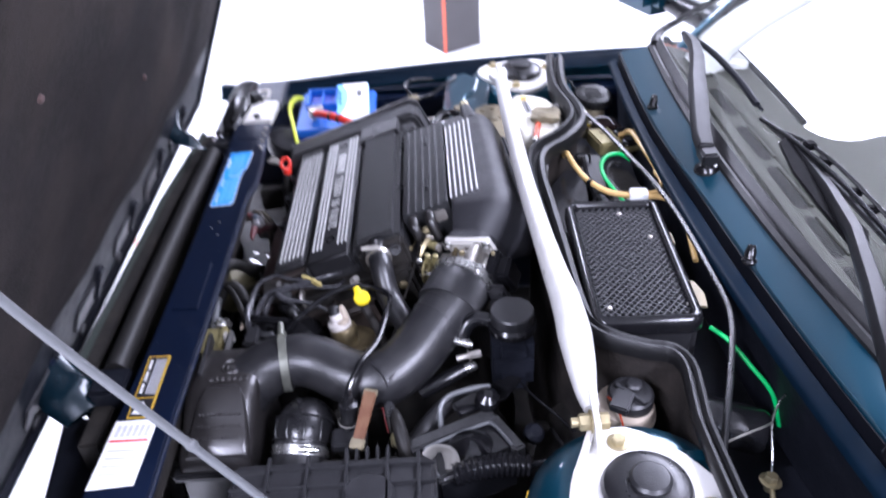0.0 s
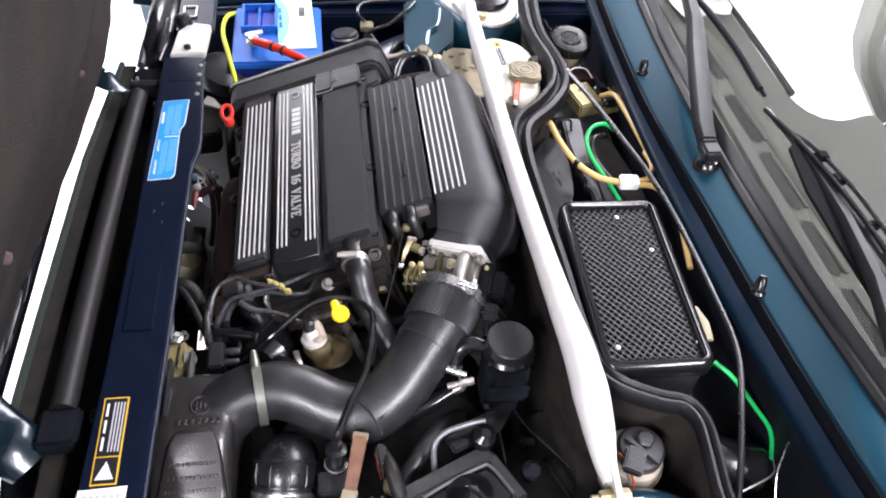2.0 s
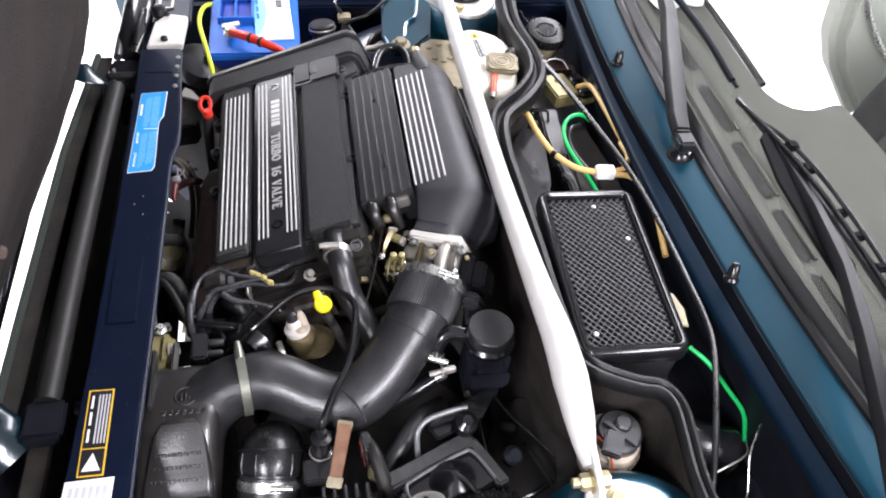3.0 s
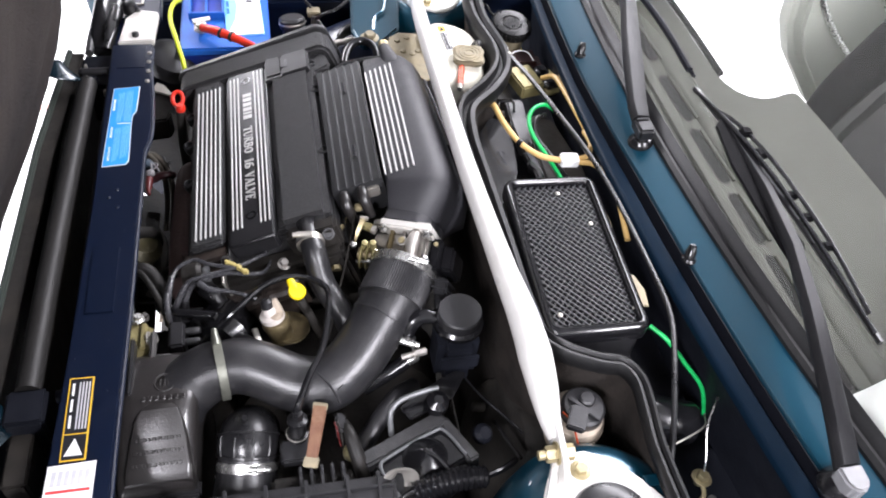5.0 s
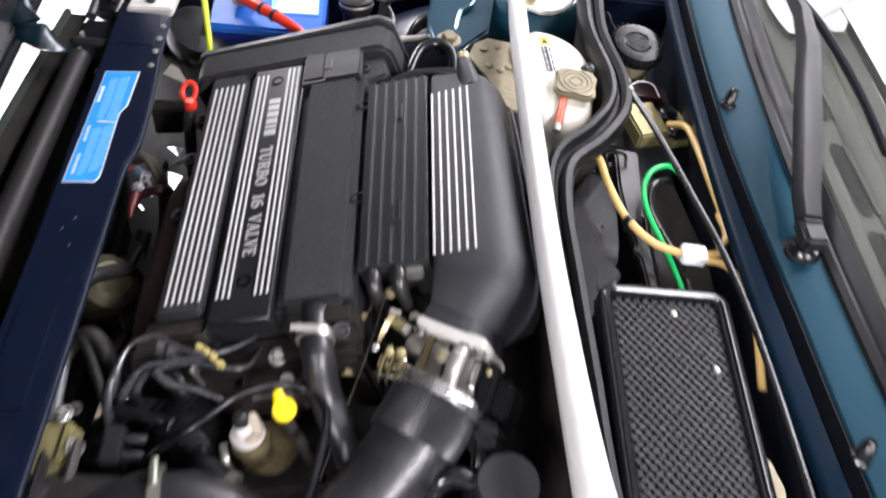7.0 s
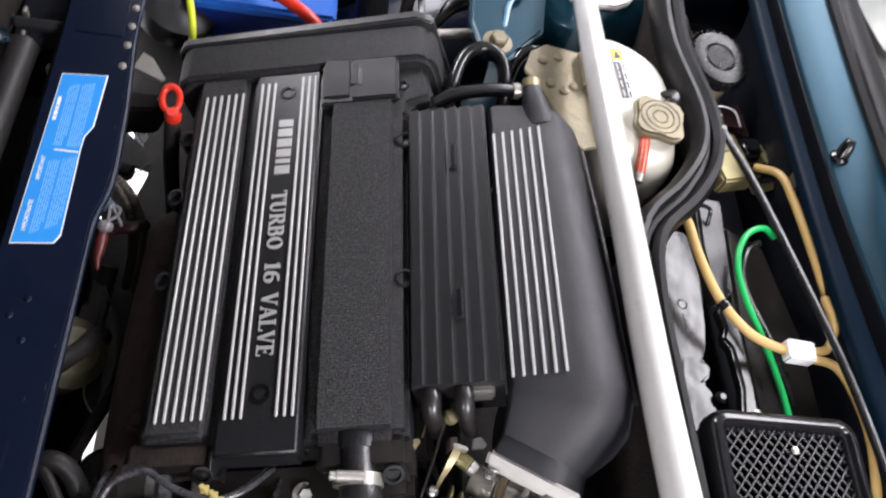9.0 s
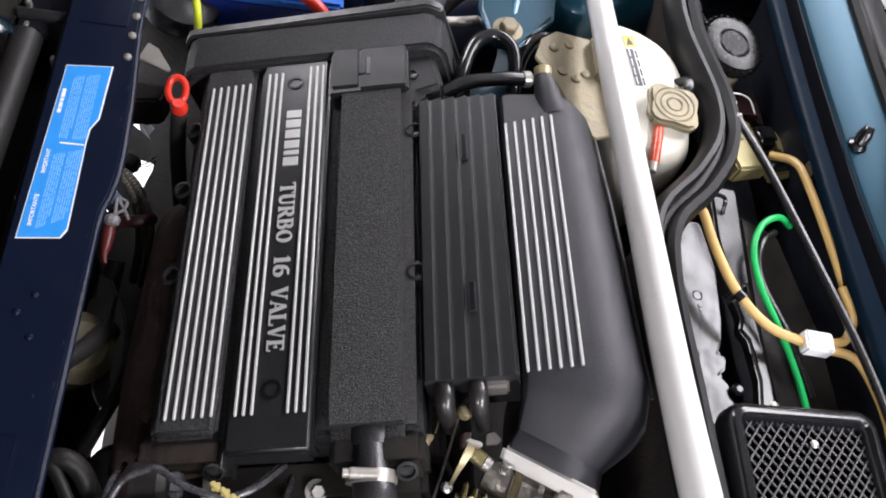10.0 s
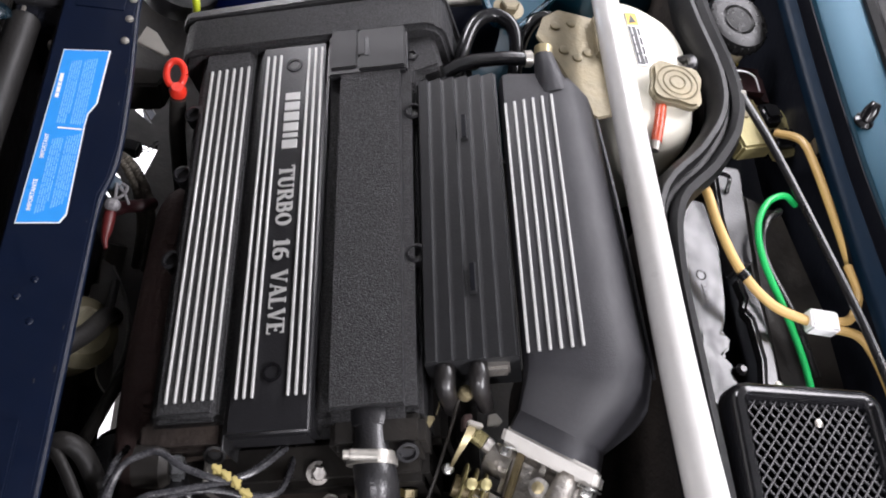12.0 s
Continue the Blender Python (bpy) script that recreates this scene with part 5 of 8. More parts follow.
part("strap", tube([(-0.520, 1.435, 0.975), (-0.530, 1.385, 0.940), (-0.528, 1.352, 0.918), (-0.510, 1.330, 0.908)], [0.010, 0.013, 0.016, 0.018], 14, 6, flat=0.3), HINGE, hinge)
part("pin", lathe([(0.006, 0), (0.006, 0.05)], (-0.455, 1.322, 0.893), (1, 0, 0), 12), SATIN, hinge)
hinge2 = thing("bonnet_hinge_arm", (-0.50, 0.67, 0.86), "teal painted bonnet hinge bracket", "hinge", "bonnet hinges")
part("arm", tube([(-0.552, 0.745, 0.945), (-0.542, 0.715, 0.915), (-0.524, 0.690, 0.894), (-0.504, 0.672, 0.884), (-0.484, 0.656, 0.866)], [0.016, 0.024, 0.031, 0.034, 0.026], 18, 6, flat=0.5), HINGE, hinge2)
part("bolt", hexbolt((-0.528, 0.705, 0.912), (0.3, -0.4, 1), 0.006, 0.005), NAVY, hinge2)

# bonnet stay
RODGREY = material("grey_painted_rod", (0.12, 0.124, 0.128), 0.4, 0.3, 0.08, 60, patch=20)
stay = thing("bonnet_stay", (-0.06, 0.378, 0.80), "thin grey steel bonnet stay rod", "stay rod")
part("rod", tube([(-0.062, 0.366, 0.868), (-0.083, 0.360, 0.900), (-0.185, 0.342, 1.100), (-0.287, 0.324, 1.300), (-0.345, 0.330, 1.415), (-0.375, 0.372, 1.470)], 0.0034, 12), RODGREY, stay)
part("guide_nub", lathe([(0.0036, -0.004), (0.0045, -0.002), (0.0045, 0.002), (0.0036, 0.004)], (-0.213, 0.337, 1.155), (-0.452, -0.079, 0.888), 14), RODGREY, stay)
part("eye", lathe([(0.009, -0.003), (0.010, 0.0), (0.009, 0.003)], (-0.060, 0.367, 0.864), (0, 1, 0), 16), RODGREY, stay)
part("pivot_foot", box(-0.078, -0.043, 0.374, 0.382, 0.80, 0.872, 0.002), GRIME, stay)

# battery
bat = thing("car_battery", (-0.225, 1.54, 0.68), "blue car battery with a white and blue label", "battery")
part("case", box(-0.304, -0.150, 1.425, 1.602, 0.68, 0.848, 0.004), BATTERY_DARK, bat)
part("lid", box(-0.308, -0.146, 1.421, 1.606, 0.846, 0.862, 0.004), BATTERY, bat)
part("cell_box", merge(box(-0.293, -0.288, 1.516, 1.596, 0.860, 0.876, 0.001), box(-0.232, -0.227, 1.516, 1.596, 0.860, 0.876, 0.001), box(-0.288, -0.232, 1.516, 1.521, 0.860, 0.876, 0.001),
                       box(-0.288, -0.232, 1.591, 1.596, 0.860, 0.876, 0.001), box(-0.263, -0.259, 1.521, 1.591, 0.860, 0.872, 0.001)), BATTERY, bat)
part("cell_floor", box(-0.287, -0.233, 1.522, 1.590, 0.860, 0.864, 0.0005), BATTERY_DARK, bat)
LM = Matrix.Translation((-0.192, 1.535, 0.869)) @ Matrix.Rotation(radians(4), 4, "X") @ Matrix.Rotation(radians(3), 4, "Z")
lab = part("label", box(-0.036, 0.033, -0.076, 0.080, -0.006, 0.0, 0.0008, 1, LM), LABEL_INK, bat, "white and blue battery label")
part("white_field", prism([(-0.034, -0.074), (0.0315, -0.074), (0.0315, 0.078), (-0.024, 0.078), (-0.014, 0.05), (-0.011, 0.012), (-0.017, -0.03)], 0.0004, 0.0014, "z", 0.0, 2, LM), PAPER, lab)
for i in range(4):
    part("print_bar", box(0.006, 0.018, 0.020 + i * 0.0075, 0.0255 + i * 0.0075, 0.0012, 0.0020, 0.0, 1, LM), BLACK_INK, lab)
for i in range(3):
    part("print_bar", box(-0.031, -0.026, -0.010 + i * 0.022, 0.006 + i * 0.022, 0.0, 0.0010, 0.0, 1, LM), BATTERY, lab)
post = part("terminal_clamp", merge(lathe([(0.010, 0), (0.011, 0.006), (0.0095, 0.016), (0.006, 0.018)], (-0.268, 1.470, 0.868), seg=16),
                                    box(-0.281, -0.264, 1.456, 1.484, 0.872, 0.880, 0.003), lathe([(0.005, -0.016), (0.005, 0.016)], (-0.268, 1.486, 0.880), (1, 0.3, 0), 8)), GALV, bat, "bright metal battery terminal clamp")
part("red_cable", tube([(-0.266, 1.462, 0.880), (-0.240, 1.440, 0.886), (-0.205, 1.418, 0.884), (-0.170, 1.400, 0.872), (-0.150, 1.39, 0.84)], [0.0075, 0.0085, 0.0075, 0.007, 0.006], 12), RED, bat, "thick red battery cable")
part("clamp_ridge", lathe([(0.009, -0.003), (0.0100, 0), (0.009, 0.003)], (-0.232, 1.435, 0.8858), (0.8, -0.5, -0.02), 14), BLACK_INK, bat)
part("clamp_ridge", lathe([(0.009, -0.003), (0.0100, 0), (0.009, 0.003)], (-0.214, 1.424, 0.8848), (0.8, -0.5, -0.02), 14), BLACK_INK, bat)
solo("battery_tray", box(-0.315, -0.135, 1.36, 1.65, 0.66, 0.682, 0.004), GRIME, "black steel battery tray", "battery tray")
solo("battery_shelf", box(-0.305, -0.10, 1.352, 1.420, 0.780, 0.812, 0.004), SHELF, "dusty grey plastic shelf between battery and engine", "shelf")
solo("earth_cable", tube([(-0.300, 1.620, 0.840), (-0.318, 1.560, 0.872), (-0.324, 1.50, 0.878), (-0.312, 1.44, 0.868), (-0.300, 1.385, 0.850), (-0.302, 1.36, 0.81)], 0.0041, 12), YELLOW_GREEN, "yellow-green earth cable beside the battery", "cable")
solo("horn", lathe([(0.012, 0), (0.042, 0.012), (0.046, 0.03), (0.044, 0.042), (0.03, 0.05)], (-0.335, 1.44, 0.80), (0.35, -0.1, 1), 26), SATIN, "round black horn beside the crossmember", "horn")

# dipstick
dip = thing("oil_dipstick", (-0.30, 1.25, 0.70), "red ring handle of the oil dipstick", "dipstick")
ringp = [(-0.3045 + 0.0085 * math.cos(a), 1.2655 + 0.0110 * math.sin(a), 0.874 + 0.006 * math.sin(a)) for a in (2 * math.pi * k / 10 for k in range(11))]
part("ring_handle", tube(ringp, 0.0034, 10, 3), RED, dip)
part("handle_tab", lathe([(0.0075, 0), (0.0085, 0.006), (0.006, 0.011)], (-0.301, 1.250, 0.862), (0, 0.1, 1), 14), RED, dip)
part("guide_tube", tube([(-0.301, 1.246, 0.862), (-0.303, 1.225, 0.80), (-0.296, 1.19, 0.70), (-0.28, 1.18, 0.6)], 0.008, 12), GRIME, dip)

# exhaust side: heat shield and hoses in the dark gap
shield = thing("manifold_shield", (-0.295, 1.03, 0.72), "brown heat-stained manifold shield beside the engine", "heat shield")
part("sheet", tube([(-0.296, 0.895, 0.750), (-0.294, 0.93, 0.795), (-0.292, 0.98, 0.808), (-0.289, 1.06, 0.812), (-0.286, 1.14, 0.808), (-0.282, 1.175, 0.780)], [0.023, 0.025, 0.026, 0.026, 0.026, 0.021], 18, 6), RUST, shield)
part("rolled_edge", tube([(-0.313, 0.92, 0.785), (-0.316, 0.98, 0.806), (-0.313, 1.06, 0.810), (-0.310, 1.14, 0.806)], 0.003, 8), RUST, shield)
for yy in (0.95, 1.10):
    part("bolt", hexbolt((-0.290, yy, 0.8345), (-0.05, 0, 1), 0.006, 0.005), RUST, shield)

solo("fan_shroud", box(-0.446, -0.402, 0.70, 1.22, 0.46, 0.70, 0.015, 3), GRIME, "black cooling fan shroud behind the radiator", "fan shroud")
solo("black_cable", tube([(-0.370, 0.989, 0.840), (-0.359, 1.005, 0.830), (-0.348, 1.023, 0.810), (-0.345, 1.046, 0.790), (-0.349, 1.092, 0.760)], 0.0045, 10), DULL_HOSE, "black cable crossing the gap beside the fan motor", "cable", "black cables")
# hoses, wiring and sheet metal in the gap behind the crossmember
solo("coolant_hose", tube([(-0.368, 0.895, 0.840), (-0.354, 0.903, 0.860), (-0.341, 0.906, 0.868), (-0.328, 0.899, 0.860), (-0.317, 0.880, 0.842), (-0.306, 0.86, 0.82)], 0.0078, 14), DULL_HOSE, "black rubber coolant hose arching behind the crossmember", "hose", "coolant hoses")
solo("coolant_hose", tube([(-0.372, 0.975, 0.850), (-0.361, 0.989, 0.848), (-0.350, 1.013, 0.825), (-0.346, 1.049, 0.780), (-0.35, 1.07, 0.72)], 0.0085, 14), DULL_HOSE, "thin black coolant hose in the dark gap", "hose", "coolant hoses")
solo("coolant_hose", tube([(-0.366, 0.915, 0.855), (-0.352, 0.905, 0.866), (-0.336, 0.884, 0.870), (-0.318, 0.850, 0.862), (-0.305, 0.822, 0.845)], 0.0045, 12), DULL_HOSE, "black rubber hose running to the distributor", "hose", "coolant hoses")
for off in (0.0, 0.0105):
    solo("braided_hose", tube([(x + off, y - 0.4 * off, z) for x, y, z in [(-0.389, 1.228, 0.780), (-0.368, 1.219, 0.800), (-0.352, 1.205, 0.800), (-0.340, 1.186, 0.790), (-0.336, 1.172, 0.770), (-0.339, 1.164, 0.730), (-0.349, 1.152, 0.680)]], 0.0050, 12, 14, ridge=0.0007), BRAID, "dark grey braided hose arching beside the fan", "hose", "braided hoses")
SLEEVE = material("milky_clear_plastic", (0.17, 0.165, 0.17), 0.3, 0.0, 0.3, 80, 0.1, 300, second=(0.08, 0.07, 0.075), patch=60)
BLUEGREY = material("blue_grey_plastic", (0.055, 0.075, 0.095), 0.4, 0.0, 0.25, 80, 0.1, 300, patch=40)
plug = thing("red_connector", (-0.353, 1.12, 0.80), "dull red connector with grey wires", "connector")
part("body", tube([(-0.352, 1.139, 0.820), (-0.352, 1.128, 0.820), (-0.352, 1.116, 0.820), (-0.352, 1.107, 0.820), (-0.350, 1.098, 0.820)], [0.0052, 0.0058, 0.0050, 0.0030, 0.0018], 12), DULLRED, plug)
part("clear_sleeve", tube([(-0.356, 1.143, 0.825), (-0.352, 1.142, 0.825), (-0.347, 1.141, 0.825), (-0.344, 1.140, 0.825)], [0.0040, 0.0062, 0.0060, 0.0035], 10), SLEEVE, plug, "milky clear sleeve")
part("upper_plug", tube([(-0.370, 1.175, 0.820), (-0.363, 1.178, 0.820)], [0.0052, 0.0055], 10), DULLRED, plug)
part("grey_housing", tube([(-0.362, 1.176, 0.820), (-0.357, 1.172, 0.820), (-0.351, 1.166, 0.820), (-0.348, 1.161, 0.820)], [0.0050, 0.0070, 0.0068, 0.0045], 10, 5, flat=0.7), BLUEGREY, plug, "blue-grey connector housing")
for q in ([(-0.350, 1.166, 0.825), (-0.349, 1.153, 0.825), (-0.349, 1.144, 0.825)], [(-0.347, 1.163, 0.825), (-0.341, 1.154, 0.825), (-0.336, 1.144, 0.825)], [(-0.345, 1.166, 0.825), (-0.340, 1.162, 0.825), (-0.342, 1.154, 0.825), (-0.348, 1.149, 0.825)]):
    part("wire", tube(q, 0.0015, 6), SLEEVE, plug)
solo("maroon_hose", tube([(-0.353, 1.151, 0.800), (-0.342, 1.153, 0.805), (-0.328, 1.152, 0.810), (-0.319, 1.162, 0.800)], 0.0062, 12), MAROON, "short maroon hose across the gap", "hose")
solo("fan_cowl_sheet", prism([(-0.378, 1.145), (-0.366, 1.128), (-0.362, 1.06), (-0.366, 1.03), (-0.384, 1.02), (-0.386, 1.09)], 0.695, 0.699, "z", 0.001), GREENISH, "pale grey edge of the fan cowl", "fan cowl")
solo("motor_mount", tube([(-0.362, 1.155, 0.72), (-0.372, 1.10, 0.69), (-0.376, 1.02, 0.66)], [0.010, 0.012, 0.011], 12), GRIME, "dark metal engine mount arm", "engine mount")
solo("steel_strut", tube([(-0.347, 0.930, 0.780), (-0.332, 0.995, 0.750), (-0.32, 1.03, 0.72)], 0.0062, 12), GRIME, "dark steel strut behind the crossmember", "strut")
BRACKET_GREY = material("dull_grey_steel", (0.085, 0.083, 0.080), 0.5, 0.3, 0.3, 60, 0.2, 200, patch=25)
bracket = thing("support_bracket", (-0.345, 1.05, 0.66), "dark grey sheet metal bracket in the gap beside the engine", "bracket")
part("plate", prism([(-0.370, 1.127), (-0.358, 1.119), (-0.337, 1.073), (-0.333, 1.032), (-0.341, 0.993), (-0.352, 0.993), (-0.357, 1.020), (-0.366, 1.042)], 0.740, 0.743, "z", 0.001), BRACKET_GREY, bracket)
part("lip", tube([(-0.358, 1.119, 0.743), (-0.337, 1.073, 0.743), (-0.333, 1.032, 0.743), (-0.341, 0.993, 0.743)], 0.0016, 8), BRACKET_GREY, bracket)
part("rear_plate", prism([(-0.373, 1.069), (-0.350, 1.071), (-0.343, 1.038), (-0.340, 1.004), (-0.341, 0.984), (-0.348, 0.988), (-0.353, 1.001), (-0.355, 1.023), (-0.359, 1.031), (-0.367, 1.035)], 0.746, 0.748, "z", 0.0005), GRIME, bracket)
part("bright_edge", tube([(-0.367, 1.035, 0.749), (-0.359, 1.031, 0.749), (-0.354, 1.023, 0.749), (-0.355, 1.009, 0.749), (-0.353, 0.999, 0.749), (-0.347, 0.988, 0.749), (-0.341, 0.983, 0.749)], 0.0009, 6), GALV, bracket, "bright line along the sheet edge")
part("leg", box(-0.376, -0.372 + 0.012, 1.070, 1.100, 0.665, 0.741, 0.002), BRACKET_GREY, bracket)
solo("alternator", lathe([(0.03, 0), (0.034, 0.006), (0.034, 0.05), (0.022, 0.06)], (-0.392, 1.035, 0.74), (0.5, -0.1, 0.8), 24), DARK_OLIVE, "dull yellow passivated fan motor case", "fan motor")
solo("tensioner_cap", lathe([(0.022, 0), (0.024, 0.01), (0.018, 0.022), (0.0, 0.026)], (-0.318, 0.922, 0.762), (-0.2, -0.2, 1), 22), RUBBER, "round black rubber cap below the shield", "cap")
solo("thermostat_end", lathe([(0.016, 0), (0.017, 0.02), (0.013, 0.026)], (-0.288, 0.890, 0.862), (1, 0, 0.1), 20), GRIME, "dull cast thermostat stub at the head end", "thermostat")
solo("head_clip", box(-0.262, -0.252, 0.880, 0.898, 0.850, 0.874, 0.002), RODGREY, "bright sheet clip at the head end", "clip")
solo("dark_bracket", prism([(-0.376, 1.316), (-0.336, 1.322), (-0.330, 1.345), (-0.376, 1.345)], 0.74, 0.785, "z", 0.003), GRIME, "dark steel bracket behind the crossmember", "bracket")
solo("galvanised_tab", prism([(-0.352, 1.322), (-0.345, 1.345), (-0.334, 1.338), (-0.318, 1.312), (-0.322, 1.308)], 0.846, 0.850, "z", 0.0008), GALV, "bright galvanised tab with a hole", "bracket")
for pts in ([(-0.370, 1.289, 0.700), (-0.353, 1.291, 0.700), (-0.342, 1.302, 0.700)], [(-0.371, 1.294, 0.700), (-0.356, 1.294, 0.700), (-0.345, 1.307, 0.700)]):
    solo("thin_wire", tube(pts, 0.0009, 6), RUBBER, "thin black wire across the opening", "wire", "thin wires")
solo("black_plug", box(-0.014, 0.014, -0.009, 0.009, -0.008, 0.008, 0.003, 2, Matrix.Translation((-0.375, 1.294, 0.700)) @ Matrix.Rotation(radians(-12), 4, "Z")), SATIN, "small black plug hanging in the gap", "plug")
# dark sheets added to keep the gap black; holes leave glimpses of floor
guard = thing("gap_blocker", (-0.35, 1.3, 0.58), "black sheets added low in the gap to hide the floor", "splash guard")
holes = [[(-0.399, 1.415), (-0.388, 1.418), (-0.371, 1.391)], [(-0.385, 1.417), (-0.375, 1.417), (-0.369, 1.409), (-0.374, 1.398)], [(-0.390, 1.363), (-0.359, 1.354), (-0.372, 1.306), (-0.401, 1.343), (-0.382, 1.344), (-0.383, 1.357)], [(-0.427, 1.357), (-0.414, 1.355), (-0.413, 1.345), (-0.424, 1.349)], [(-0.428, 1.331), (-0.426, 1.317), (-0.418, 1.316), (-0.406, 1.308), (-0.396, 1.304), (-0.409, 1.321), (-0.419, 1.330)], [(-0.417, 1.289), (-0.413, 1.290), (-0.403, 1.276), (-0.407, 1.276)]]
edge = [(-0.520, 1.45), (-0.270, 1.45), (-0.270, 1.05), (-0.520, 1.05)]
bm = bmesh.new()
for ring in [edge] + holes:
    vs = [bm.verts.new((x, y, 0.612)) for x, y in ring]
    for a, b in zip(vs, vs[1:] + vs[:1]):
        bm.edges.new((a, b))
bmesh.ops.triangle_fill(bm, use_beauty=True, use_dissolve=False, edges=bm.edges[:])
bmesh.ops.solidify(bm, geom=bm.faces[:], thickness=0.004)
part("holed_sheet", bm, GRIME, guard)
part("far_sheet", box(-0.54, -0.300, 1.436, 1.66, 0.603, 0.609, 0.001), GRIME, guard)
part("near_sheet", box(-0.44, -0.200, 0.600, 0.966, 0.598, 0.604, 0.001), GRIME, guard)
part("inner_strip", box(-0.354, -0.27, 0.90, 1.06, 0.588, 0.594, 0.001), GRIME, guard)
part("outer_strip", box(-0.44, -0.376, 0.90, 1.06, 0.588, 0.594, 0.001), GRIME, guard)

# ---- strut brace ----
brace = thing("strut_brace", (0.12, MID, 0.90), "white painted steel strut brace with bolted end plates", "strut brace")
BAR = [(0.130, 0.535, 0.955), (0.1275, 0.556, 0.961), (0.1265, 0.585, 0.972), (0.1255, 0.625, 0.982), (0.1245, 0.680, 0.985), (0.120, 0.74, 0.985), (0.1155, 0.82, 0.985), (0.1100, 0.95, 0.984), (0.1080, 1.10, 0.982), (0.1085, 1.25, 0.976), (0.112, 1.36, 0.966), (0.118, 1.43, 0.953), (0.124, 1.468, 0.943)]
part("bar", tube(BAR, [0.0085, 0.012, 0.0165, 0.0195, 0.0180, 0.0158, 0.0142, 0.0132, 0.0128, 0.0126, 0.0120, 0.0105, 0.009], 22, 6, flat=1.35), WHITE, brace)
part("end_tab", prism([(0.480, 0.925), (0.482, 0.950), (0.500, 0.968), (0.530, 0.976), (0.575, 0.984), (0.582, 0.956), (0.545, 0.938), (0.520, 0.925)], 0.127, 0.133, "x", 0.0015), WHITE, brace)
part("end_tab", prism([(1.43, 0.962), (1.46, 0.965), (1.500, 0.950), (1.515, 0.920), (1.470, 0.915), (1.435, 0.935)], 0.112, 0.119, "x", 0.0015), WHITE, brace)
cb = part("cross_bolt", merge(lathe([(0.0095, 0), (0.0095, 0.010), (0.008, 0.012)], (0.125, 0.518, 0.954), (-1, 0, 0), 6), lathe([(0.013, 0), (0.013, 0.002)], (0.127, 0.518, 0.954), (-1, 0, 0), 18),
                              lathe([(0.0055, 0), (0.0055, 0.016)], (0.121, 0.518, 0.954), (-1, 0, 0), 12), lathe([(0.0095, 0), (0.0095, 0.010)], (0.135, 0.518, 0.954), (1, 0, 0), 6)), BRASS, brace, "brass cross bolt")


def tower(cy, z, side):
    """Strut tower with a white plate and a rubber-capped mount. side: +1 when the wing lies at greater y."""
    t = thing("strut_tower", (0.165, cy, z - 0.2), "teal strut tower with white brace plate and rubber mount", "strut tower", "strut towers")
    dome = [(0.135, -0.34), (0.132, -0.16), (0.126, -0.08), (0.115, -0.035), (0.098, -0.012), (0.08, -0.006)]
    part("dome", lathe(dome, (0.165, cy, z), seg=36), TEAL, t)
    pl = []
    for k in range(28):
        a = 2 * math.pi * k / 28
        r = 0.072 + 0.018 * abs(math.cos(1.5 * a + (0.5 if side < 0 else 2.1))) ** 3
        pl.append((0.165 + r * math.cos(a), cy + r * math.sin(a)))
    part("brace_plate", prism(pl, z - 0.008, z, "z", 0.002), WHITE, t, "white steel brace plate")
    part("plate_tab", prism([(0.106, cy - side * 0.02), (0.133, cy - side * 0.082), (0.127, cy - side * 0.088), (0.098, cy - side * 0.02)], z - 0.006, z + 0.012, "z", 0.002), WHITE, t)
    part("rubber_mount", lathe([(0.044, 0), (0.046, 0.006), (0.043, 0.013), (0.034, 0.018), (0.024, 0.019)], (0.168, cy, z - 0.001), seg=32), RUBBER, t, "grey-black rubber top mount")
    part("mount_cap", lathe([(0.021, 0), (0.021, 0.005), (0.018, 0.008), (0.010, 0.009), (0.0, 0.0085)], (0.170, cy, z + 0.017), seg=26), SATIN, t)
    for a in (-side * 1.75, -side * 1.75 + 2.09, -side * 1.75 + 4.19):
        part("nut", hexbolt((0.165 + 0.066 * math.cos(a), cy + 0.066 * math.sin(a), z), (0, 0, 1), 0.0075, 0.007), BRASS, t)
    return t


near_tower = tower(0.438, 0.936, -1)
part("paint_chip", box(0.222, 0.238, 0.475, 0.488, 0.9335, 0.9348, 0.0), TEAL, near_tower)
far_tower = tower(1.552, 0.906, 1)
part("front_gusset", prism([(0.010, 1.352), (0.040, 1.348), (0.085, 1.40), (0.10, 1.50), (0.05, 1.56), (0.010, 1.54), (-0.002, 1.40)], 0.897, 0.911, "z", 0.004), TEAL, far_tower)
part("gusset_bolt", hexbolt((0.028, 1.371, 0.911), (0, 0, 1), 0.0105, 0.009), ZINC, far_tower)
near_band = solo("tower_label", tube([(0.055, 0.40, 0.78), (0.052, 0.44, 0.86), (0.066, 0.475, 0.895)], 0.012, 8, flat=0.2), AMBER, "amber edged label strip on the near strut tower", "sticker")

# ---- scuttle well ----
# fresh-air intake with its mesh
GM = Matrix.Translation((0.229, 0.803, 0.0)) @ Matrix.Rotation(radians(-1.6), 4, "Z")
grille = thing("air_intake_box", (0.229, 0.80, 0.86), "black plastic fresh-air intake box with a diamond mesh grille", "air intake")
GW, GL = 0.068, 0.138
part("housing", box(-GW + 0.003, GW - 0.003, -GL + 0.004, GL - 0.004, 0.86, 0.950, 0.012, 3, GM), SATIN, grille)
part("foot", box(-GW - 0.006, GW + 0.004, -GL - 0.012, GL - 0.03, 0.83, 0.885, 0.02, 4, GM), SATIN, grille)


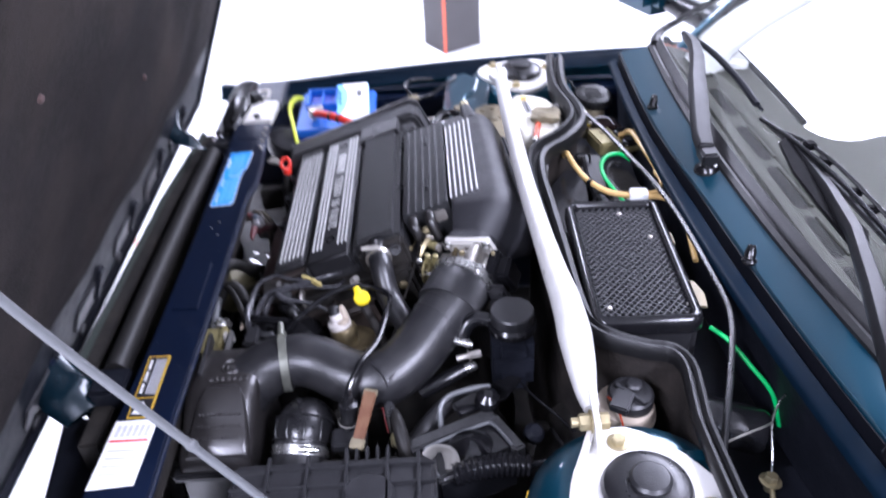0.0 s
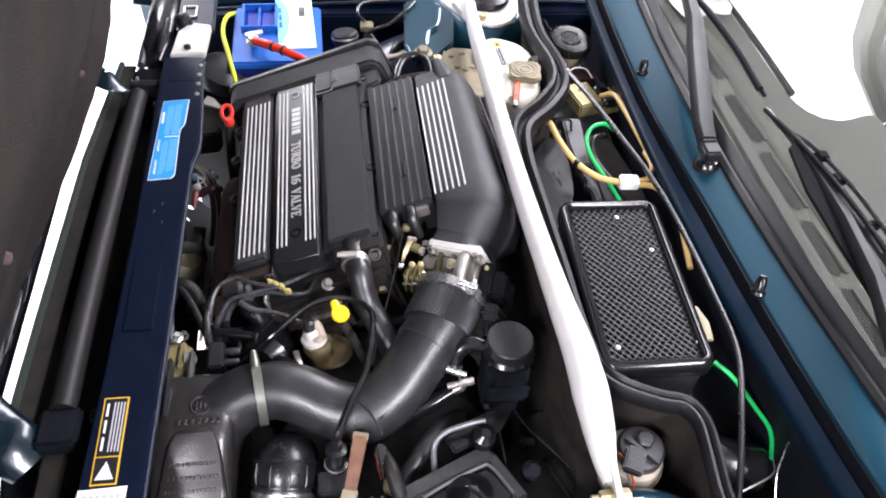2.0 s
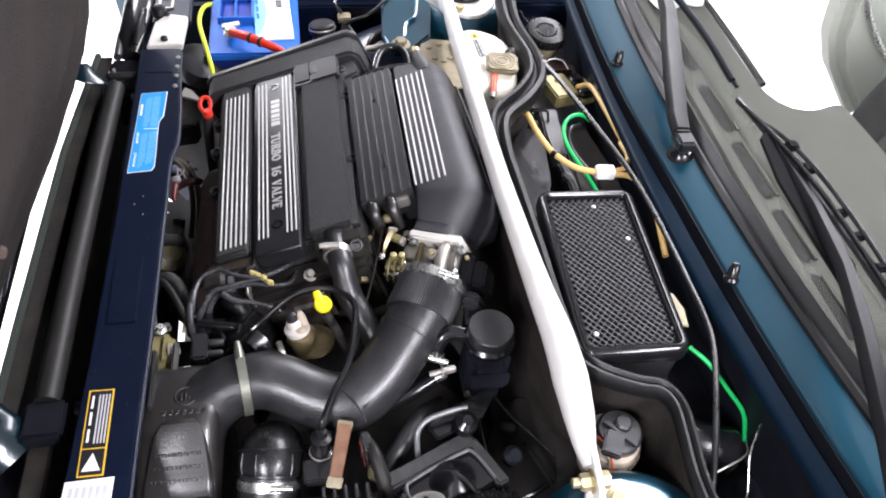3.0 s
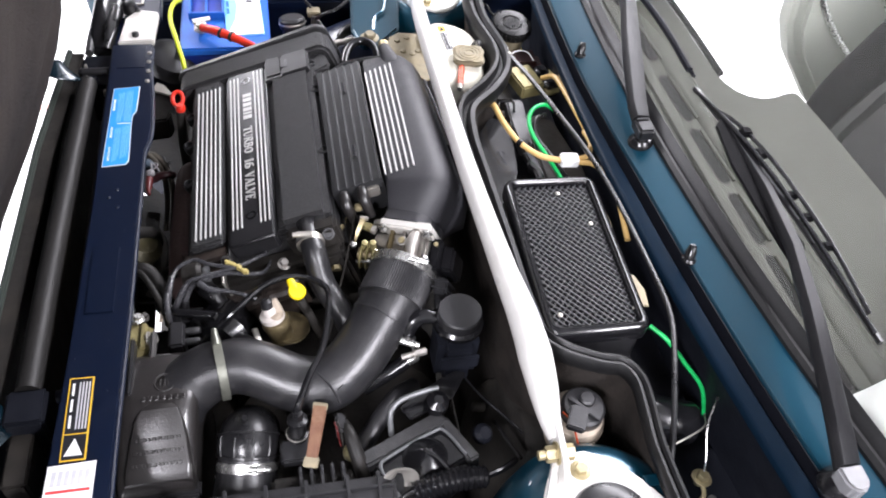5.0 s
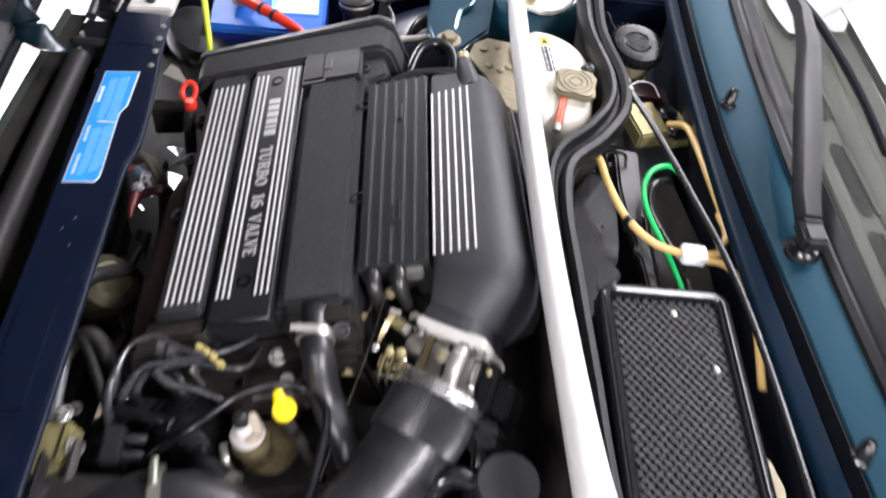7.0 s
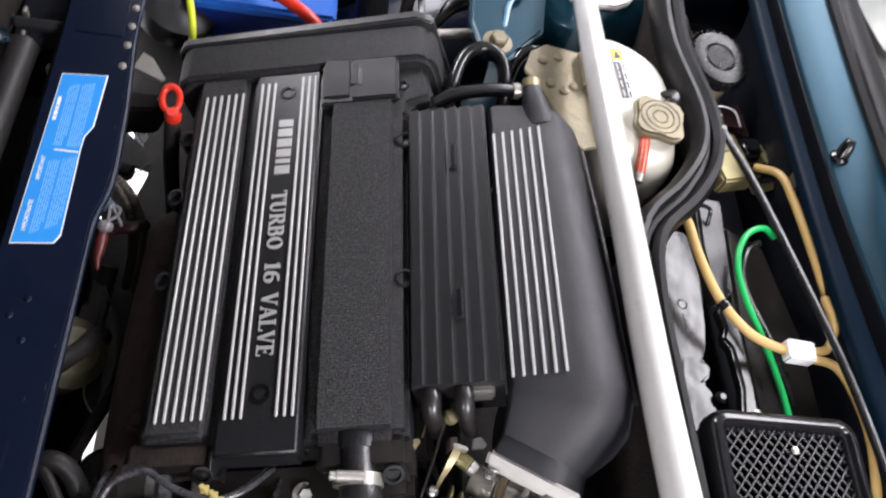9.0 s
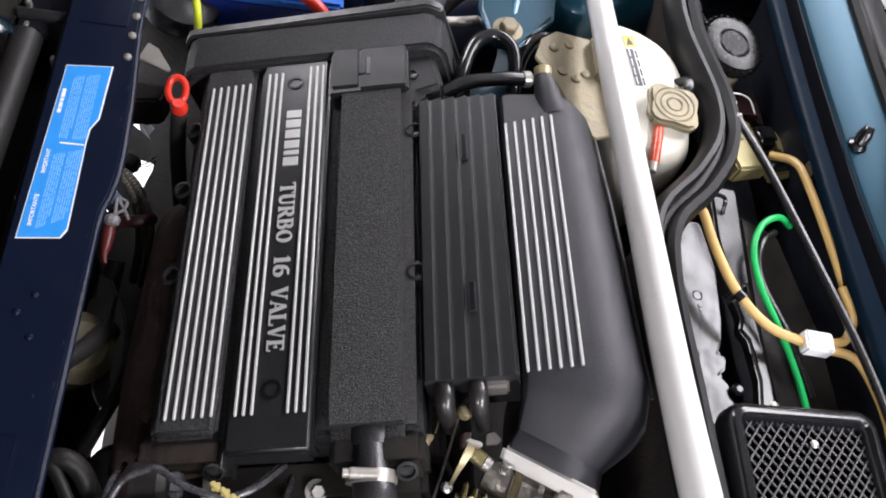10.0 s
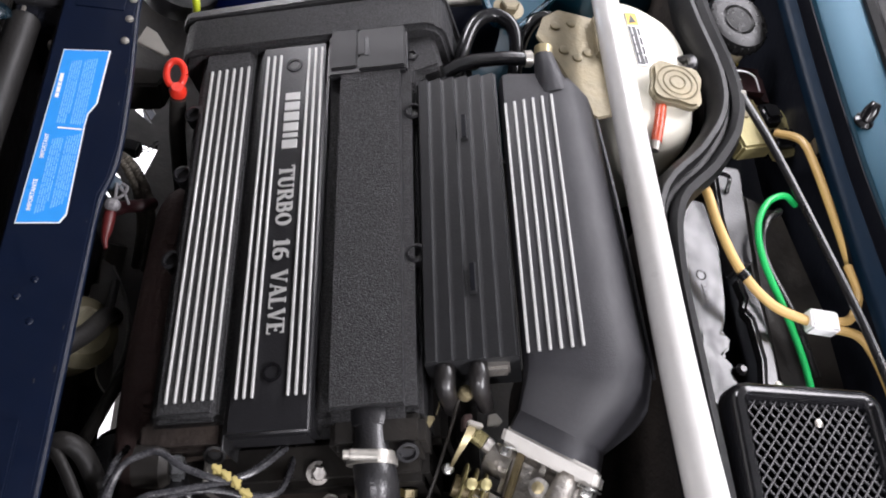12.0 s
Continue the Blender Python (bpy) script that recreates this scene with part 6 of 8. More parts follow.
def round_rect(w, l, r, n=5):
    out = []
    for cx, cy, a0 in ((w - r, l - r, 0), (-w + r, l - r, 90), (-w + r, -l + r, 180), (w - r, -l + r, 270)):
        out += [(cx + r * math.cos(radians(a0 + 90 * k / n)), cy + r * math.sin(radians(a0 + 90 * k / n))) for k in range(n + 1)]
    return out


loops = []
rim = [(0.001, 0.940), (0.001, 0.954), (-0.001, 0.959), (-0.005, 0.9625), (-0.009, 0.963), (-0.0125, 0.960), (-0.0145, 0.952)]
for off, z in rim + [(-0.0145, 0.944)]:
    loops.append([GM @ Vector((x, y, z)) for x, y in round_rect(GW + off, GL + off, 0.018 + off)])
bm = rings(bmesh.new(), loops, False)
vs = list(bm.verts)
nv = len(loops[0])
for i in range(nv):
    bm.faces.new((vs[-nv + i], vs[-nv + (i + 1) % nv], vs[(i + 1) % nv], vs[i]))
part("rim", bm, GLOSSY, grille)
part("backing", box(-GW + 0.012, GW - 0.012, -GL + 0.012, GL - 0.012, 0.9470, 0.9500, 0.0, 1, GM), BLACK_INK, grille)
bars = []
a, b = GW - 0.0115, GL - 0.0115
MESH_A = radians(40)
for sgn in (1, -1):
    dx, dy = math.sin(MESH_A) * sgn, math.cos(MESH_A)
    for k in range(-30, 31):
        off = k * 0.0071
        ox, oy = off * dy, -off * dx
        lo, hi = -1e9, 1e9
        for o, d, lim in ((ox, dx, a), (oy, dy, b)):
            t0, t1 = sorted(((-lim - o) / d, (lim - o) / d))
            lo, hi = max(lo, t0), min(hi, t1)
        if hi - lo < 0.004:
            continue
        mid = Vector((ox + dx * (lo + hi) / 2, oy + dy * (lo + hi) / 2, 0.9535 + 0.0006 * sgn))
        bars.append(box(-(hi - lo) / 2, (hi - lo) / 2, -0.00056, 0.00056, -0.0008, 0.0008, 0, 1,
                        GM @ Matrix.Translation(mid) @ Matrix.Rotation(math.atan2(dy, dx), 4, "Z")))
MESHMAT = material("grey_expanded_mesh", (0.048, 0.048, 0.051), 0.5, 0.0, 0.2, 90, patch=20, ior=1.45)
part("diamond_mesh", merge(*bars), MESHMAT, grille, "grey diamond mesh")
for q in ((0.240, 0.911), (0.2705, 0.849), (0.283, 0.700), (0.183, 0.700)):
    part("mesh_screw", lathe([(0.0034, 0), (0.0034, 0.0015), (0.0024, 0.0022), (0.001, 0.0023)], (q[0], q[1], 0.9545), seg=14), GALV, grille)
part("side_tab", prism([(0.300, 0.715), (0.312, 0.712), (0.316, 0.740), (0.310, 0.765), (0.300, 0.770)], 0.935, 0.939, "z", 0.001), ZINC, grille)
part("side_tab", prism([(0.300, 0.855), (0.309, 0.853), (0.310, 0.880), (0.300, 0.884)], 0.935, 0.939, "z", 0.001), ZINC, grille)

# glossy covers below the wiring
cov = thing("wiring_cover", (0.22, 1.05, 0.85), "glossy black plastic covers over the wiring in the well", "plastic cover")
part("left_sheet", prism([(0.150, 0.945), (0.200, 0.945), (0.221, 0.962), (0.219, 0.985), (0.212, 0.994), (0.219, 1.000), (0.223, 1.012), (0.215, 1.016), (0.221, 1.028), (0.226, 1.052), (0.232, 1.108), (0.226, 1.160), (0.205, 1.164), (0.175, 1.120), (0.152, 1.06)], 0.880, 0.888, "z", 0.0025, 3), FILM, cov, "glossy black cover with a torn edge")
part("torn_patch", prism([(0.192, 0.955), (0.216, 0.966), (0.214, 0.985), (0.206, 0.994), (0.214, 1.002), (0.216, 1.010), (0.204, 1.020), (0.194, 1.016), (0.190, 0.99)], 0.8875, 0.8892, "z", 0.0006, 2), FILM, cov)
part("rear_panel", prism([(0.240, 1.078), (0.262, 1.090), (0.273, 1.203), (0.243, 1.205), (0.238, 1.14)], 0.872, 0.893, "z", 0.003, 3), SATIN, cov, "dull black panel")
part("torn_strip", prism([(0.240, 0.945), (0.258, 0.945), (0.262, 1.00), (0.260, 1.058), (0.252, 1.072), (0.241, 1.074), (0.245, 1.052), (0.240, 1.040), (0.247, 1.030), (0.249, 0.99)], 0.876, 0.892, "z", 0.003, 3), FILM, cov, "shiny torn black strip")
part("right_sheet", prism([(0.264, 0.945), (0.335, 0.945), (0.336, 1.05), (0.318, 1.158), (0.276, 1.180), (0.266, 1.06)], 0.866, 0.882, "z", 0.004, 3), GRIME, cov)
part("moulded_mark", lathe([(0.0040, 0), (0.0048, 0.0010), (0.0056, 0)], (0.205, 1.075, 0.8878), seg=20), FILM, cov)
for k in range(4):
    part("moulded_mark", box(-0.002, 0.002, -0.0016, 0.0016, -0.0004, 0.0010, 0.0003, 1, Matrix.Translation((0.2055 + 0.0003 * k, 1.064 - 0.0046 * k, 0.8880))), FILM, cov)
part("catch", merge(tube([(0.226, 1.172, 0.893), (0.226, 1.182, 0.905), (0.248, 1.182, 0.905), (0.250, 1.170, 0.893)], 0.0022, 8)), GLOSSY, cov)
part("catch", lathe([(0.006, 0), (0.006, 0.006), (0.003, 0.009)], (0.223, 0.978, 0.888), seg=12), GLOSSY, cov)
part("catch", lathe([(0.0045, 0), (0.0045, 0.004), (0.002, 0.005)], (0.258, 0.965, 0.888), seg=12), GALV, cov)

# cables of the well
loom = thing("wiring_loom", (0.28, 1.05, 0.88), "tan sleeved cables joined by a white connector", "cable")
part("sleeve", tube([(0.199, 1.176, 0.905), (0.203, 1.15, 0.928), (0.210, 1.11, 0.926), (0.225, 1.065, 0.922), (0.252, 1.033, 0.918), (0.285, 1.018, 0.918)], 0.0047, 12), TAN, loom)
part("connector", box(-0.014, 0.014, -0.010, 0.010, -0.008, 0.008, 0.002, 2, Matrix.Translation((0.297, 1.017, 0.919)) @ Matrix.Rotation(radians(-6), 4, "Z")), PAPER, loom, "white plastic connector")
part("sleeve", tube([(0.310, 1.018, 0.919), (0.328, 1.022, 0.921), (0.340, 1.045, 0.925), (0.338, 1.075, 0.925)], 0.0043, 10), TAN, loom)
part("sleeve", tube([(0.310, 1.012, 0.918), (0.334, 1.004, 0.919), (0.346, 0.975, 0.918), (0.350, 0.93, 0.915), (0.345, 0.86, 0.90)], 0.0044, 10), TAN, loom)
part("collar", lathe([(0.0056, -0.004), (0.0056, 0.004)], (0.228, 1.060, 0.9215), (0.6, -0.75, 0), 12), GLOSSY, loom)
part("upper_sleeve", tube([(0.318, 1.245, 0.905), (0.328, 1.222, 0.925), (0.333, 1.19, 0.928), (0.340, 1.12, 0.925), (0.350, 1.06, 0.915)], 0.0044, 10), TAN, loom)
part("upper_clip", box(0.333, 0.345, 1.195, 1.218, 0.920, 0.945, 0.003), GLOSSY, loom)
part("terminal", lathe([(0.0035, 0), (0.0035, 0.014)], (0.196, 1.176, 0.922), (1, -0.2, -0.1), 10), GALV, loom)
solo("green_cable", tube([(0.316, 1.154, 0.905), (0.296, 1.155, 0.918), (0.272, 1.142, 0.922), (0.257, 1.116, 0.920), (0.257, 1.080, 0.915), (0.272, 1.028, 0.908), (0.283, 0.988, 0.900), (0.289, 0.955, 0.893)], 0.0033, 12), GREEN, "bright green cable looping over the covers", "cable", "green cables")
solo("green_cable", tube([(0.312, 0.694, 0.920), (0.330, 0.672, 0.915), (0.352, 0.645, 0.895), (0.374, 0.622, 0.870), (0.384, 0.605, 0.83)], 0.0030, 12), GREEN, "bright green cable below the intake box", "cable", "green cables")
solo("black_cable", tube([(0.296, 1.145, 0.905), (0.272, 1.125, 0.912), (0.266, 1.09, 0.905), (0.285, 1.03, 0.900), (0.30, 0.975, 0.890)], 0.0038, 10), RUBBER, "thin black cable beside the green one", "cable", "black cables")
solo("bonnet_cable", tube([(0.252, 1.248, 0.952), (0.270, 1.18, 0.955), (0.298, 1.07, 0.952), (0.318, 0.99, 0.948), (0.330, 0.90, 0.945), (0.334, 0.78, 0.945), (0.333, 0.69, 0.942), (0.305, 0.60, 0.935), (0.275, 0.52, 0.92), (0.268, 0.49, 0.88)], 0.0040, 10), RUBBER, "long black sheathed cable across the well", "cable", "black cables")
part_end = solo("cable_end", merge(lathe([(0.005, 0), (0.005, 0.012), (0.0035, 0.013)], (0.248, 1.256, 0.948), (0.1, -0.4, 0.3), 14), lathe([(0.004, 0), (0.004, 0.004)], (0.250, 1.268, 0.950), (0, 0, 1), 14)), GALV, "bright metal cable end fitting", "cable fitting")

# expansion tank with its strap and warning label
tank = thing("expansion_tank", (0.17, 1.30, 0.85), "milky white plastic coolant tank with a metal cap", "coolant tank")
outline = [(0.126, 1.205), (0.138, 1.192), (0.165, 1.186), (0.201, 1.200), (0.211, 1.245), (0.217, 1.30), (0.206, 1.350), (0.172, 1.377), (0.137, 1.386), (0.120, 1.355), (0.119, 1.28)]
for _ in range(2):
    # cut the corners to round the moulding
    outline = [(p[0] * (1 - f) + q[0] * f, p[1] * (1 - f) + q[1] * f) for p, q in zip(outline, outline[1:] + outline[:1]) for f in (0.25, 0.75)]
secs = []
for z, k in ((0.80, 0.90), (0.88, 1.0), (0.915, 1.0), (0.926, 0.975), (0.934, 0.925), (0.9395, 0.84), (0.9415, 0.74), (0.942, 0.60)):
    secs.append([(0.155 + (x - 0.155) * k, 1.29 + (y - 1.29) * k, z) for x, y in outline])
part("body", sweep(secs), TANK, tank)
part("neck", lathe([(0.020, 0), (0.020, 0.016)], (0.178, 1.252, 0.935), seg=22), TANK, tank)
capo = []
for k in range(24):
    a_ = 2 * math.pi * k / 24
    r = 0.029 * (1 + 0.13 * math.cos(4 * a_))
    capo.append((0.180 + r * math.cos(a_ + 0.6), 1.252 + r * math.sin(a_ + 0.6)))
cap = part("cap", prism(capo, 0.946, 0.957, "z", 0.003), ZINC, tank, "stamped metal pressure cap")
for rr_ in (0.008, 0.015, 0.021):
    part("cap_ring", lathe([(rr_ - 0.0012, 0), (rr_, 0.0014), (rr_ + 0.0012, 0)], (0.180, 1.252, 0.9568), seg=26), ZINC, cap)
LABEL_M = Matrix.Translation((0.1535, 1.318, 0)) @ Matrix.Rotation(radians(4), 4, "Z")
part("label", box(-0.0068, 0.0068, -0.036, 0.036, 0.9385, 0.9430, 0.0, 1, LABEL_M), PAPER, tank, "white label with black and orange print")
part("label_head", box(-0.0062, 0.0062, 0.019, 0.0355, 0.9415, 0.9436, 0.0, 1, LABEL_M), AMBER, tank)
part("warning_mark", prism([(-0.0045, 0.021), (0.0040, 0.0225), (-0.0010, 0.0335)], 0.9420, 0.9440, "z", 0, 1, LABEL_M), BLACK_INK, tank)
part("print_block", box(-0.0062, 0.0015, -0.034, 0.0165, 0.9415, 0.9435, 0.0, 1, LABEL_M), BLACK_INK, tank, "black print block")
for k in range(4):
    part("print_bar", box(0.0028, 0.0052, -0.033 + 0.0125 * k, -0.023 + 0.0125 * k, 0.9415, 0.9435, 0.0, 1, LABEL_M), BLACK_INK, tank)
    part("print_bar", box(-0.0040, -0.0032, -0.032 + 0.0125 * k, -0.0225 + 0.0125 * k, 0.9415, 0.9438, 0.0, 1, LABEL_M), PAPER, tank)
part("overflow_hook", tube([(0.197, 1.300, 0.935), (0.205, 1.292, 0.950), (0.203, 1.278, 0.952), (0.192, 1.276, 0.948)], 0.005, 10), RUBBER, tank)
part("amber_tube", tube([(0.165, 1.234, 0.946), (0.160, 1.212, 0.944), (0.154, 1.188, 0.940)], 0.0055, 12), ORANGE, tank, "amber plastic sight tube")
part("tube_tip", lathe([(0.0055, 0), (0.0045, 0.010)], (0.154, 1.189, 0.940), (-0.25, -1, -0.2), 12), GALV, tank)
gold = thing("tank_bracket", (0.075, 1.29, 0.88), "yellow passivated metal bracket plate with rivets", "bracket")
part("plate", prism([(0.050, 1.322), (0.060, 1.350), (0.078, 1.364), (0.126, 1.356), (0.128, 1.23), (0.104, 1.222), (0.094, 1.232), (0.070, 1.288)], 0.922, 0.926, "z", 0.0012), ZINC, gold)
part("side", prism([(1.23, 0.915), (1.35, 0.915), (1.35, 0.84), (1.25, 0.84)], 0.124, 0.127, "x"), ZINC, gold)
for q in ((0.072, 1.338), (0.078, 1.306), (0.092, 1.298), (0.104, 1.306), (0.090, 1.345)):
    part("rivet", lathe([(0.0055, 0), (0.005, 0.002), (0.002, 0.003)], (q[0], q[1], 0.926), seg=14), ZINC, gold)
part("edge_tab", box(0.112, 0.122, 1.300, 1.352, 0.925, 0.937, 0.002), ZINC, gold)

DARKCAP = material("worn_black_cap", (0.007, 0.007, 0.007), 0.30, 0.0, 0.4, 60, 0.12, 200, second=(0.016, 0.016, 0.016), patch=60, ior=1.28)
# fluid reservoir with a round black cap, relay can and a maroon relay at the far end
pot = thing("fluid_reservoir", (0.29, 1.38, 0.85), "fluid reservoir with a large round black cap", "reservoir")
part("pot", lathe([(0.026, 0), (0.028, 0.06), (0.024, 0.07)], (0.288, 1.375, 0.845), seg=24), ZINC, pot)
part("cap", lathe([(0.037, 0), (0.038, 0.004), (0.038, 0.010), (0.035, 0.016), (0.027, 0.0175), (0.010, 0.016), (0.0, 0.016)], (0.292, 1.384, 0.912), (0.05, -0.12, 1), 32), DARKCAP, pot)
part("cap_ring", lathe([(0.016, 0), (0.018, 0.0016), (0.020, 0)], (0.292, 1.382, 0.9288), (0.05, -0.12, 1), 26), DARKCAP, pot)
for k in range(28):
    a_ = 2 * math.pi * k / 28
    part("grip_rib", box(-0.0012, 0.0012, -0.0012, 0.0012, -0.006, 0.006, 0.0006, 1, Matrix.Translation((0.292 + 0.0382 * math.cos(a_), 1.384 + 0.0382 * math.sin(a_), 0.9195 - 0.05 * 0.038 * math.cos(a_) + 0.12 * 0.038 * math.sin(a_)))), DARKCAP, pot)
part("yellow_tape", lathe([(0.0295, 0), (0.0295, 0.010)], (0.288, 1.375, 0.868), seg=24), YELLOW, pot)
relay = thing("relay_can", (0.31, 1.27, 0.82), "yellow passivated metal relay can", "relay")
RM = Matrix.Translation((0.296, 1.256, 0)) @ Matrix.Rotation(radians(14), 4, "Z")
part("can", box(-0.024, 0.020, -0.027, 0.036, 0.874, 0.900, 0.003, 2, RM), OLIVE, relay)
part("screw", lathe([(0.0055, 0), (0.0055, 0.002), (0.002, 0.003)], RM @ Vector((-0.002, 0.016, 0.900)), seg=14), ZINC, relay)
part("side_clamp", box(0.022, 0.050, 0.004, 0.030, 0.86, 0.900, 0.006, 3, RM), GLOSSY, relay)
part("side_clamp", box(0.024, 0.056, -0.026, -0.002, 0.86, 0.896, 0.006, 3, RM), GLOSSY, relay)
part("bracket_tail", prism([(0.020, 0.034), (0.064, 0.028), (0.068, -0.030), (0.022, -0.036)], 0.876, 0.884, "z", 0.002, 2, RM), OLIVE, relay)
solo("maroon_relay", box(0.276, 0.342, 1.297, 1.360, 0.84, 0.892, 0.014, 3), MAROON, "maroon plastic relay with a wire", "relay")
solo("relay_wire", tube([(0.275, 1.32, 0.895), (0.292, 1.330, 0.902), (0.312, 1.326, 0.902), (0.322, 1.312, 0.893)], 0.0010, 8), PAPER, "thin pale wire over the relay", "cable")
solo("fuse_holder", box(0.236, 0.268, 1.228, 1.282, 0.82, 0.872, 0.004), GRIME, "black plastic fuse holder", "fuse holder")
solo("connector_block", box(0.222, 0.270, 1.182, 1.210, 0.80, 0.868, 0.006), GRIME, "black plastic connector block", "connector")
solo("far_wire", tube([(0.245, 1.47, 0.90), (0.255, 1.44, 0.93), (0.262, 1.42, 0.925), (0.285, 1.40, 0.915)], 0.0022, 8), RUBBER, "thin black wire at the far reservoir", "cable", "black cables")
solo("far_plug", lathe([(0.005, 0), (0.006, 0.008), (0.004, 0.016)], (0.246, 1.455, 0.915), (0.1, 0.3, 1), 12), BRASS, "small brass plug at the end of the well", "plug")
solo("black_curved_wire", tube([(0.190, 1.168, 0.905), (0.176, 1.15, 0.92), (0.166, 1.12, 0.925), (0.160, 1.09, 0.915)], 0.0025, 8), RUBBER, "thin black wire curving below the seal", "cable", "black cables")

# near end of the well
motor = thing("wiper_motor", (0.32, 0.58, 0.78), "black cylindrical wiper motor with fasteners", "wiper motor")
part("can", lathe([(0.026, 0), (0.029, 0.006), (0.029, 0.085), (0.024, 0.092), (0.01, 0.094)], (0.272, 0.618, 0.846), (1, -0.38, -0.06), 28), CANBLACK, motor)
part("plate", box(0.28, 0.42, 0.40, 0.57, 0.792, 0.80, 0.003), BAY_BLACK, motor)
part("steel_wire", tube([(0.372, 0.590, 0.900), (0.358, 0.575, 0.905), (0.345, 0.555, 0.893), (0.338, 0.525, 0.872), (0.336, 0.515, 0.858)], 0.0013, 8), STEEL, motor)
part("steel_wire", tube([(0.285, 0.540, 0.880), (0.310, 0.545, 0.888), (0.345, 0.560, 0.886), (0.362, 0.585, 0.87)], 0.0012, 8), GALV, motor)
part("bolt_stack", merge(hexbolt((0.336, 0.512, 0.845), (0.1, 0.1, 1), 0.008, 0.008), lathe([(0.005, 0), (0.005, 0.022)], (0.336, 0.512, 0.83), (0.1, 0.1, 1), 12)), BRASS, motor)
part("hook_link", tube([(0.334, 0.505, 0.845), (0.332, 0.492, 0.842), (0.325, 0.484, 0.838), (0.328, 0.472, 0.836)], 0.0032, 8), BRASS, motor)
part("bolt_stack", merge(hexbolt((0.333, 0.458, 0.83), (0, 0.2, 1), 0.008, 0.007), box(0.322, 0.344, 0.452, 0.470, 0.822, 0.832, 0.002)), BRASS, motor)
for q in ((0.362, 0.500), (0.380, 0.488)):
    part("screw", lathe([(0.006, 0), (0.0055, 0.003), (0.002, 0.004)], (q[0], q[1], 0.800), seg=14), GALV, motor)

brake = thing("brake_reservoir", (0.19, 0.60, 0.86), "cream plastic brake fluid reservoir with a black cap", "reservoir")
part("pot", lathe([(0.024, 0), (0.030, 0.012), (0.034, 0.045), (0.036, 0.060), (0.033, 0.068), (0.026, 0.071)], (0.183, 0.590, 0.835), (0, 0, 1), 30), POTCREAM, brake)
part("collar", lathe([(0.0355, 0), (0.0372, 0.004), (0.0372, 0.008), (0.034, 0.011)], (0.183, 0.590, 0.880), (0, 0, 1), 30), POTCREAM, brake)
part("cap", lathe([(0.027, 0), (0.027, 0.016), (0.024, 0.019), (0.0, 0.0195)], (0.188, 0.590, 0.902), (0, 0, 1), 28), SATIN, brake)
part("cap_button", lathe([(0.010, 0), (0.010, 0.006), (0.008, 0.008), (0, 0.008)], (0.193, 0.596, 0.921), (0, 0, 1), 20), SATIN, brake)
part("cap_plug", box(-0.011, 0.011, -0.026, 0.006, 0.0, 0.010, 0.002, 2, Matrix.Translation((0.178, 0.580, 0.920)) @ Matrix.Rotation(radians(-28), 4, "Z")), SATIN, brake)
part("cap_bar", box(-0.003, 0.003, -0.022, 0.022, 0.0, 0.006, 0.001, 2, Matrix.Translation((0.186, 0.584, 0.920)) @ Matrix.Rotation(radians(40), 4, "Z")), SATIN, brake)
part("orange_wire", tube([(0.160, 0.585, 0.920), (0.168, 0.571, 0.918), (0.172, 0.556, 0.906), (0.173, 0.540, 0.898), (0.180, 0.525, 0.892), (0.190, 0.515, 0.885)], 0.0014, 8), ORANGE, brake, "thin orange wire")
part("cylinder", tube([(0.187, 0.598, 0.845), (0.187, 0.60, 0.79), (0.187, 0.60, 0.74)], 0.022, 16), GRIME, brake)
servo = thing("brake_servo", (0.10, 0.66, 0.60), "black brake servo beside the bulkhead", "brake servo")
part("shell", lathe([(0.02, 0), (0.10, 0.02), (0.115, 0.05), (0.115, 0.09)], (0.10, 0.66, 0.70), (0.6, 0.0, -0.2), 30), GRIME, servo)
part("rim", lathe([(0.114, 0.048), (0.119, 0.052), (0.119, 0.060), (0.114, 0.064)], (0.10, 0.66, 0.70), (0.6, 0.0, -0.2), 36), GRIME, servo)
part("stud", lathe([(0.007, 0), (0.007, 0.018), (0.004, 0.020)], (0.112, 0.70, 0.745), (-0.6, 0.0, 0.2), 12), GRIME, servo)

# wipers
# grey of the knuckle cap holds the bright reflection on its top
KNUCKLE = material("reflection_grey_cap", (0.16, 0.16, 0.165), 0.34, 0.0, 0.25, 60, 0.05, 300, patch=30)
wiper = thing("wiper", (0.387, 0.99, 0.975), "black wiper arm and blade resting on the glass", "wiper", "wipers")
part("spindle", merge(lathe([(0.020, 0), (0.019, 0.006), (0.013, 0.012)], (0.388, 0.985, 0.975), seg=22), lathe([(0.011, 0), (0.011, 0.018), (0.007, 0.022)], (0.388, 0.987, 0.984), seg=18)), GLOSSY, wiper)


def pressed_arm(stations):
    """Sheet wiper arm: steep side, rounded ridge, flat top. stations: x, y, z, half width."""
    return sweep([[(ax + w * p, ay, az + 0.0065 * q) for p, q in ((-1.0, -1.2), (-1.0, -0.6), (-0.93, -0.3), (-0.62, 0.85), (-0.52, 1.0), (0.84, 0.72), (0.98, 0.5), (1.0, 0.2), (1.0, -1.2))] for ax, ay, az, w in stations])


part("arm", pressed_arm([(0.3865, 1.004, 1.008, 0.0125), (0.388, 1.03, 1.016, 0.0140), (0.400, 1.09, 1.032, 0.0150), (0.418, 1.17, 1.046, 0.0145), (0.438, 1.24, 1.052, 0.0125), (0.452, 1.31, 1.050, 0.0095), (0.454, 1.37, 1.044, 0.0050)]), WIPER, wiper)
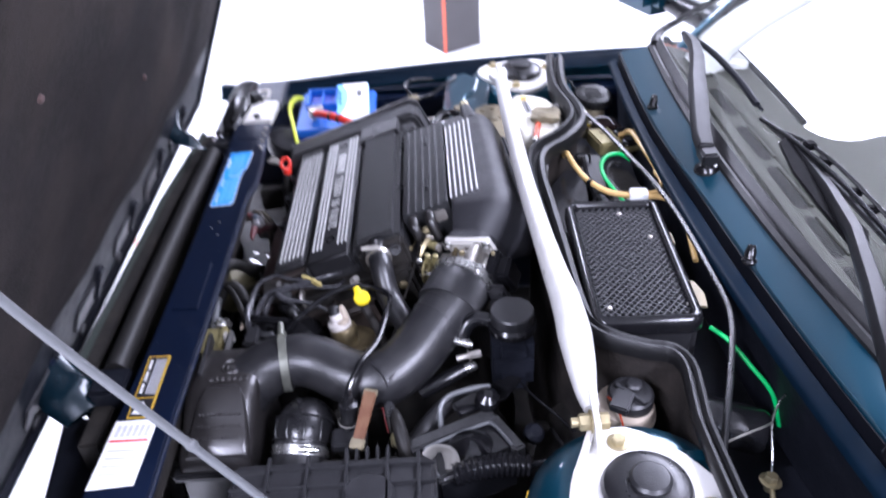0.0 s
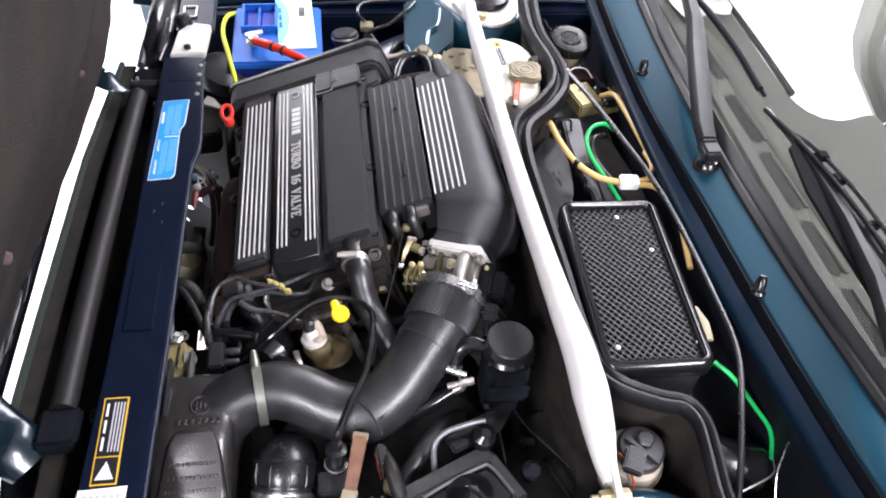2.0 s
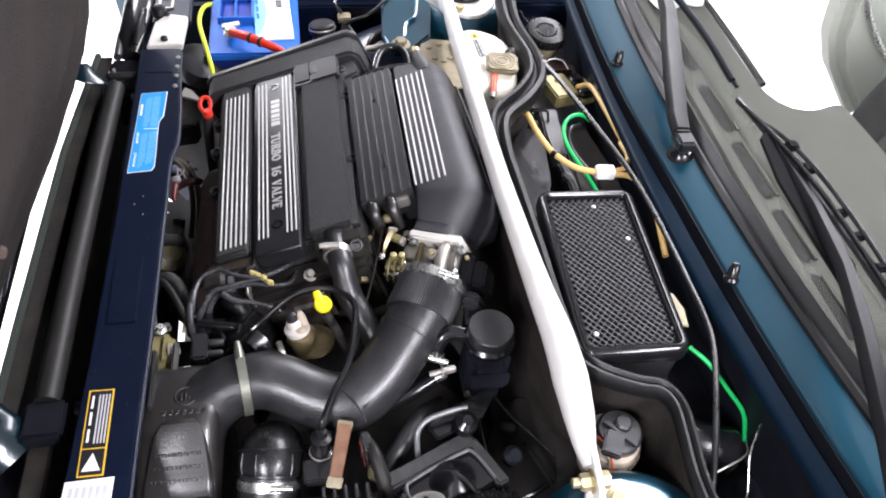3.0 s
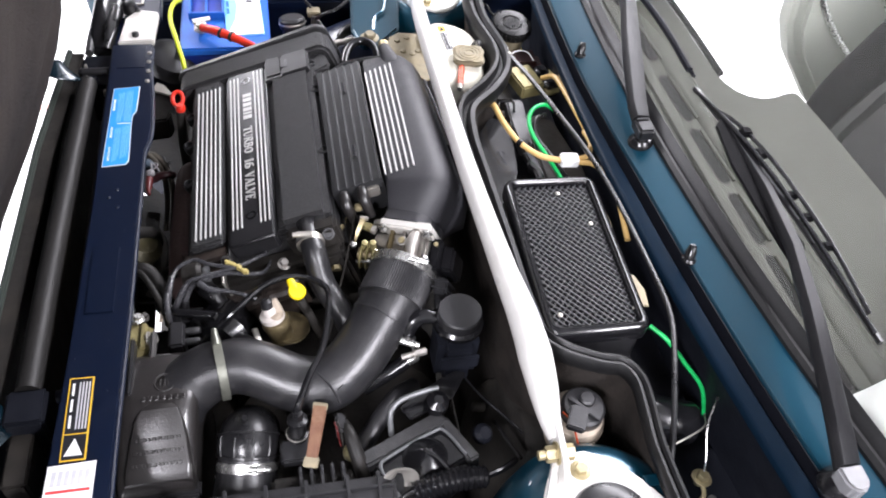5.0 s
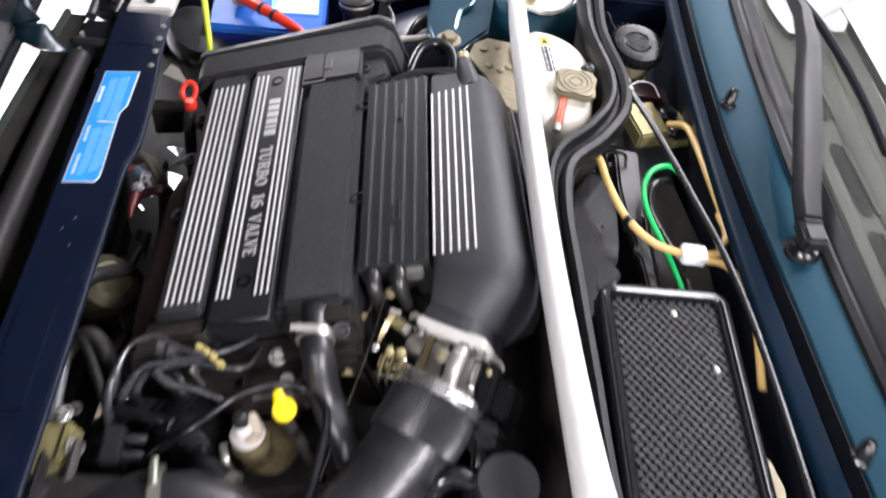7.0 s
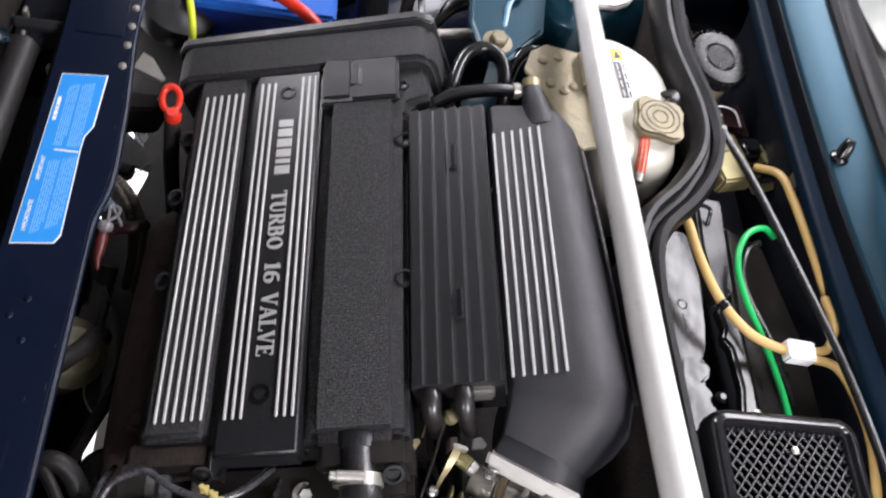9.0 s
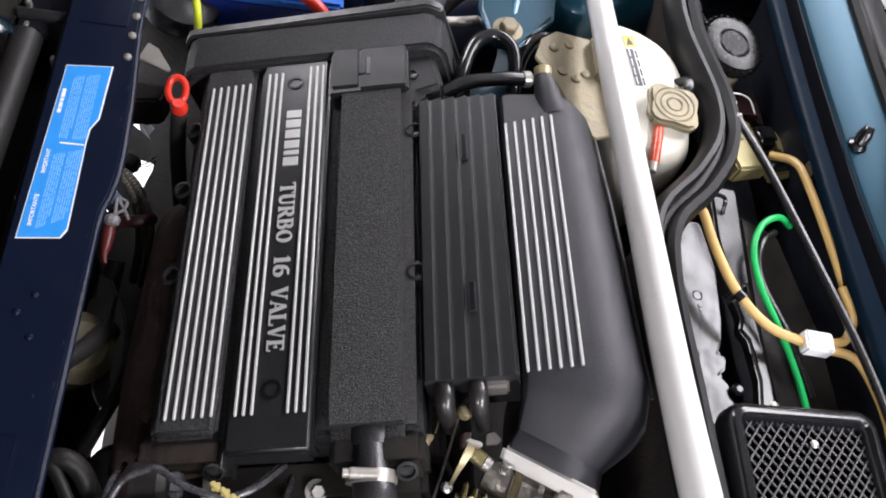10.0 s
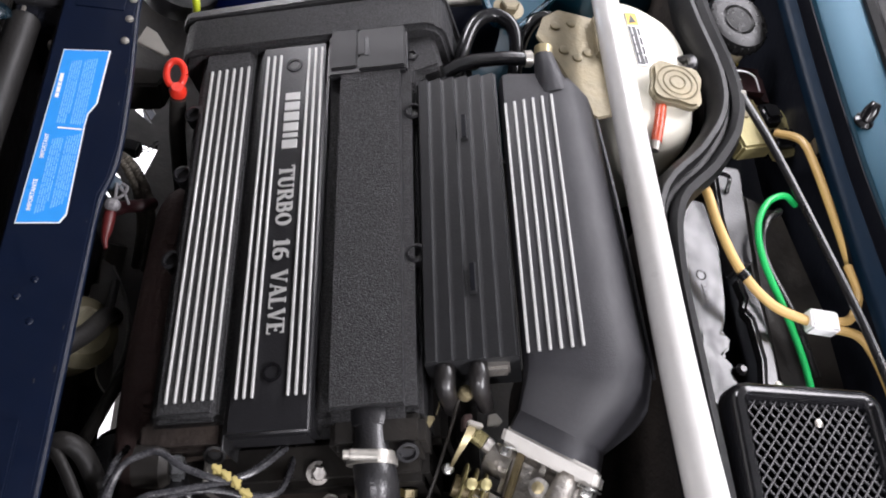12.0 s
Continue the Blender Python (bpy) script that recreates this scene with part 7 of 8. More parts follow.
part("arm_head", merge(box(0.3745, 0.4005, 0.972, 1.008, 0.990, 1.010, 0.004, 3), box(0.377, 0.398, 0.9965, 1.0000, 1.008, 1.0125, 0.001)), WIPER, wiper)
blade = part("blade", tube([(0.456, 1.385, 1.040), (0.474, 1.29, 1.044), (0.486, 1.18, 1.040), (0.490, 1.085, 1.032)], 0.0055, 8), DULL_BLACK, wiper)
part("rubber", tube([(0.461, 1.395, 1.034), (0.480, 1.29, 1.040), (0.492, 1.18, 1.033), (0.496, 1.075, 1.026)], 0.0035, 6), DULL_BLACK, blade)
wiper2 = thing("wiper", (0.415, 0.425, 0.975), "black wiper arm and blade resting on the glass", "wiper", "wipers")
part("spindle", merge(lathe([(0.024, 0), (0.022, 0.008), (0.015, 0.016)], (0.413, 0.428, 0.976), seg=22), lathe([(0.012, 0), (0.012, 0.014), (0.008, 0.018)], (0.413, 0.428, 0.988), seg=18)), GLOSSY, wiper2)
part("knuckle", prism([(0.3985, 0.437), (0.3990, 0.418), (0.4040, 0.409), (0.4125, 0.4055), (0.4215, 0.409), (0.4265, 0.418), (0.4270, 0.437)], 0.990, 1.0115, "z", 0.003, 2), KNUCKLE, wiper2, "knuckle cap greyed for the bright reflection on it")
WIPER_BLACK = material("matt_wiper_black", (0.004, 0.004, 0.0045), 0.6, 0.0, 0.3, 60, 0.05, 300, patch=12, ior=1.1)
ARM = material("satin_black_arm", (0.008, 0.008, 0.009), 0.40, 0.0, 0.3, 60, 0.06, 300, patch=12, ior=1.32)
part("arm", pressed_arm(((0.412, 0.436, 1.008, 0.0135), (0.4135, 0.462, 1.021, 0.0132), (0.416, 0.485, 1.030, 0.0126), (0.424, 0.540, 1.045, 0.0115), (0.440, 0.607, 1.053, 0.0104), (0.464, 0.701, 1.054, 0.0090), (0.480, 0.805, 1.048, 0.0076), (0.488, 0.90, 1.040, 0.0070), (0.489, 0.945, 1.036, 0.0050))), ARM, wiper2)
# black plate added for the dark side face of the arm
part("arm_side_plate", prism([(0.468, 0.941), (0.486, 0.960), (0.496, 0.939), (0.487, 0.814), (0.488, 0.746), (0.490, 0.712), (0.455, 0.635), (0.455, 0.652), (0.456, 0.692), (0.455, 0.770), (0.456, 0.859)], 1.038, 1.043, "z", 0.0012), WIPER_BLACK, wiper2, "black plate standing in for the arm's dark side face")
wb = part("blade", tube([(0.480, 1.04, 1.030), (0.487, 0.95, 1.044), (0.494, 0.83, 1.054), (0.502, 0.70, 1.050), (0.511, 0.575, 1.036)], 0.0036, 8), GLOSSY, wiper2)
part("back_rail", tube([(0.486, 0.985, 1.038), (0.501, 0.93, 1.047), (0.509, 0.83, 1.056), (0.516, 0.70, 1.052), (0.517, 0.60, 1.040)], 0.0030, 8), GLOSSY, wb)
part("rubber", tube([(0.486, 1.045, 1.026), (0.498, 0.83, 1.040), (0.517, 0.565, 1.030)], 0.0042, 6), RUBBER, wb)
for a_, b_ in ((0.93, 0.90), (0.885, 0.855), (0.80, 0.775), (0.76, 0.735), (0.71, 0.685)):
    xx = 0.494 + (0.95 - a_) * 0.05
    part("bridge", box(xx - 0.002, xx + 0.014, b_ + 0.008, a_ - 0.006, 1.044, 1.054, 0.002), WIPER_BLACK, wb)

# ---- near side of the bay ----
res = thing("air_resonator", (-0.31, 0.66, 0.74), "black moulded plastic intake resonator with embossed marks", "resonator")
SQ = [(1.0, 0.0), (1.0, 0.55), (0.985, 0.78), (0.94, 0.91), (0.86, 0.975), (0.74, 1.0), (0.5, 1.0), (0.26, 1.0), (0.14, 0.975), (0.06, 0.91), (0.015, 0.78), (0.0, 0.55), (0.0, 0.0)]
secs = []
for y, x0, x1, zt in ((0.766, -0.345, -0.280, 0.850), (0.760, -0.353, -0.270, 0.868), (0.748, -0.357, -0.264, 0.880), (0.72, -0.358, -0.262, 0.887), (0.690, -0.358, -0.263, 0.889), (0.672, -0.359, -0.266, 0.885), (0.656, -0.360, -0.268, 0.875),
                      (0.640, -0.361, -0.270, 0.861), (0.622, -0.362, -0.271, 0.848), (0.606, -0.363, -0.272, 0.840), (0.600, -0.362, -0.273, 0.832), (0.598, -0.360, -0.275, 0.820)):
    secs.append([(x0 + (x1 - x0) * u, y, 0.70 + (zt - 0.70) * (1 - (1 - w) * (0.30 if w else 1))) for u, w in SQ])
part("body", sweep(secs), RESON, res)
part("neck", tube([(-0.300, 0.690, 0.846), (-0.288, 0.708, 0.852), (-0.268, 0.720, 0.861), (-0.250, 0.726, 0.868), (-0.234, 0.728, 0.871)], [0.040, 0.0395, 0.038, 0.037, 0.0365], 28, 6), HOSE, res)
secs = []
for y, x0, x1, zb in ((0.676, -0.322, -0.290, 0.884), (0.668, -0.330, -0.284, 0.8865), (0.656, -0.338, -0.279, 0.8790), (0.640, -0.344, -0.276, 0.8650), (0.622, -0.349, -0.274, 0.8525), (0.608, -0.352, -0.273, 0.8450), (0.601, -0.352, -0.273, 0.8360)):
    secs.append([(x0 + (x1 - x0) * u, y, zb - 0.020 + 0.023 * w) for u, w in ((1.0, 0.0), (0.995, 0.6), (0.98, 0.85), (0.95, 0.97), (0.9, 1.0), (0.5, 1.0), (0.1, 1.0), (0.05, 0.97), (0.02, 0.85), (0.005, 0.6), (0.0, 0.0))])
part("raised_face", sweep(secs), RESON, res)
part("front_lip", box(-0.371, -0.268, 0.592, 0.612, 0.800, 0.812, 0.003), SATIN, res)
part("web", box(-0.3445, -0.3395, 0.690, 0.772, 0.872, 0.893, 0.002), SATIN, res)
rg = random.Random(5)
SL = Matrix.Rotation(math.atan2(0.021, 0.034), 4, "X")
for i, y in enumerate((0.640, 0.628, 0.616)):
    z = 0.8695 - (0.640 - y) * 0.70
    x = -0.336 - 0.003 * i
    while x < -0.284:
        l = rg.uniform(0.003, 0.008) if i else rg.choice((0.008, 0.004))
        part("embossed_mark", box(0, 0.62 * l, -0.0020, 0.0020, -0.001, 0.0008, 0.0004, 1, Matrix.Translation((x, y, z)) @ SL), RESON, res)
        x += 0.62 * l + 0.0016
for k in range(7):
    part("embossed_mark", box(-0.328 + k * 0.0075, -0.3230 + k * 0.0075, 0.680, 0.6865, 0.887, 0.8898, 0.0006, 1), RESON, res)
part("embossed_ring", lathe([(0.0105, 0), (0.0118, 0.0018), (0.0132, 0)], (-0.302, 0.704, 0.8885), (0, -0.02, 1), 26), RESON, res)
for k in range(3):
    part("embossed_mark", box(-0.308 + k * 0.0045, -0.3055 + k * 0.0045, 0.699, 0.709, 0.888, 0.8902, 0.0005, 1), RESON, res)

bracket = thing("front_bracket", (-0.34, 0.80, 0.80), "yellow-grey metal bracket behind the crossmember", "bracket")
part("plate", prism([(-0.370, 0.757), (-0.334, 0.760), (-0.327, 0.772), (-0.322, 0.802), (-0.336, 0.812), (-0.366, 0.810)], 0.858, 0.866, "z", 0.0012), OLIVE, bracket)
part("upturn", prism([(-0.338, 0.770), (-0.331, 0.771), (-0.330, 0.808), (-0.337, 0.810)], 0.860, 0.872, "z", 0.0012), OLIVE, bracket)
part("bolt", hexbolt((-0.338, 0.828, 0.858), (0.4, 0, 1), 0.0045, 0.006), GRIME, bracket)
part("bolt", hexbolt((-0.327, 0.785, 0.866), (1, 0, 0.3), 0.007, 0.008), GALV, bracket)
part("strap", box(-0.324, -0.317, 0.715, 0.792, 0.866, 0.880, 0.003), BRACKET_GREY, bracket)
part("nut", hexbolt((-0.343, 0.818, 0.868), (0.2, 0.1, 1), 0.0055, 0.006), STEEL, bracket)
solo("steel_rod", tube([(-0.364, 0.905, 0.850), (-0.357, 0.855, 0.860), (-0.351, 0.815, 0.866)], 0.0052, 12), RODGREY, "grey steel rod beside the crossmember", "rod")
# pale sliver added in place of the bright floor showing through here
solo("floor_sliver", prism([(-0.318, 0.859), (-0.314, 0.855), (-0.315, 0.826), (-0.320, 0.824)], 0.848, 0.850, "z", 0.0005), POTCREAM, "pale sliver standing in for floor glimpsed beside the distributor", "clip")
# dark box added to close a view of the floor past the block
part("gap_filler", box(-0.372, -0.300, 0.815, 0.893, 0.60, 0.745, 0.008, 3), GRIME, block)
solo("head_bolt", hexbolt((-0.151, 0.883, 0.880), (0.1, -0.3, 1), 0.0058, 0.007), CASTPALE, "pale bolt head at the end of the head", "bolt")
solo("head_bolt", hexbolt((-0.140, 0.862, 0.872), (0.2, -0.3, 1), 0.0045, 0.006), GALV, "grey bolt head below the cover", "bolt")
solo("spring_clip", tube([(-0.197, 0.806, 0.840), (-0.194, 0.795, 0.838), (-0.191, 0.788, 0.832), (-0.187, 0.785, 0.826)], 0.0042, 8, 5, flat=0.5), GALV, "bright spring clip beside the valve", "clip")
solo("lead_terminal", tube([(-0.282, 0.900, 0.872), (-0.278, 0.885, 0.872)], 0.0022, 8), GALV, "bright wire terminal behind the leads", "terminal")

# distributor and plug leads
dist = thing("distributor", (-0.25, 0.82, 0.72), "black ignition distributor with moulded lead towers", "distributor")
part("body", lathe([(0.040, 0), (0.046, 0.03), (0.046, 0.055), (0.030, 0.068)], (-0.232, 0.855, 0.795), (-0.25, -0.75, 0.35), 26), GLOSSY, dist)
part("barrel", tube([(-0.297, 0.828, 0.866), (-0.292, 0.825, 0.866), (-0.254, 0.817, 0.866), (-0.251, 0.816, 0.866), (-0.244, 0.813, 0.866)], [0.0050, 0.0056, 0.0056, 0.0050, 0.0062], 16), GLOSSY, dist)
part("plug_block", box(-0.304, -0.284, 0.772, 0.812, 0.832, 0.866, 0.003), SATIN, dist)
part("cap_block", box(-0.300, -0.236, 0.832, 0.856, 0.800, 0.840, 0.006, 3), SATIN, dist)
for yy in (0.784, 0.801):
    part("prong", lathe([(0.0050, 0), (0.0050, 0.018), (0.0036, 0.020)], (-0.285, yy, 0.855), (1, -0.05, 0.1), 14), COIL, dist)
for q in [(-0.307, 0.845, 0.858), (-0.298, 0.842, 0.858), (-0.286, 0.850, 0.858)]:
    part("lead_tower", tube([q, (q[0] - 0.002, q[1] - 0.004, q[2] - 0.014), (q[0] - 0.002, q[1] - 0.008, q[2] - 0.030)], [0.0052, 0.0068, 0.0074], 14), SATIN, dist)
LEADS = ([(-0.309, 0.843, 0.850), (-0.304, 0.866, 0.872), (-0.294, 0.885, 0.884), (-0.279, 0.893, 0.888), (-0.268, 0.894, 0.890), (-0.248, 0.882, 0.892), (-0.220, 0.874, 0.893), (-0.198, 0.882, 0.892), (-0.176, 0.907, 0.880)],
         [(-0.302, 0.836, 0.850), (-0.289, 0.851, 0.872), (-0.277, 0.862, 0.884), (-0.257, 0.866, 0.888), (-0.235, 0.870, 0.890), (-0.211, 0.875, 0.892), (-0.195, 0.883, 0.892), (-0.176, 0.901, 0.884)],
         [(-0.289, 0.848, 0.852), (-0.277, 0.861, 0.872), (-0.264, 0.862, 0.882), (-0.242, 0.867, 0.886), (-0.221, 0.867, 0.888), (-0.199, 0.863, 0.888), (-0.178, 0.869, 0.884), (-0.167, 0.906, 0.870)],
         [(-0.265, 0.858, 0.884), (-0.250, 0.848, 0.880), (-0.229, 0.845, 0.878), (-0.206, 0.839, 0.874), (-0.192, 0.834, 0.868)],
         [(-0.30, 0.80, 0.84), (-0.308, 0.84, 0.865), (-0.306, 0.885, 0.862), (-0.30, 0.91, 0.84)])
for pts in LEADS:
    solo("plug_lead", tube(pts, [0.0046, 0.0042] + [0.0027] * (len(pts) - 2), 10), LEAD, "grey-black ignition lead looping to the engine", "ignition lead", "plug leads")
sep = thing("lead_separator", (-0.19, 0.885, 0.89), "pale yellow plastic lead separator", "cable clip")
for k, (sx, sy, turn) in enumerate(((-0.2255, 0.8810, 50), (-0.2185, 0.8765, 42), (-0.2110, 0.8715, 30), (-0.2035, 0.8640, 62))):
    SMX = Matrix.Translation((sx, sy, 0.8955)) @ Matrix.Rotation(radians(turn), 4, "Z")
    part("segment", merge(box(-0.0022, 0.0022, -0.0050, 0.0050, -0.006, 0.0018, 0.0010, 2, SMX), box(-0.0040, 0.0040, -0.0016, 0.0016, -0.005, 0.0006, 0.0008, 2, SMX)), PALE_YELLOW, sep)

# idle valve with ceramic top and yellow filler tab
valve = thing("air_valve", (-0.16, 0.80, 0.80), "brass coloured valve body with a white ceramic top", "valve")
part("flange", lathe([(0.028, 0), (0.0295, 0.003), (0.028, 0.006)], (-0.152, 0.806, 0.832), (0, 0.1, 1), 26), BRONZE, valve)
part("body", lathe([(0.016, 0), (0.017, 0.02), (0.020, 0.03), (0.018, 0.036)], (-0.160, 0.796, 0.828), (-0.25, 0.2, 1), 24), BRONZE, valve)
part("ceramic", lathe([(0.0155, 0), (0.0165, 0.004), (0.0165, 0.011), (0.0105, 0.013), (0.0100, 0.022), (0.008, 0.025), (0, 0.025)], (-0.170, 0.805, 0.858), (-0.25, 0.2, 1), 24), PORCELAIN, valve, "white ceramic insulator")
part("crust", merge(tube([(-0.163, 0.806, 0.872), (-0.166, 0.812, 0.884), (-0.168, 0.816, 0.890)], [0.0075, 0.0058, 0.0030], 7), tube([(-0.172, 0.800, 0.871), (-0.165, 0.797, 0.874), (-0.160, 0.803, 0.873)], [0.004, 0.0052, 0.004], 7)), POTCREAM, valve, "crusted cream sealant")
part("terminal", lathe([(0.008, 0), (0.008, 0.010), (0.005, 0.014)], (-0.176, 0.809, 0.879), (-0.25, 0.5, 1), 16), SATIN, valve)
tab = thing("yellow_tab", (-0.137, 0.82, 0.86), "yellow plastic dipstick tab of the gearbox", "dipstick")
part("disc", lathe([(0.0105, -0.004), (0.0118, 0), (0.0105, 0.004)], (-0.137, 0.815, 0.902), (0.1, -0.3, 0.95), 24), YELLOW, tab)
part("grip", tube([(-0.139, 0.818, 0.903), (-0.143, 0.825, 0.907), (-0.145, 0.831, 0.909)], [0.008, 0.0058, 0.0045], 12, 5, flat=0.6), YELLOW, tab)
part("stem", tube([(-0.135, 0.810, 0.892), (-0.120, 0.800, 0.86), (-0.10, 0.79, 0.80)], 0.006, 10), GRIME, tab)
solo("vacuum_pipe", tube([(-0.285, 0.775, 0.83), (-0.250, 0.785, 0.868), (-0.215, 0.800, 0.895), (-0.180, 0.826, 0.905), (-0.150, 0.838, 0.905), (-0.120, 0.838, 0.900), (-0.098, 0.815, 0.902), (-0.100, 0.770, 0.912), (-0.112, 0.72, 0.905), (-0.132, 0.680, 0.905), (-0.146, 0.652, 0.892), (-0.149, 0.646, 0.880)], 0.0042, 10), GLOSSY, "thin glossy black vacuum pipe over the intake hose", "hose", "thin pipes")
solo("small_clamp", lathe([(0.012, 0), (0.0135, 0.001), (0.0135, 0.009), (0.012, 0.010)], (-0.188, 0.768, 0.838), (1, -0.6, 0.2), 20), GALV, "small steel clamp on a coolant stub", "hose clamp")
solo("coolant_stub", tube([(-0.175, 0.755, 0.835), (-0.195, 0.772, 0.840), (-0.215, 0.79, 0.835), (-0.22, 0.81, 0.80)], 0.012, 14), HOSE, "short black coolant stub hose", "hose", "coolant hoses")

# power steering pot
ps = thing("steering_reservoir", (0.066, 0.735, 0.80), "black power steering reservoir with a flat round cap", "reservoir")
part("cap", lathe([(0.029, 0), (0.029, 0.014), (0.0275, 0.016), (0.0, 0.016)], (0.066, 0.742, 0.911), seg=34), SATIN, ps)
part("neck", lathe([(0.031, 0), (0.033, 0.004), (0.033, 0.010), (0.029, 0.014)], (0.066, 0.742, 0.896), seg=34), GLOSSY, ps)
part("pot", box(0.038, 0.094, 0.712, 0.772, 0.80, 0.893, 0.012, 4), BAY_BLACK, ps)
part("spout", tube([(0.045, 0.748, 0.903), (0.023, 0.754, 0.905), (0.009, 0.752, 0.900), (0.001, 0.746, 0.890), (-0.003, 0.738, 0.878)], [0.009, 0.0105, 0.0110, 0.0105, 0.0100], 14), GLOSSY, ps)
part("bracket", box(0.040, 0.092, 0.706, 0.712, 0.845, 0.870, 0.002), BAY_BLACK, ps)
solo("steel_pipe", tube([(-0.062, 0.712, 0.815), (-0.03, 0.722, 0.825), (0.0, 0.735, 0.832)], [0.012, 0.011, 0.010], 14), GLOSSY, "glossy black pipe stub with a bright end", "pipe", "thin pipes")
solo("pipe_end", lathe([(0.007, 0), (0.007, 0.014), (0.005, 0.018)], (0.0, 0.735, 0.832), (1, 0.3, 0.1), 12), STEEL, "bright steel pipe end", "pipe")
clip = thing("hose_clip", (-0.003, 0.737, 0.86), "bright steel clamp on the reservoir hose", "hose clamp")
clamp_band((-0.0025, 0.739, 0.880), (0.25, 0.55, 0.8), 0.0108, 0.009, STEEL, clip, "band")
part("ear", tube([(-0.012, 0.742, 0.884), (-0.019, 0.738, 0.880), (-0.016, 0.730, 0.872)], 0.0024, 8), STEEL, clip)
solo("pipe_union", merge(hexbolt((0.006, 0.722, 0.868), (1, 0.1, 0.15), 0.0055, 0.016), lathe([(0.004, 0), (0.004, 0.03)], (-0.010, 0.720, 0.866), (1, 0.1, 0.15), 10)), CAST, "grey metal pipe union below the reservoir", "pipe union")

# air flow meter, filter box and its pipe
af = thing("air_filter_box", (-0.16, 0.48, 0.64), "ribbed black plastic air filter box with spring clip", "air filter")
part("lid", box(-0.278, -0.042, 0.39, 0.562, 0.815, 0.868, 0.006, 3), SATIN, af)
part("lower_box", box(-0.280, -0.045, 0.393, 0.558, 0.62, 0.812, 0.006, 3), SATIN, af)
for xx in (-0.235, -0.190, -0.145, -0.098, -0.062):
    part("rib", box(xx - 0.0022, xx + 0.0022, 0.391, 0.5635, 0.867, 0.874, 0.001), SATIN, af)
for yy in (0.43, 0.475, 0.520, 0.546):
    part("rib", box(-0.277, -0.043, yy - 0.002, yy + 0.002, 0.867, 0.8735, 0.001), SATIN, af)
part("lid_boss", lathe([(0.028, 0), (0.030, 0.003), (0.027, 0.0065), (0.0, 0.0065)], (-0.118, 0.505, 0.8675), seg=28), SATIN, af)
part("spring_clip", tube([(-0.052, 0.553, 0.872), (-0.042, 0.557, 0.880), (-0.028, 0.556, 0.876), (-0.023, 0.551, 0.856), (-0.028, 0.545, 0.826)], 0.009, 10, 6, flat=0.22, up=(0, 1, 0.2)), GALV, af, "bright spring clip")
meter = thing("air_pipe", (-0.21, 0.62, 0.72), "ribbed black rubber air pipe with a bright clamp", "air pipe")
MA = Vector((0.10, 0.78, 0.55)).normalized()
mc = Vector((-0.213, 0.624, 0.815))
part("cuff", tube([mc - MA * 0.085, mc - MA * 0.05, mc - MA * 0.012, mc + MA * 0.010], [0.044, 0.042, 0.036, 0.0345], 30, 5), HOSE, meter)
part("bellows", tube([mc + MA * 0.004, mc + MA * 0.014, mc + MA * 0.024, mc + Vector((0.005, 0.034, 0.008)), mc + Vector((0.009, 0.050, -0.016)), mc + Vector((0.012, 0.058, -0.050))], [0.0345, 0.0365, 0.0368, 0.0355, 0.032, 0.026], 30, 6), RUBBER, meter)
for d in (0.010, 0.036):
    part("ridge", lathe([(0.0345, -0.0018), (0.0386, -0.0008), (0.0386, 0.0008), (0.0345, 0.0018)], mc + MA * d - Vector((0, 0, 0.12 * d)), MA + Vector((0, 0.25, -0.1)) * (d > 0.02), 34), RUBBER, meter)
for k in range(4):
    a_ = radians(40 + 34 * k)
    sd_ = MA.cross(Vector((0, 0, 1))).normalized()
    up_ = sd_.cross(MA)
    r_ = sd_ * math.cos(a_) + up_ * math.sin(a_)
    part("rib", tube([mc + MA * 0.008 + r_ * 0.0358, mc + MA * 0.020 + r_ * 0.0378, mc + MA * 0.034 + r_ * 0.0368], 0.0014, 6), RUBBER, meter)
clamp_band(mc - MA * 0.003, MA, 0.0352, 0.012, STEEL, meter)
part("nub", lathe([(0.004, 0), (0.004, 0.006), (0.003, 0.008)], mc + MA * 0.034 + Vector((-0.002, 0.004, 0.030)), (0, -0.2, 1), 12), RUBBER, meter)
solo("feed_pipe", tube([(-0.225, 0.56, 0.775), (-0.235, 0.50, 0.72), (-0.24, 0.44, 0.68)], 0.044, 24), HOSE, "black rubber pipe below the air pipe", "hose")

coilp = thing("ignition_module", (-0.13, 0.62, 0.80), "finned dark ignition module with a worn brown tab", "ignition module")
TM = Matrix.Translation((-0.128, 0.628, 0.868)) @ Matrix.Rotation(radians(-15), 4, "Z") @ Matrix.Rotation(radians(24), 4, "X")
part("tab", prism([(-0.0070, -0.036), (0.0070, -0.036), (0.0090, 0.030), (-0.0080, 0.030)], -0.0025, 0.0025, "z", 0.0012, 2, TM), COPPER, coilp, "worn brown metal tab")
part("tab_edge", prism([(-0.0085, 0.024), (0.0095, 0.024), (0.0095, 0.033), (-0.0085, 0.033)], -0.0035, 0.0020, "z", 0.0010, 2, TM), ZINC, coilp)
part("tab_end", prism([(-0.0095, -0.044), (0.0085, -0.044), (0.0090, -0.031), (-0.0085, -0.031)], -0.0035, 0.0030, "z", 0.0012, 2, TM), ZINC, coilp)
part("base", box(-0.185, -0.085, 0.556, 0.588, 0.800, 0.838, 0.004), GRIME, coilp)
for k in range(5):
    part("fin", box(-0.152 + k * 0.0125, -0.148 + k * 0.0125, 0.552, 0.592, 0.832, 0.852, 0.001), SATIN, coilp)
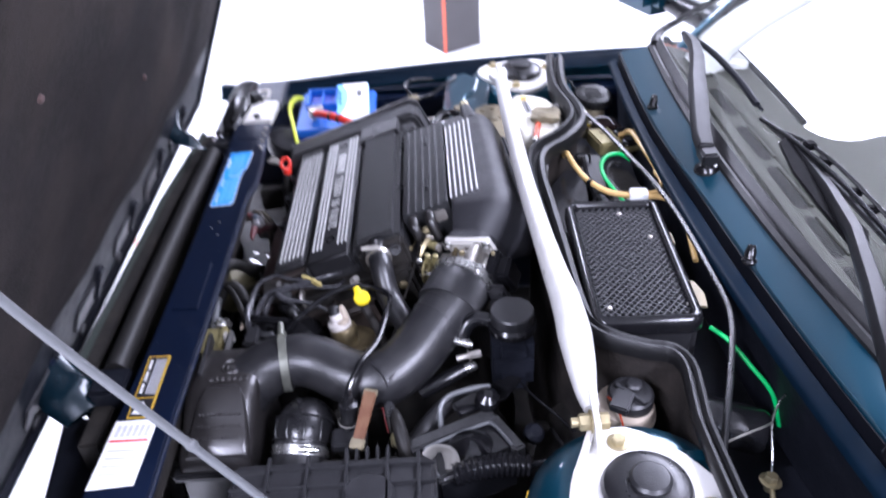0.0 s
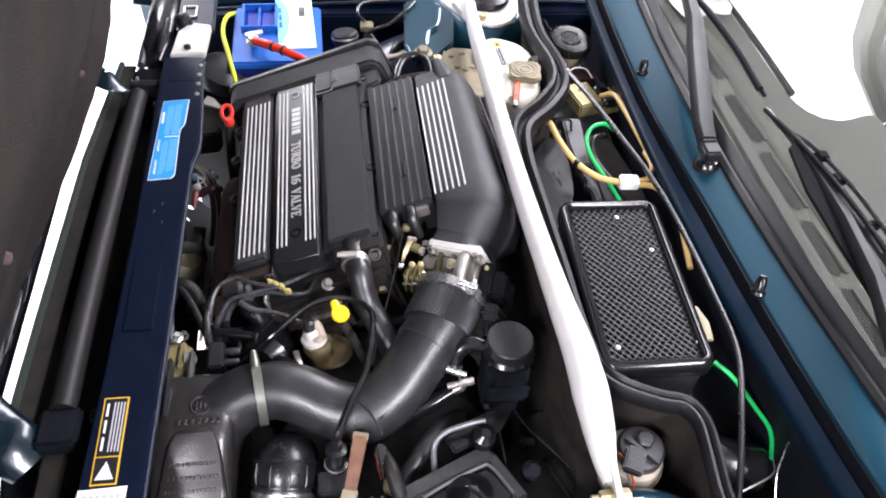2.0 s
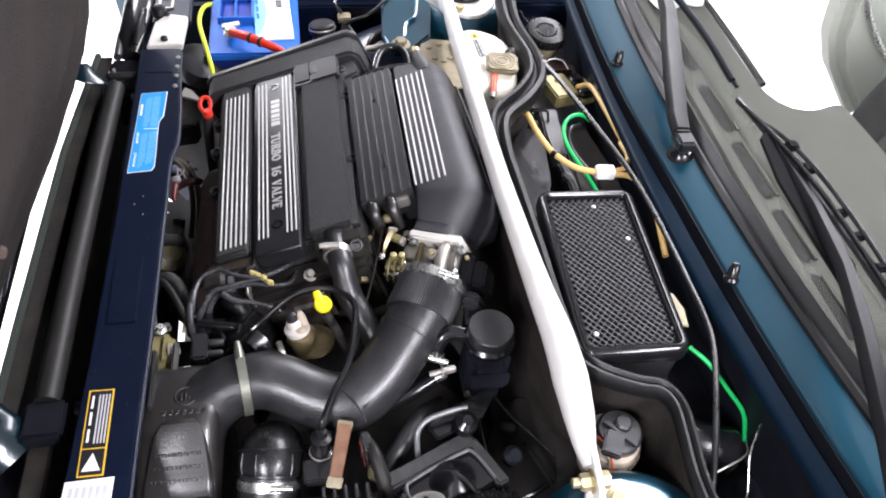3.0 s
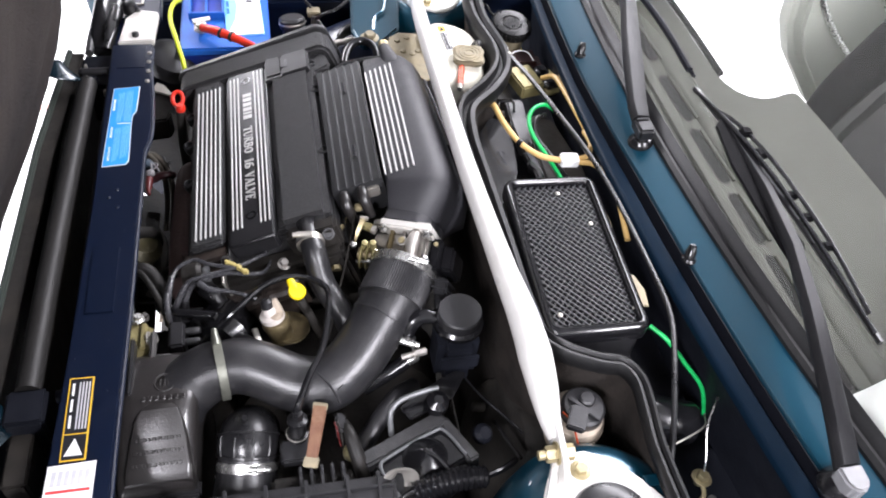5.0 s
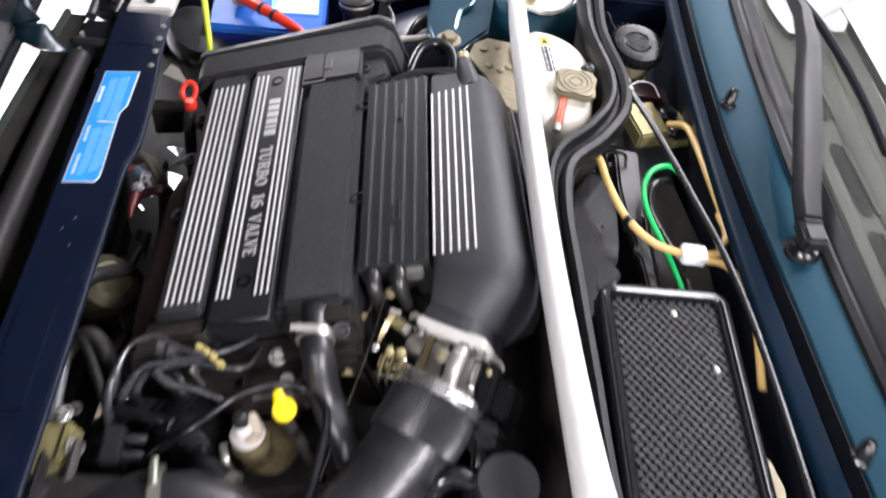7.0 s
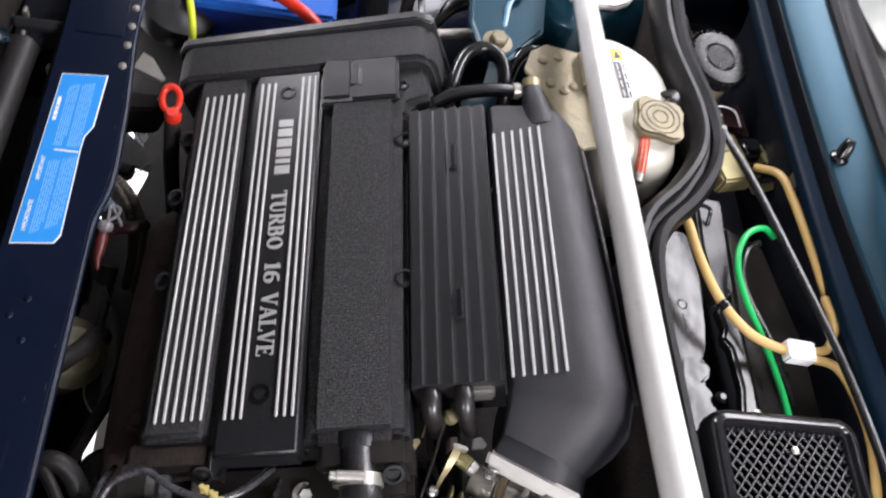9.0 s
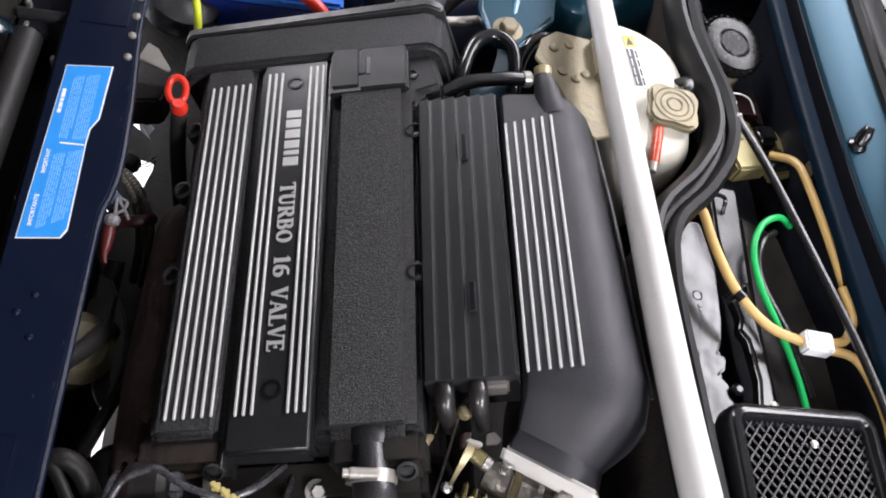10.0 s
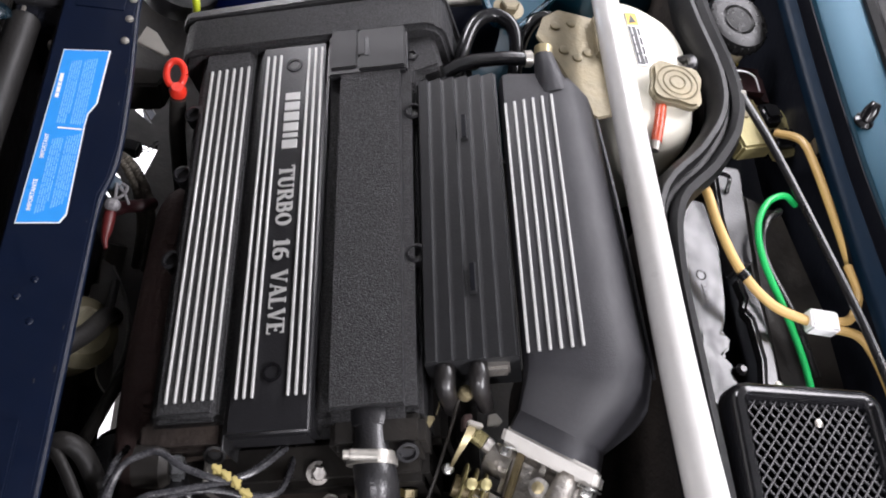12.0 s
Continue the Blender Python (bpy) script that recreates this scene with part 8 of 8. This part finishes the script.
part("sensor", lathe([(0.0125, 0), (0.0125, 0.010), (0.0135, 0.011), (0.0135, 0.014), (0.0105, 0.015), (0.0105, 0.034), (0.0125, 0.035), (0.0125, 0.040), (0.0070, 0.043), (0.0060, 0.052)], (-0.151, 0.638, 0.832), (0.05, 0.14, 1), 22), RUBBER, coilp)
part("sensor_ring", lathe([(0.0128, 0), (0.0139, 0.0006), (0.0139, 0.0020), (0.0128, 0.0026)], (-0.1507, 0.6395, 0.8435), (0.05, 0.14, 1), 24), GALV, coilp)
part("sensor_foot", box(-0.172, -0.128, 0.605, 0.635, 0.825, 0.840, 0.003), SATIN, coilp)
part("boot", tube([(-0.094, 0.640, 0.858), (-0.088, 0.618, 0.862), (-0.080, 0.592, 0.845), (-0.072, 0.57, 0.82)], [0.006, 0.0085, 0.0095, 0.009], 14), DULL_HOSE, coilp)
for k, c in enumerate((DULLRED, GRIME)):
    part("lead", tube([(-0.106 + k * 0.004, 0.632, 0.874), (-0.104 + k * 0.004, 0.625, 0.875), (-0.103 + k * 0.004, 0.619, 0.871), (-0.100 + k * 0.003, 0.612, 0.85)], [0.0010, 0.0010, 0.0009, 0.0008], 6), c, coilp)
part("plug_shell", box(-0.104, -0.092, 0.622, 0.648, 0.845, 0.870, 0.003), SATIN, coilp)
solo("brass_fitting", lathe([(0.010, 0), (0.011, 0.010), (0.008, 0.018)], (-0.088, 0.606, 0.835), (0.1, 0.2, 1), 14), DARK_OLIVE, "dull brass fitting beside the module", "pipe union")

box2 = thing("air_flow_meter", (0.0, 0.58, 0.80), "dark glossy air flow meter housing with a pale rim", "air flow meter")
FM = Matrix.Translation((-0.006, 0.588, 0.838)) @ Matrix.Rotation(radians(24), 4, "Z") @ Matrix.Rotation(radians(-10), 4, "X")
part("housing", box(-0.060, 0.052, -0.042, 0.034, -0.05, 0.010, 0.008, 3, FM), GLOSSY, box2)
part("rear_bar", box(-0.064, 0.056, 0.018, 0.040, -0.02, 0.016, 0.003, 2, FM), EDGEGREY, box2, "grey top bar")
part("rim", tube([FM @ Vector(q) for q in ((-0.052, -0.036, 0.012), (-0.050, 0.008, 0.014), (-0.030, 0.016, 0.014), (0.030, 0.016, 0.014), (0.044, 0.008, 0.014), (0.046, -0.034, 0.012))], 0.0022, 8), RODGREY, box2)
part("side_bar", box(0.044, 0.060, -0.044, 0.030, -0.03, 0.012, 0.003, 2, FM), EDGEGREY, box2)
part("funnel", lathe([(0.030, 0), (0.024, 0.006), (0.016, 0.009), (0.008, 0.016), (0, 0.017)], FM @ Vector((0.004, -0.010, 0.008)), FM.to_3x3() @ Vector((0, -0.2, 1)), 24), GLOSSY, box2)
part("ridge", tube([FM @ Vector((0.004, -0.010, 0.024)), FM @ Vector((0.012, -0.024, 0.020)), FM @ Vector((0.016, -0.04, 0.012))], 0.004, 8), GLOSSY, box2)
solo("corrugated_hose", tube([(-0.022, 0.540, 0.852), (0.010, 0.546, 0.856), (0.040, 0.548, 0.856), (0.068, 0.548, 0.852)], [0.014, 0.0155, 0.0155, 0.0135], 20, 9, ridge=0.0026), GLOSSY, "short black corrugated hose", "hose")
solo("hose_stub", tube([(0.066, 0.548, 0.852), (0.090, 0.556, 0.848), (0.112, 0.57, 0.84)], 0.004, 10), GLOSSY, "thin black stub at the corrugated hose", "hose", "thin pipes")
solo("steel_loop", tube([(-0.035, 0.628, 0.83), (-0.034, 0.648, 0.852), (-0.020, 0.660, 0.860), (0.010, 0.668, 0.862), (0.030, 0.672, 0.860)], 0.0036, 10), RODGREY, "bent grey steel pipe loop", "pipe", "thin pipes")
solo("black_ball_joint", lathe([(0.012, 0), (0.016, 0.01), (0.014, 0.022), (0.006, 0.028)], (0.024, 0.655, 0.842), (0.1, -0.2, 1), 20), GLOSSY, "glossy black ball joint cover", "joint cover")
solo("knuckle_joint", lathe([(0.010, 0), (0.013, 0.006), (0.013, 0.014), (0.008, 0.02)], (0.078, 0.620, 0.82), (0.3, -0.4, 1), 18), BAY_BLACK, "dull black joint below the brace", "joint")
solo("thin_pipe", tube([(0.072, 0.690, 0.845), (0.085, 0.655, 0.855), (0.110, 0.625, 0.850), (0.130, 0.605, 0.84)], 0.0017, 8), GLOSSY, "thin black pipe below the brace", "pipe", "thin pipes")
solo("thin_pipe", tube([(0.108, 0.648, 0.80), (0.118, 0.615, 0.805), (0.128, 0.585, 0.81)], 0.0026, 8), RUBBER, "thin black pipe below the brace", "pipe", "thin pipes")
solo("gear_linkage_bracket", prism([(-0.01, 0.64), (0.05, 0.665), (0.075, 0.70), (0.06, 0.705), (0.02, 0.685), (-0.02, 0.66)], 0.838, 0.846, "z", 0.002), GLOSSY, "glossy black bracket beside the steering reservoir", "bracket")
solo("lower_hose", tube([(-0.08, 0.62, 0.80), (-0.05, 0.655, 0.815), (-0.02, 0.69, 0.815), (0.01, 0.72, 0.79)], 0.012, 14), HOSE, "black rubber hose under the intake hose", "hose", "coolant hoses")

# ---- showroom ----
tagged(finish(box(-9, 9, -7, 11, -0.05, 0.0, 0.0), "floor", FLOOR), "plain white glossy showroom floor", "floor", kind="structure")
# unseen walls and ceiling close the room; their greys set the bounced light
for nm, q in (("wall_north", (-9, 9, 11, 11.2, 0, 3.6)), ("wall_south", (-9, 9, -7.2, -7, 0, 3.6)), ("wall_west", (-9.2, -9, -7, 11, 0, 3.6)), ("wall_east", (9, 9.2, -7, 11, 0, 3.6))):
    tagged(finish(box(*q, 0.0), nm, WALLS), "plain grey showroom wall, out of view", "wall", kind="structure")
tagged(finish(box(-9, 9, -7, 11, 3.6, 3.7, 0.0), "ceiling", CEILING), "plain grey showroom ceiling, out of view", "ceiling", kind="structure")
col = thing("display_column", (0.1035, 4.089, 0.0), "dark grey square column with an orange stripe", "column")
CM = Matrix.Translation((0.1035, 4.089, 0)) @ Matrix.Rotation(radians(32), 4, "Z")
part("shaft", box(-0.11, 0.11, -0.11, 0.11, 0.0, 2.2, 0.004, 1, CM), COLUMN, col)
part("stripe", box(-0.1135, -0.1103, -0.108, -0.090, 0.0, 2.2, 0.0, 1, CM), ORANGE_LINE, col, "orange stripe")
solo("floor_tape", box(-1.6, 0.6, -0.012, 0.012, 0.002, 0.004, 0.0, 1, Matrix.Translation((-1.0, 2.35, 0)) @ Matrix.Rotation(radians(8), 4, "Z")), FAINT_LINE, "faded red tape line on the white floor", "floor tape")
mirror = thing("door_mirror", (0.53, 1.84, 0.92), "teal painted door mirror housing", "door mirror")
MM = Matrix.Translation((0.520, 1.845, 0.985)) @ Matrix.Rotation(radians(24), 4, "Z")
part("housing", box(-0.075, 0.055, -0.085, 0.095, -0.050, 0.055, 0.026, 4, MM), TEAL, mirror)
part("sail", prism([(0.560, 0.93), (0.70, 0.96), (0.72, 1.10), (0.66, 1.07)], 1.600, 1.625, "y", 0.004), RUBBER, mirror)
part("foot", tube([(0.630, 1.62, 0.96), (0.585, 1.70, 0.960), (0.545, 1.77, 0.970)], [0.035, 0.030, 0.026], 12), RUBBER, mirror)

# ---- far side behind the engine ----
solo("coolant_hose", tube([(-0.030, 1.275, 0.885), (-0.026, 1.300, 0.905), (-0.012, 1.338, 0.915), (0.010, 1.352, 0.918), (0.030, 1.338, 0.915), (0.034, 1.305, 0.900), (0.034, 1.28, 0.86)], 0.0075, 14), GLOSSY, "glossy black rubber hose looping behind the plenum", "hose", "coolant hoses")
solo("coolant_hose", tube([(-0.075, 1.225, 0.895), (-0.062, 1.255, 0.910), (-0.030, 1.278, 0.918), (0.010, 1.292, 0.918), (0.040, 1.299, 0.915)], 0.0072, 14), GLOSSY, "glossy black hose running across to a pale clip", "hose", "coolant hoses")
solo("hose_clip", lathe([(0.0085, 0), (0.0088, 0.007), (0.006, 0.010)], (0.038, 1.2985, 0.915), (1, 0.15, 0), 14), GALV, "pale metal clip at the hose end", "hose clamp")
solo("coolant_hose", tube([(0.045, 1.32, 0.86), (0.046, 1.345, 0.892), (0.060, 1.366, 0.905), (0.085, 1.375, 0.90), (0.10, 1.38, 0.87)], 0.0075, 14), GLOSSY, "black hose bending round the bracket", "hose", "coolant hoses")
solo("fuel_pipe", tube([(-0.058, 1.398, 0.880), (-0.02, 1.405, 0.880), (0.015, 1.412, 0.882)], 0.0058, 12), CAST, "straight grey fuel pipe behind the engine", "pipe", "thin pipes")
solo("vacuum_pipe", tube([(-0.075, 1.228, 0.900), (-0.066, 1.248, 0.915), (-0.045, 1.252, 0.922), (-0.025, 1.235, 0.912)], 0.0035, 10), GLOSSY, "thin black vacuum pipe at the coil cover", "hose", "thin pipes")
solo("brass_clip", tube([(-0.058, 1.287, 0.878), (-0.050, 1.294, 0.884), (-0.040, 1.290, 0.880)], 0.004, 8), BRASS, "small yellow metal clip in the dark gap", "clip")
filler = thing("filler_neck", (-0.10, 1.50, 0.78), "black ribbed filler neck beside the battery", "filler neck")
part("neck", lathe([(0.020, 0), (0.021, 0.04), (0.019, 0.05)], (-0.098, 1.495, 0.795), (-0.08, 0.25, 1), 22), RUBBER, filler)
part("cap", lathe([(0.024, 0), (0.025, 0.006), (0.025, 0.016), (0.021, 0.020), (0.0, 0.020)], (-0.102, 1.510, 0.845), (-0.08, 0.25, 1), 26), SATIN, filler)
part("band", lathe([(0.0255, 0), (0.0262, 0.002), (0.0255, 0.004)], (-0.1023, 1.5115, 0.8525), (-0.08, 0.25, 1), 26), CAST, filler)
lift = thing("earth_bracket", (-0.063, 1.49, 0.80), "small grimy metal bracket with wires", "bracket")
part("post", tube([(-0.062, 1.455, 0.80), (-0.062, 1.472, 0.86), (-0.060, 1.482, 0.885)], 0.008, 10), GRIME, lift)
part("tab", box(-0.074, -0.050, 1.490, 1.512, 0.876, 0.888, 0.002), ZINC, lift)
for pts in ([(-0.066, 1.505, 0.89), (-0.078, 1.512, 0.905), (-0.070, 1.535, 0.908), (-0.050, 1.55, 0.905), (-0.02, 1.56, 0.90)],
            [(-0.060, 1.475, 0.885), (-0.045, 1.470, 0.898), (-0.020, 1.475, 0.905), (0.010, 1.50, 0.915), (0.03, 1.53, 0.915)]):
    part("wire", tube(pts, 0.0030, 8), RUBBER, lift)
part("wire", tube([(-0.058, 1.478, 0.880), (-0.048, 1.458, 0.870), (-0.050, 1.42, 0.86), (-0.055, 1.39, 0.83)], 0.0045, 8), RUBBER, lift)
solo("relay_stub", tube([(-0.025, 1.462, 0.83), (-0.008, 1.485, 0.845), (0.010, 1.502, 0.845)], [0.004, 0.009, 0.012], 12), RUBBER, "black rubber stub behind the engine", "hose", "thin pipes")
solo("inner_arch", tube([(-0.13, 1.56, 0.62), (0.0, 1.55, 0.72), (0.13, 1.56, 0.76)], 0.085, 20, 6), NAVY, "dark blue inner wheel arch behind the engine", "wheel arch", kind="structure")
solo("far_fuel_line", tube([(0.036, 1.385, 0.905), (0.045, 1.43, 0.915), (0.062, 1.45, 0.917), (0.072, 1.50, 0.918)], 0.0035, 8), TEAL, "painted seam bead on the far tower", "seam")
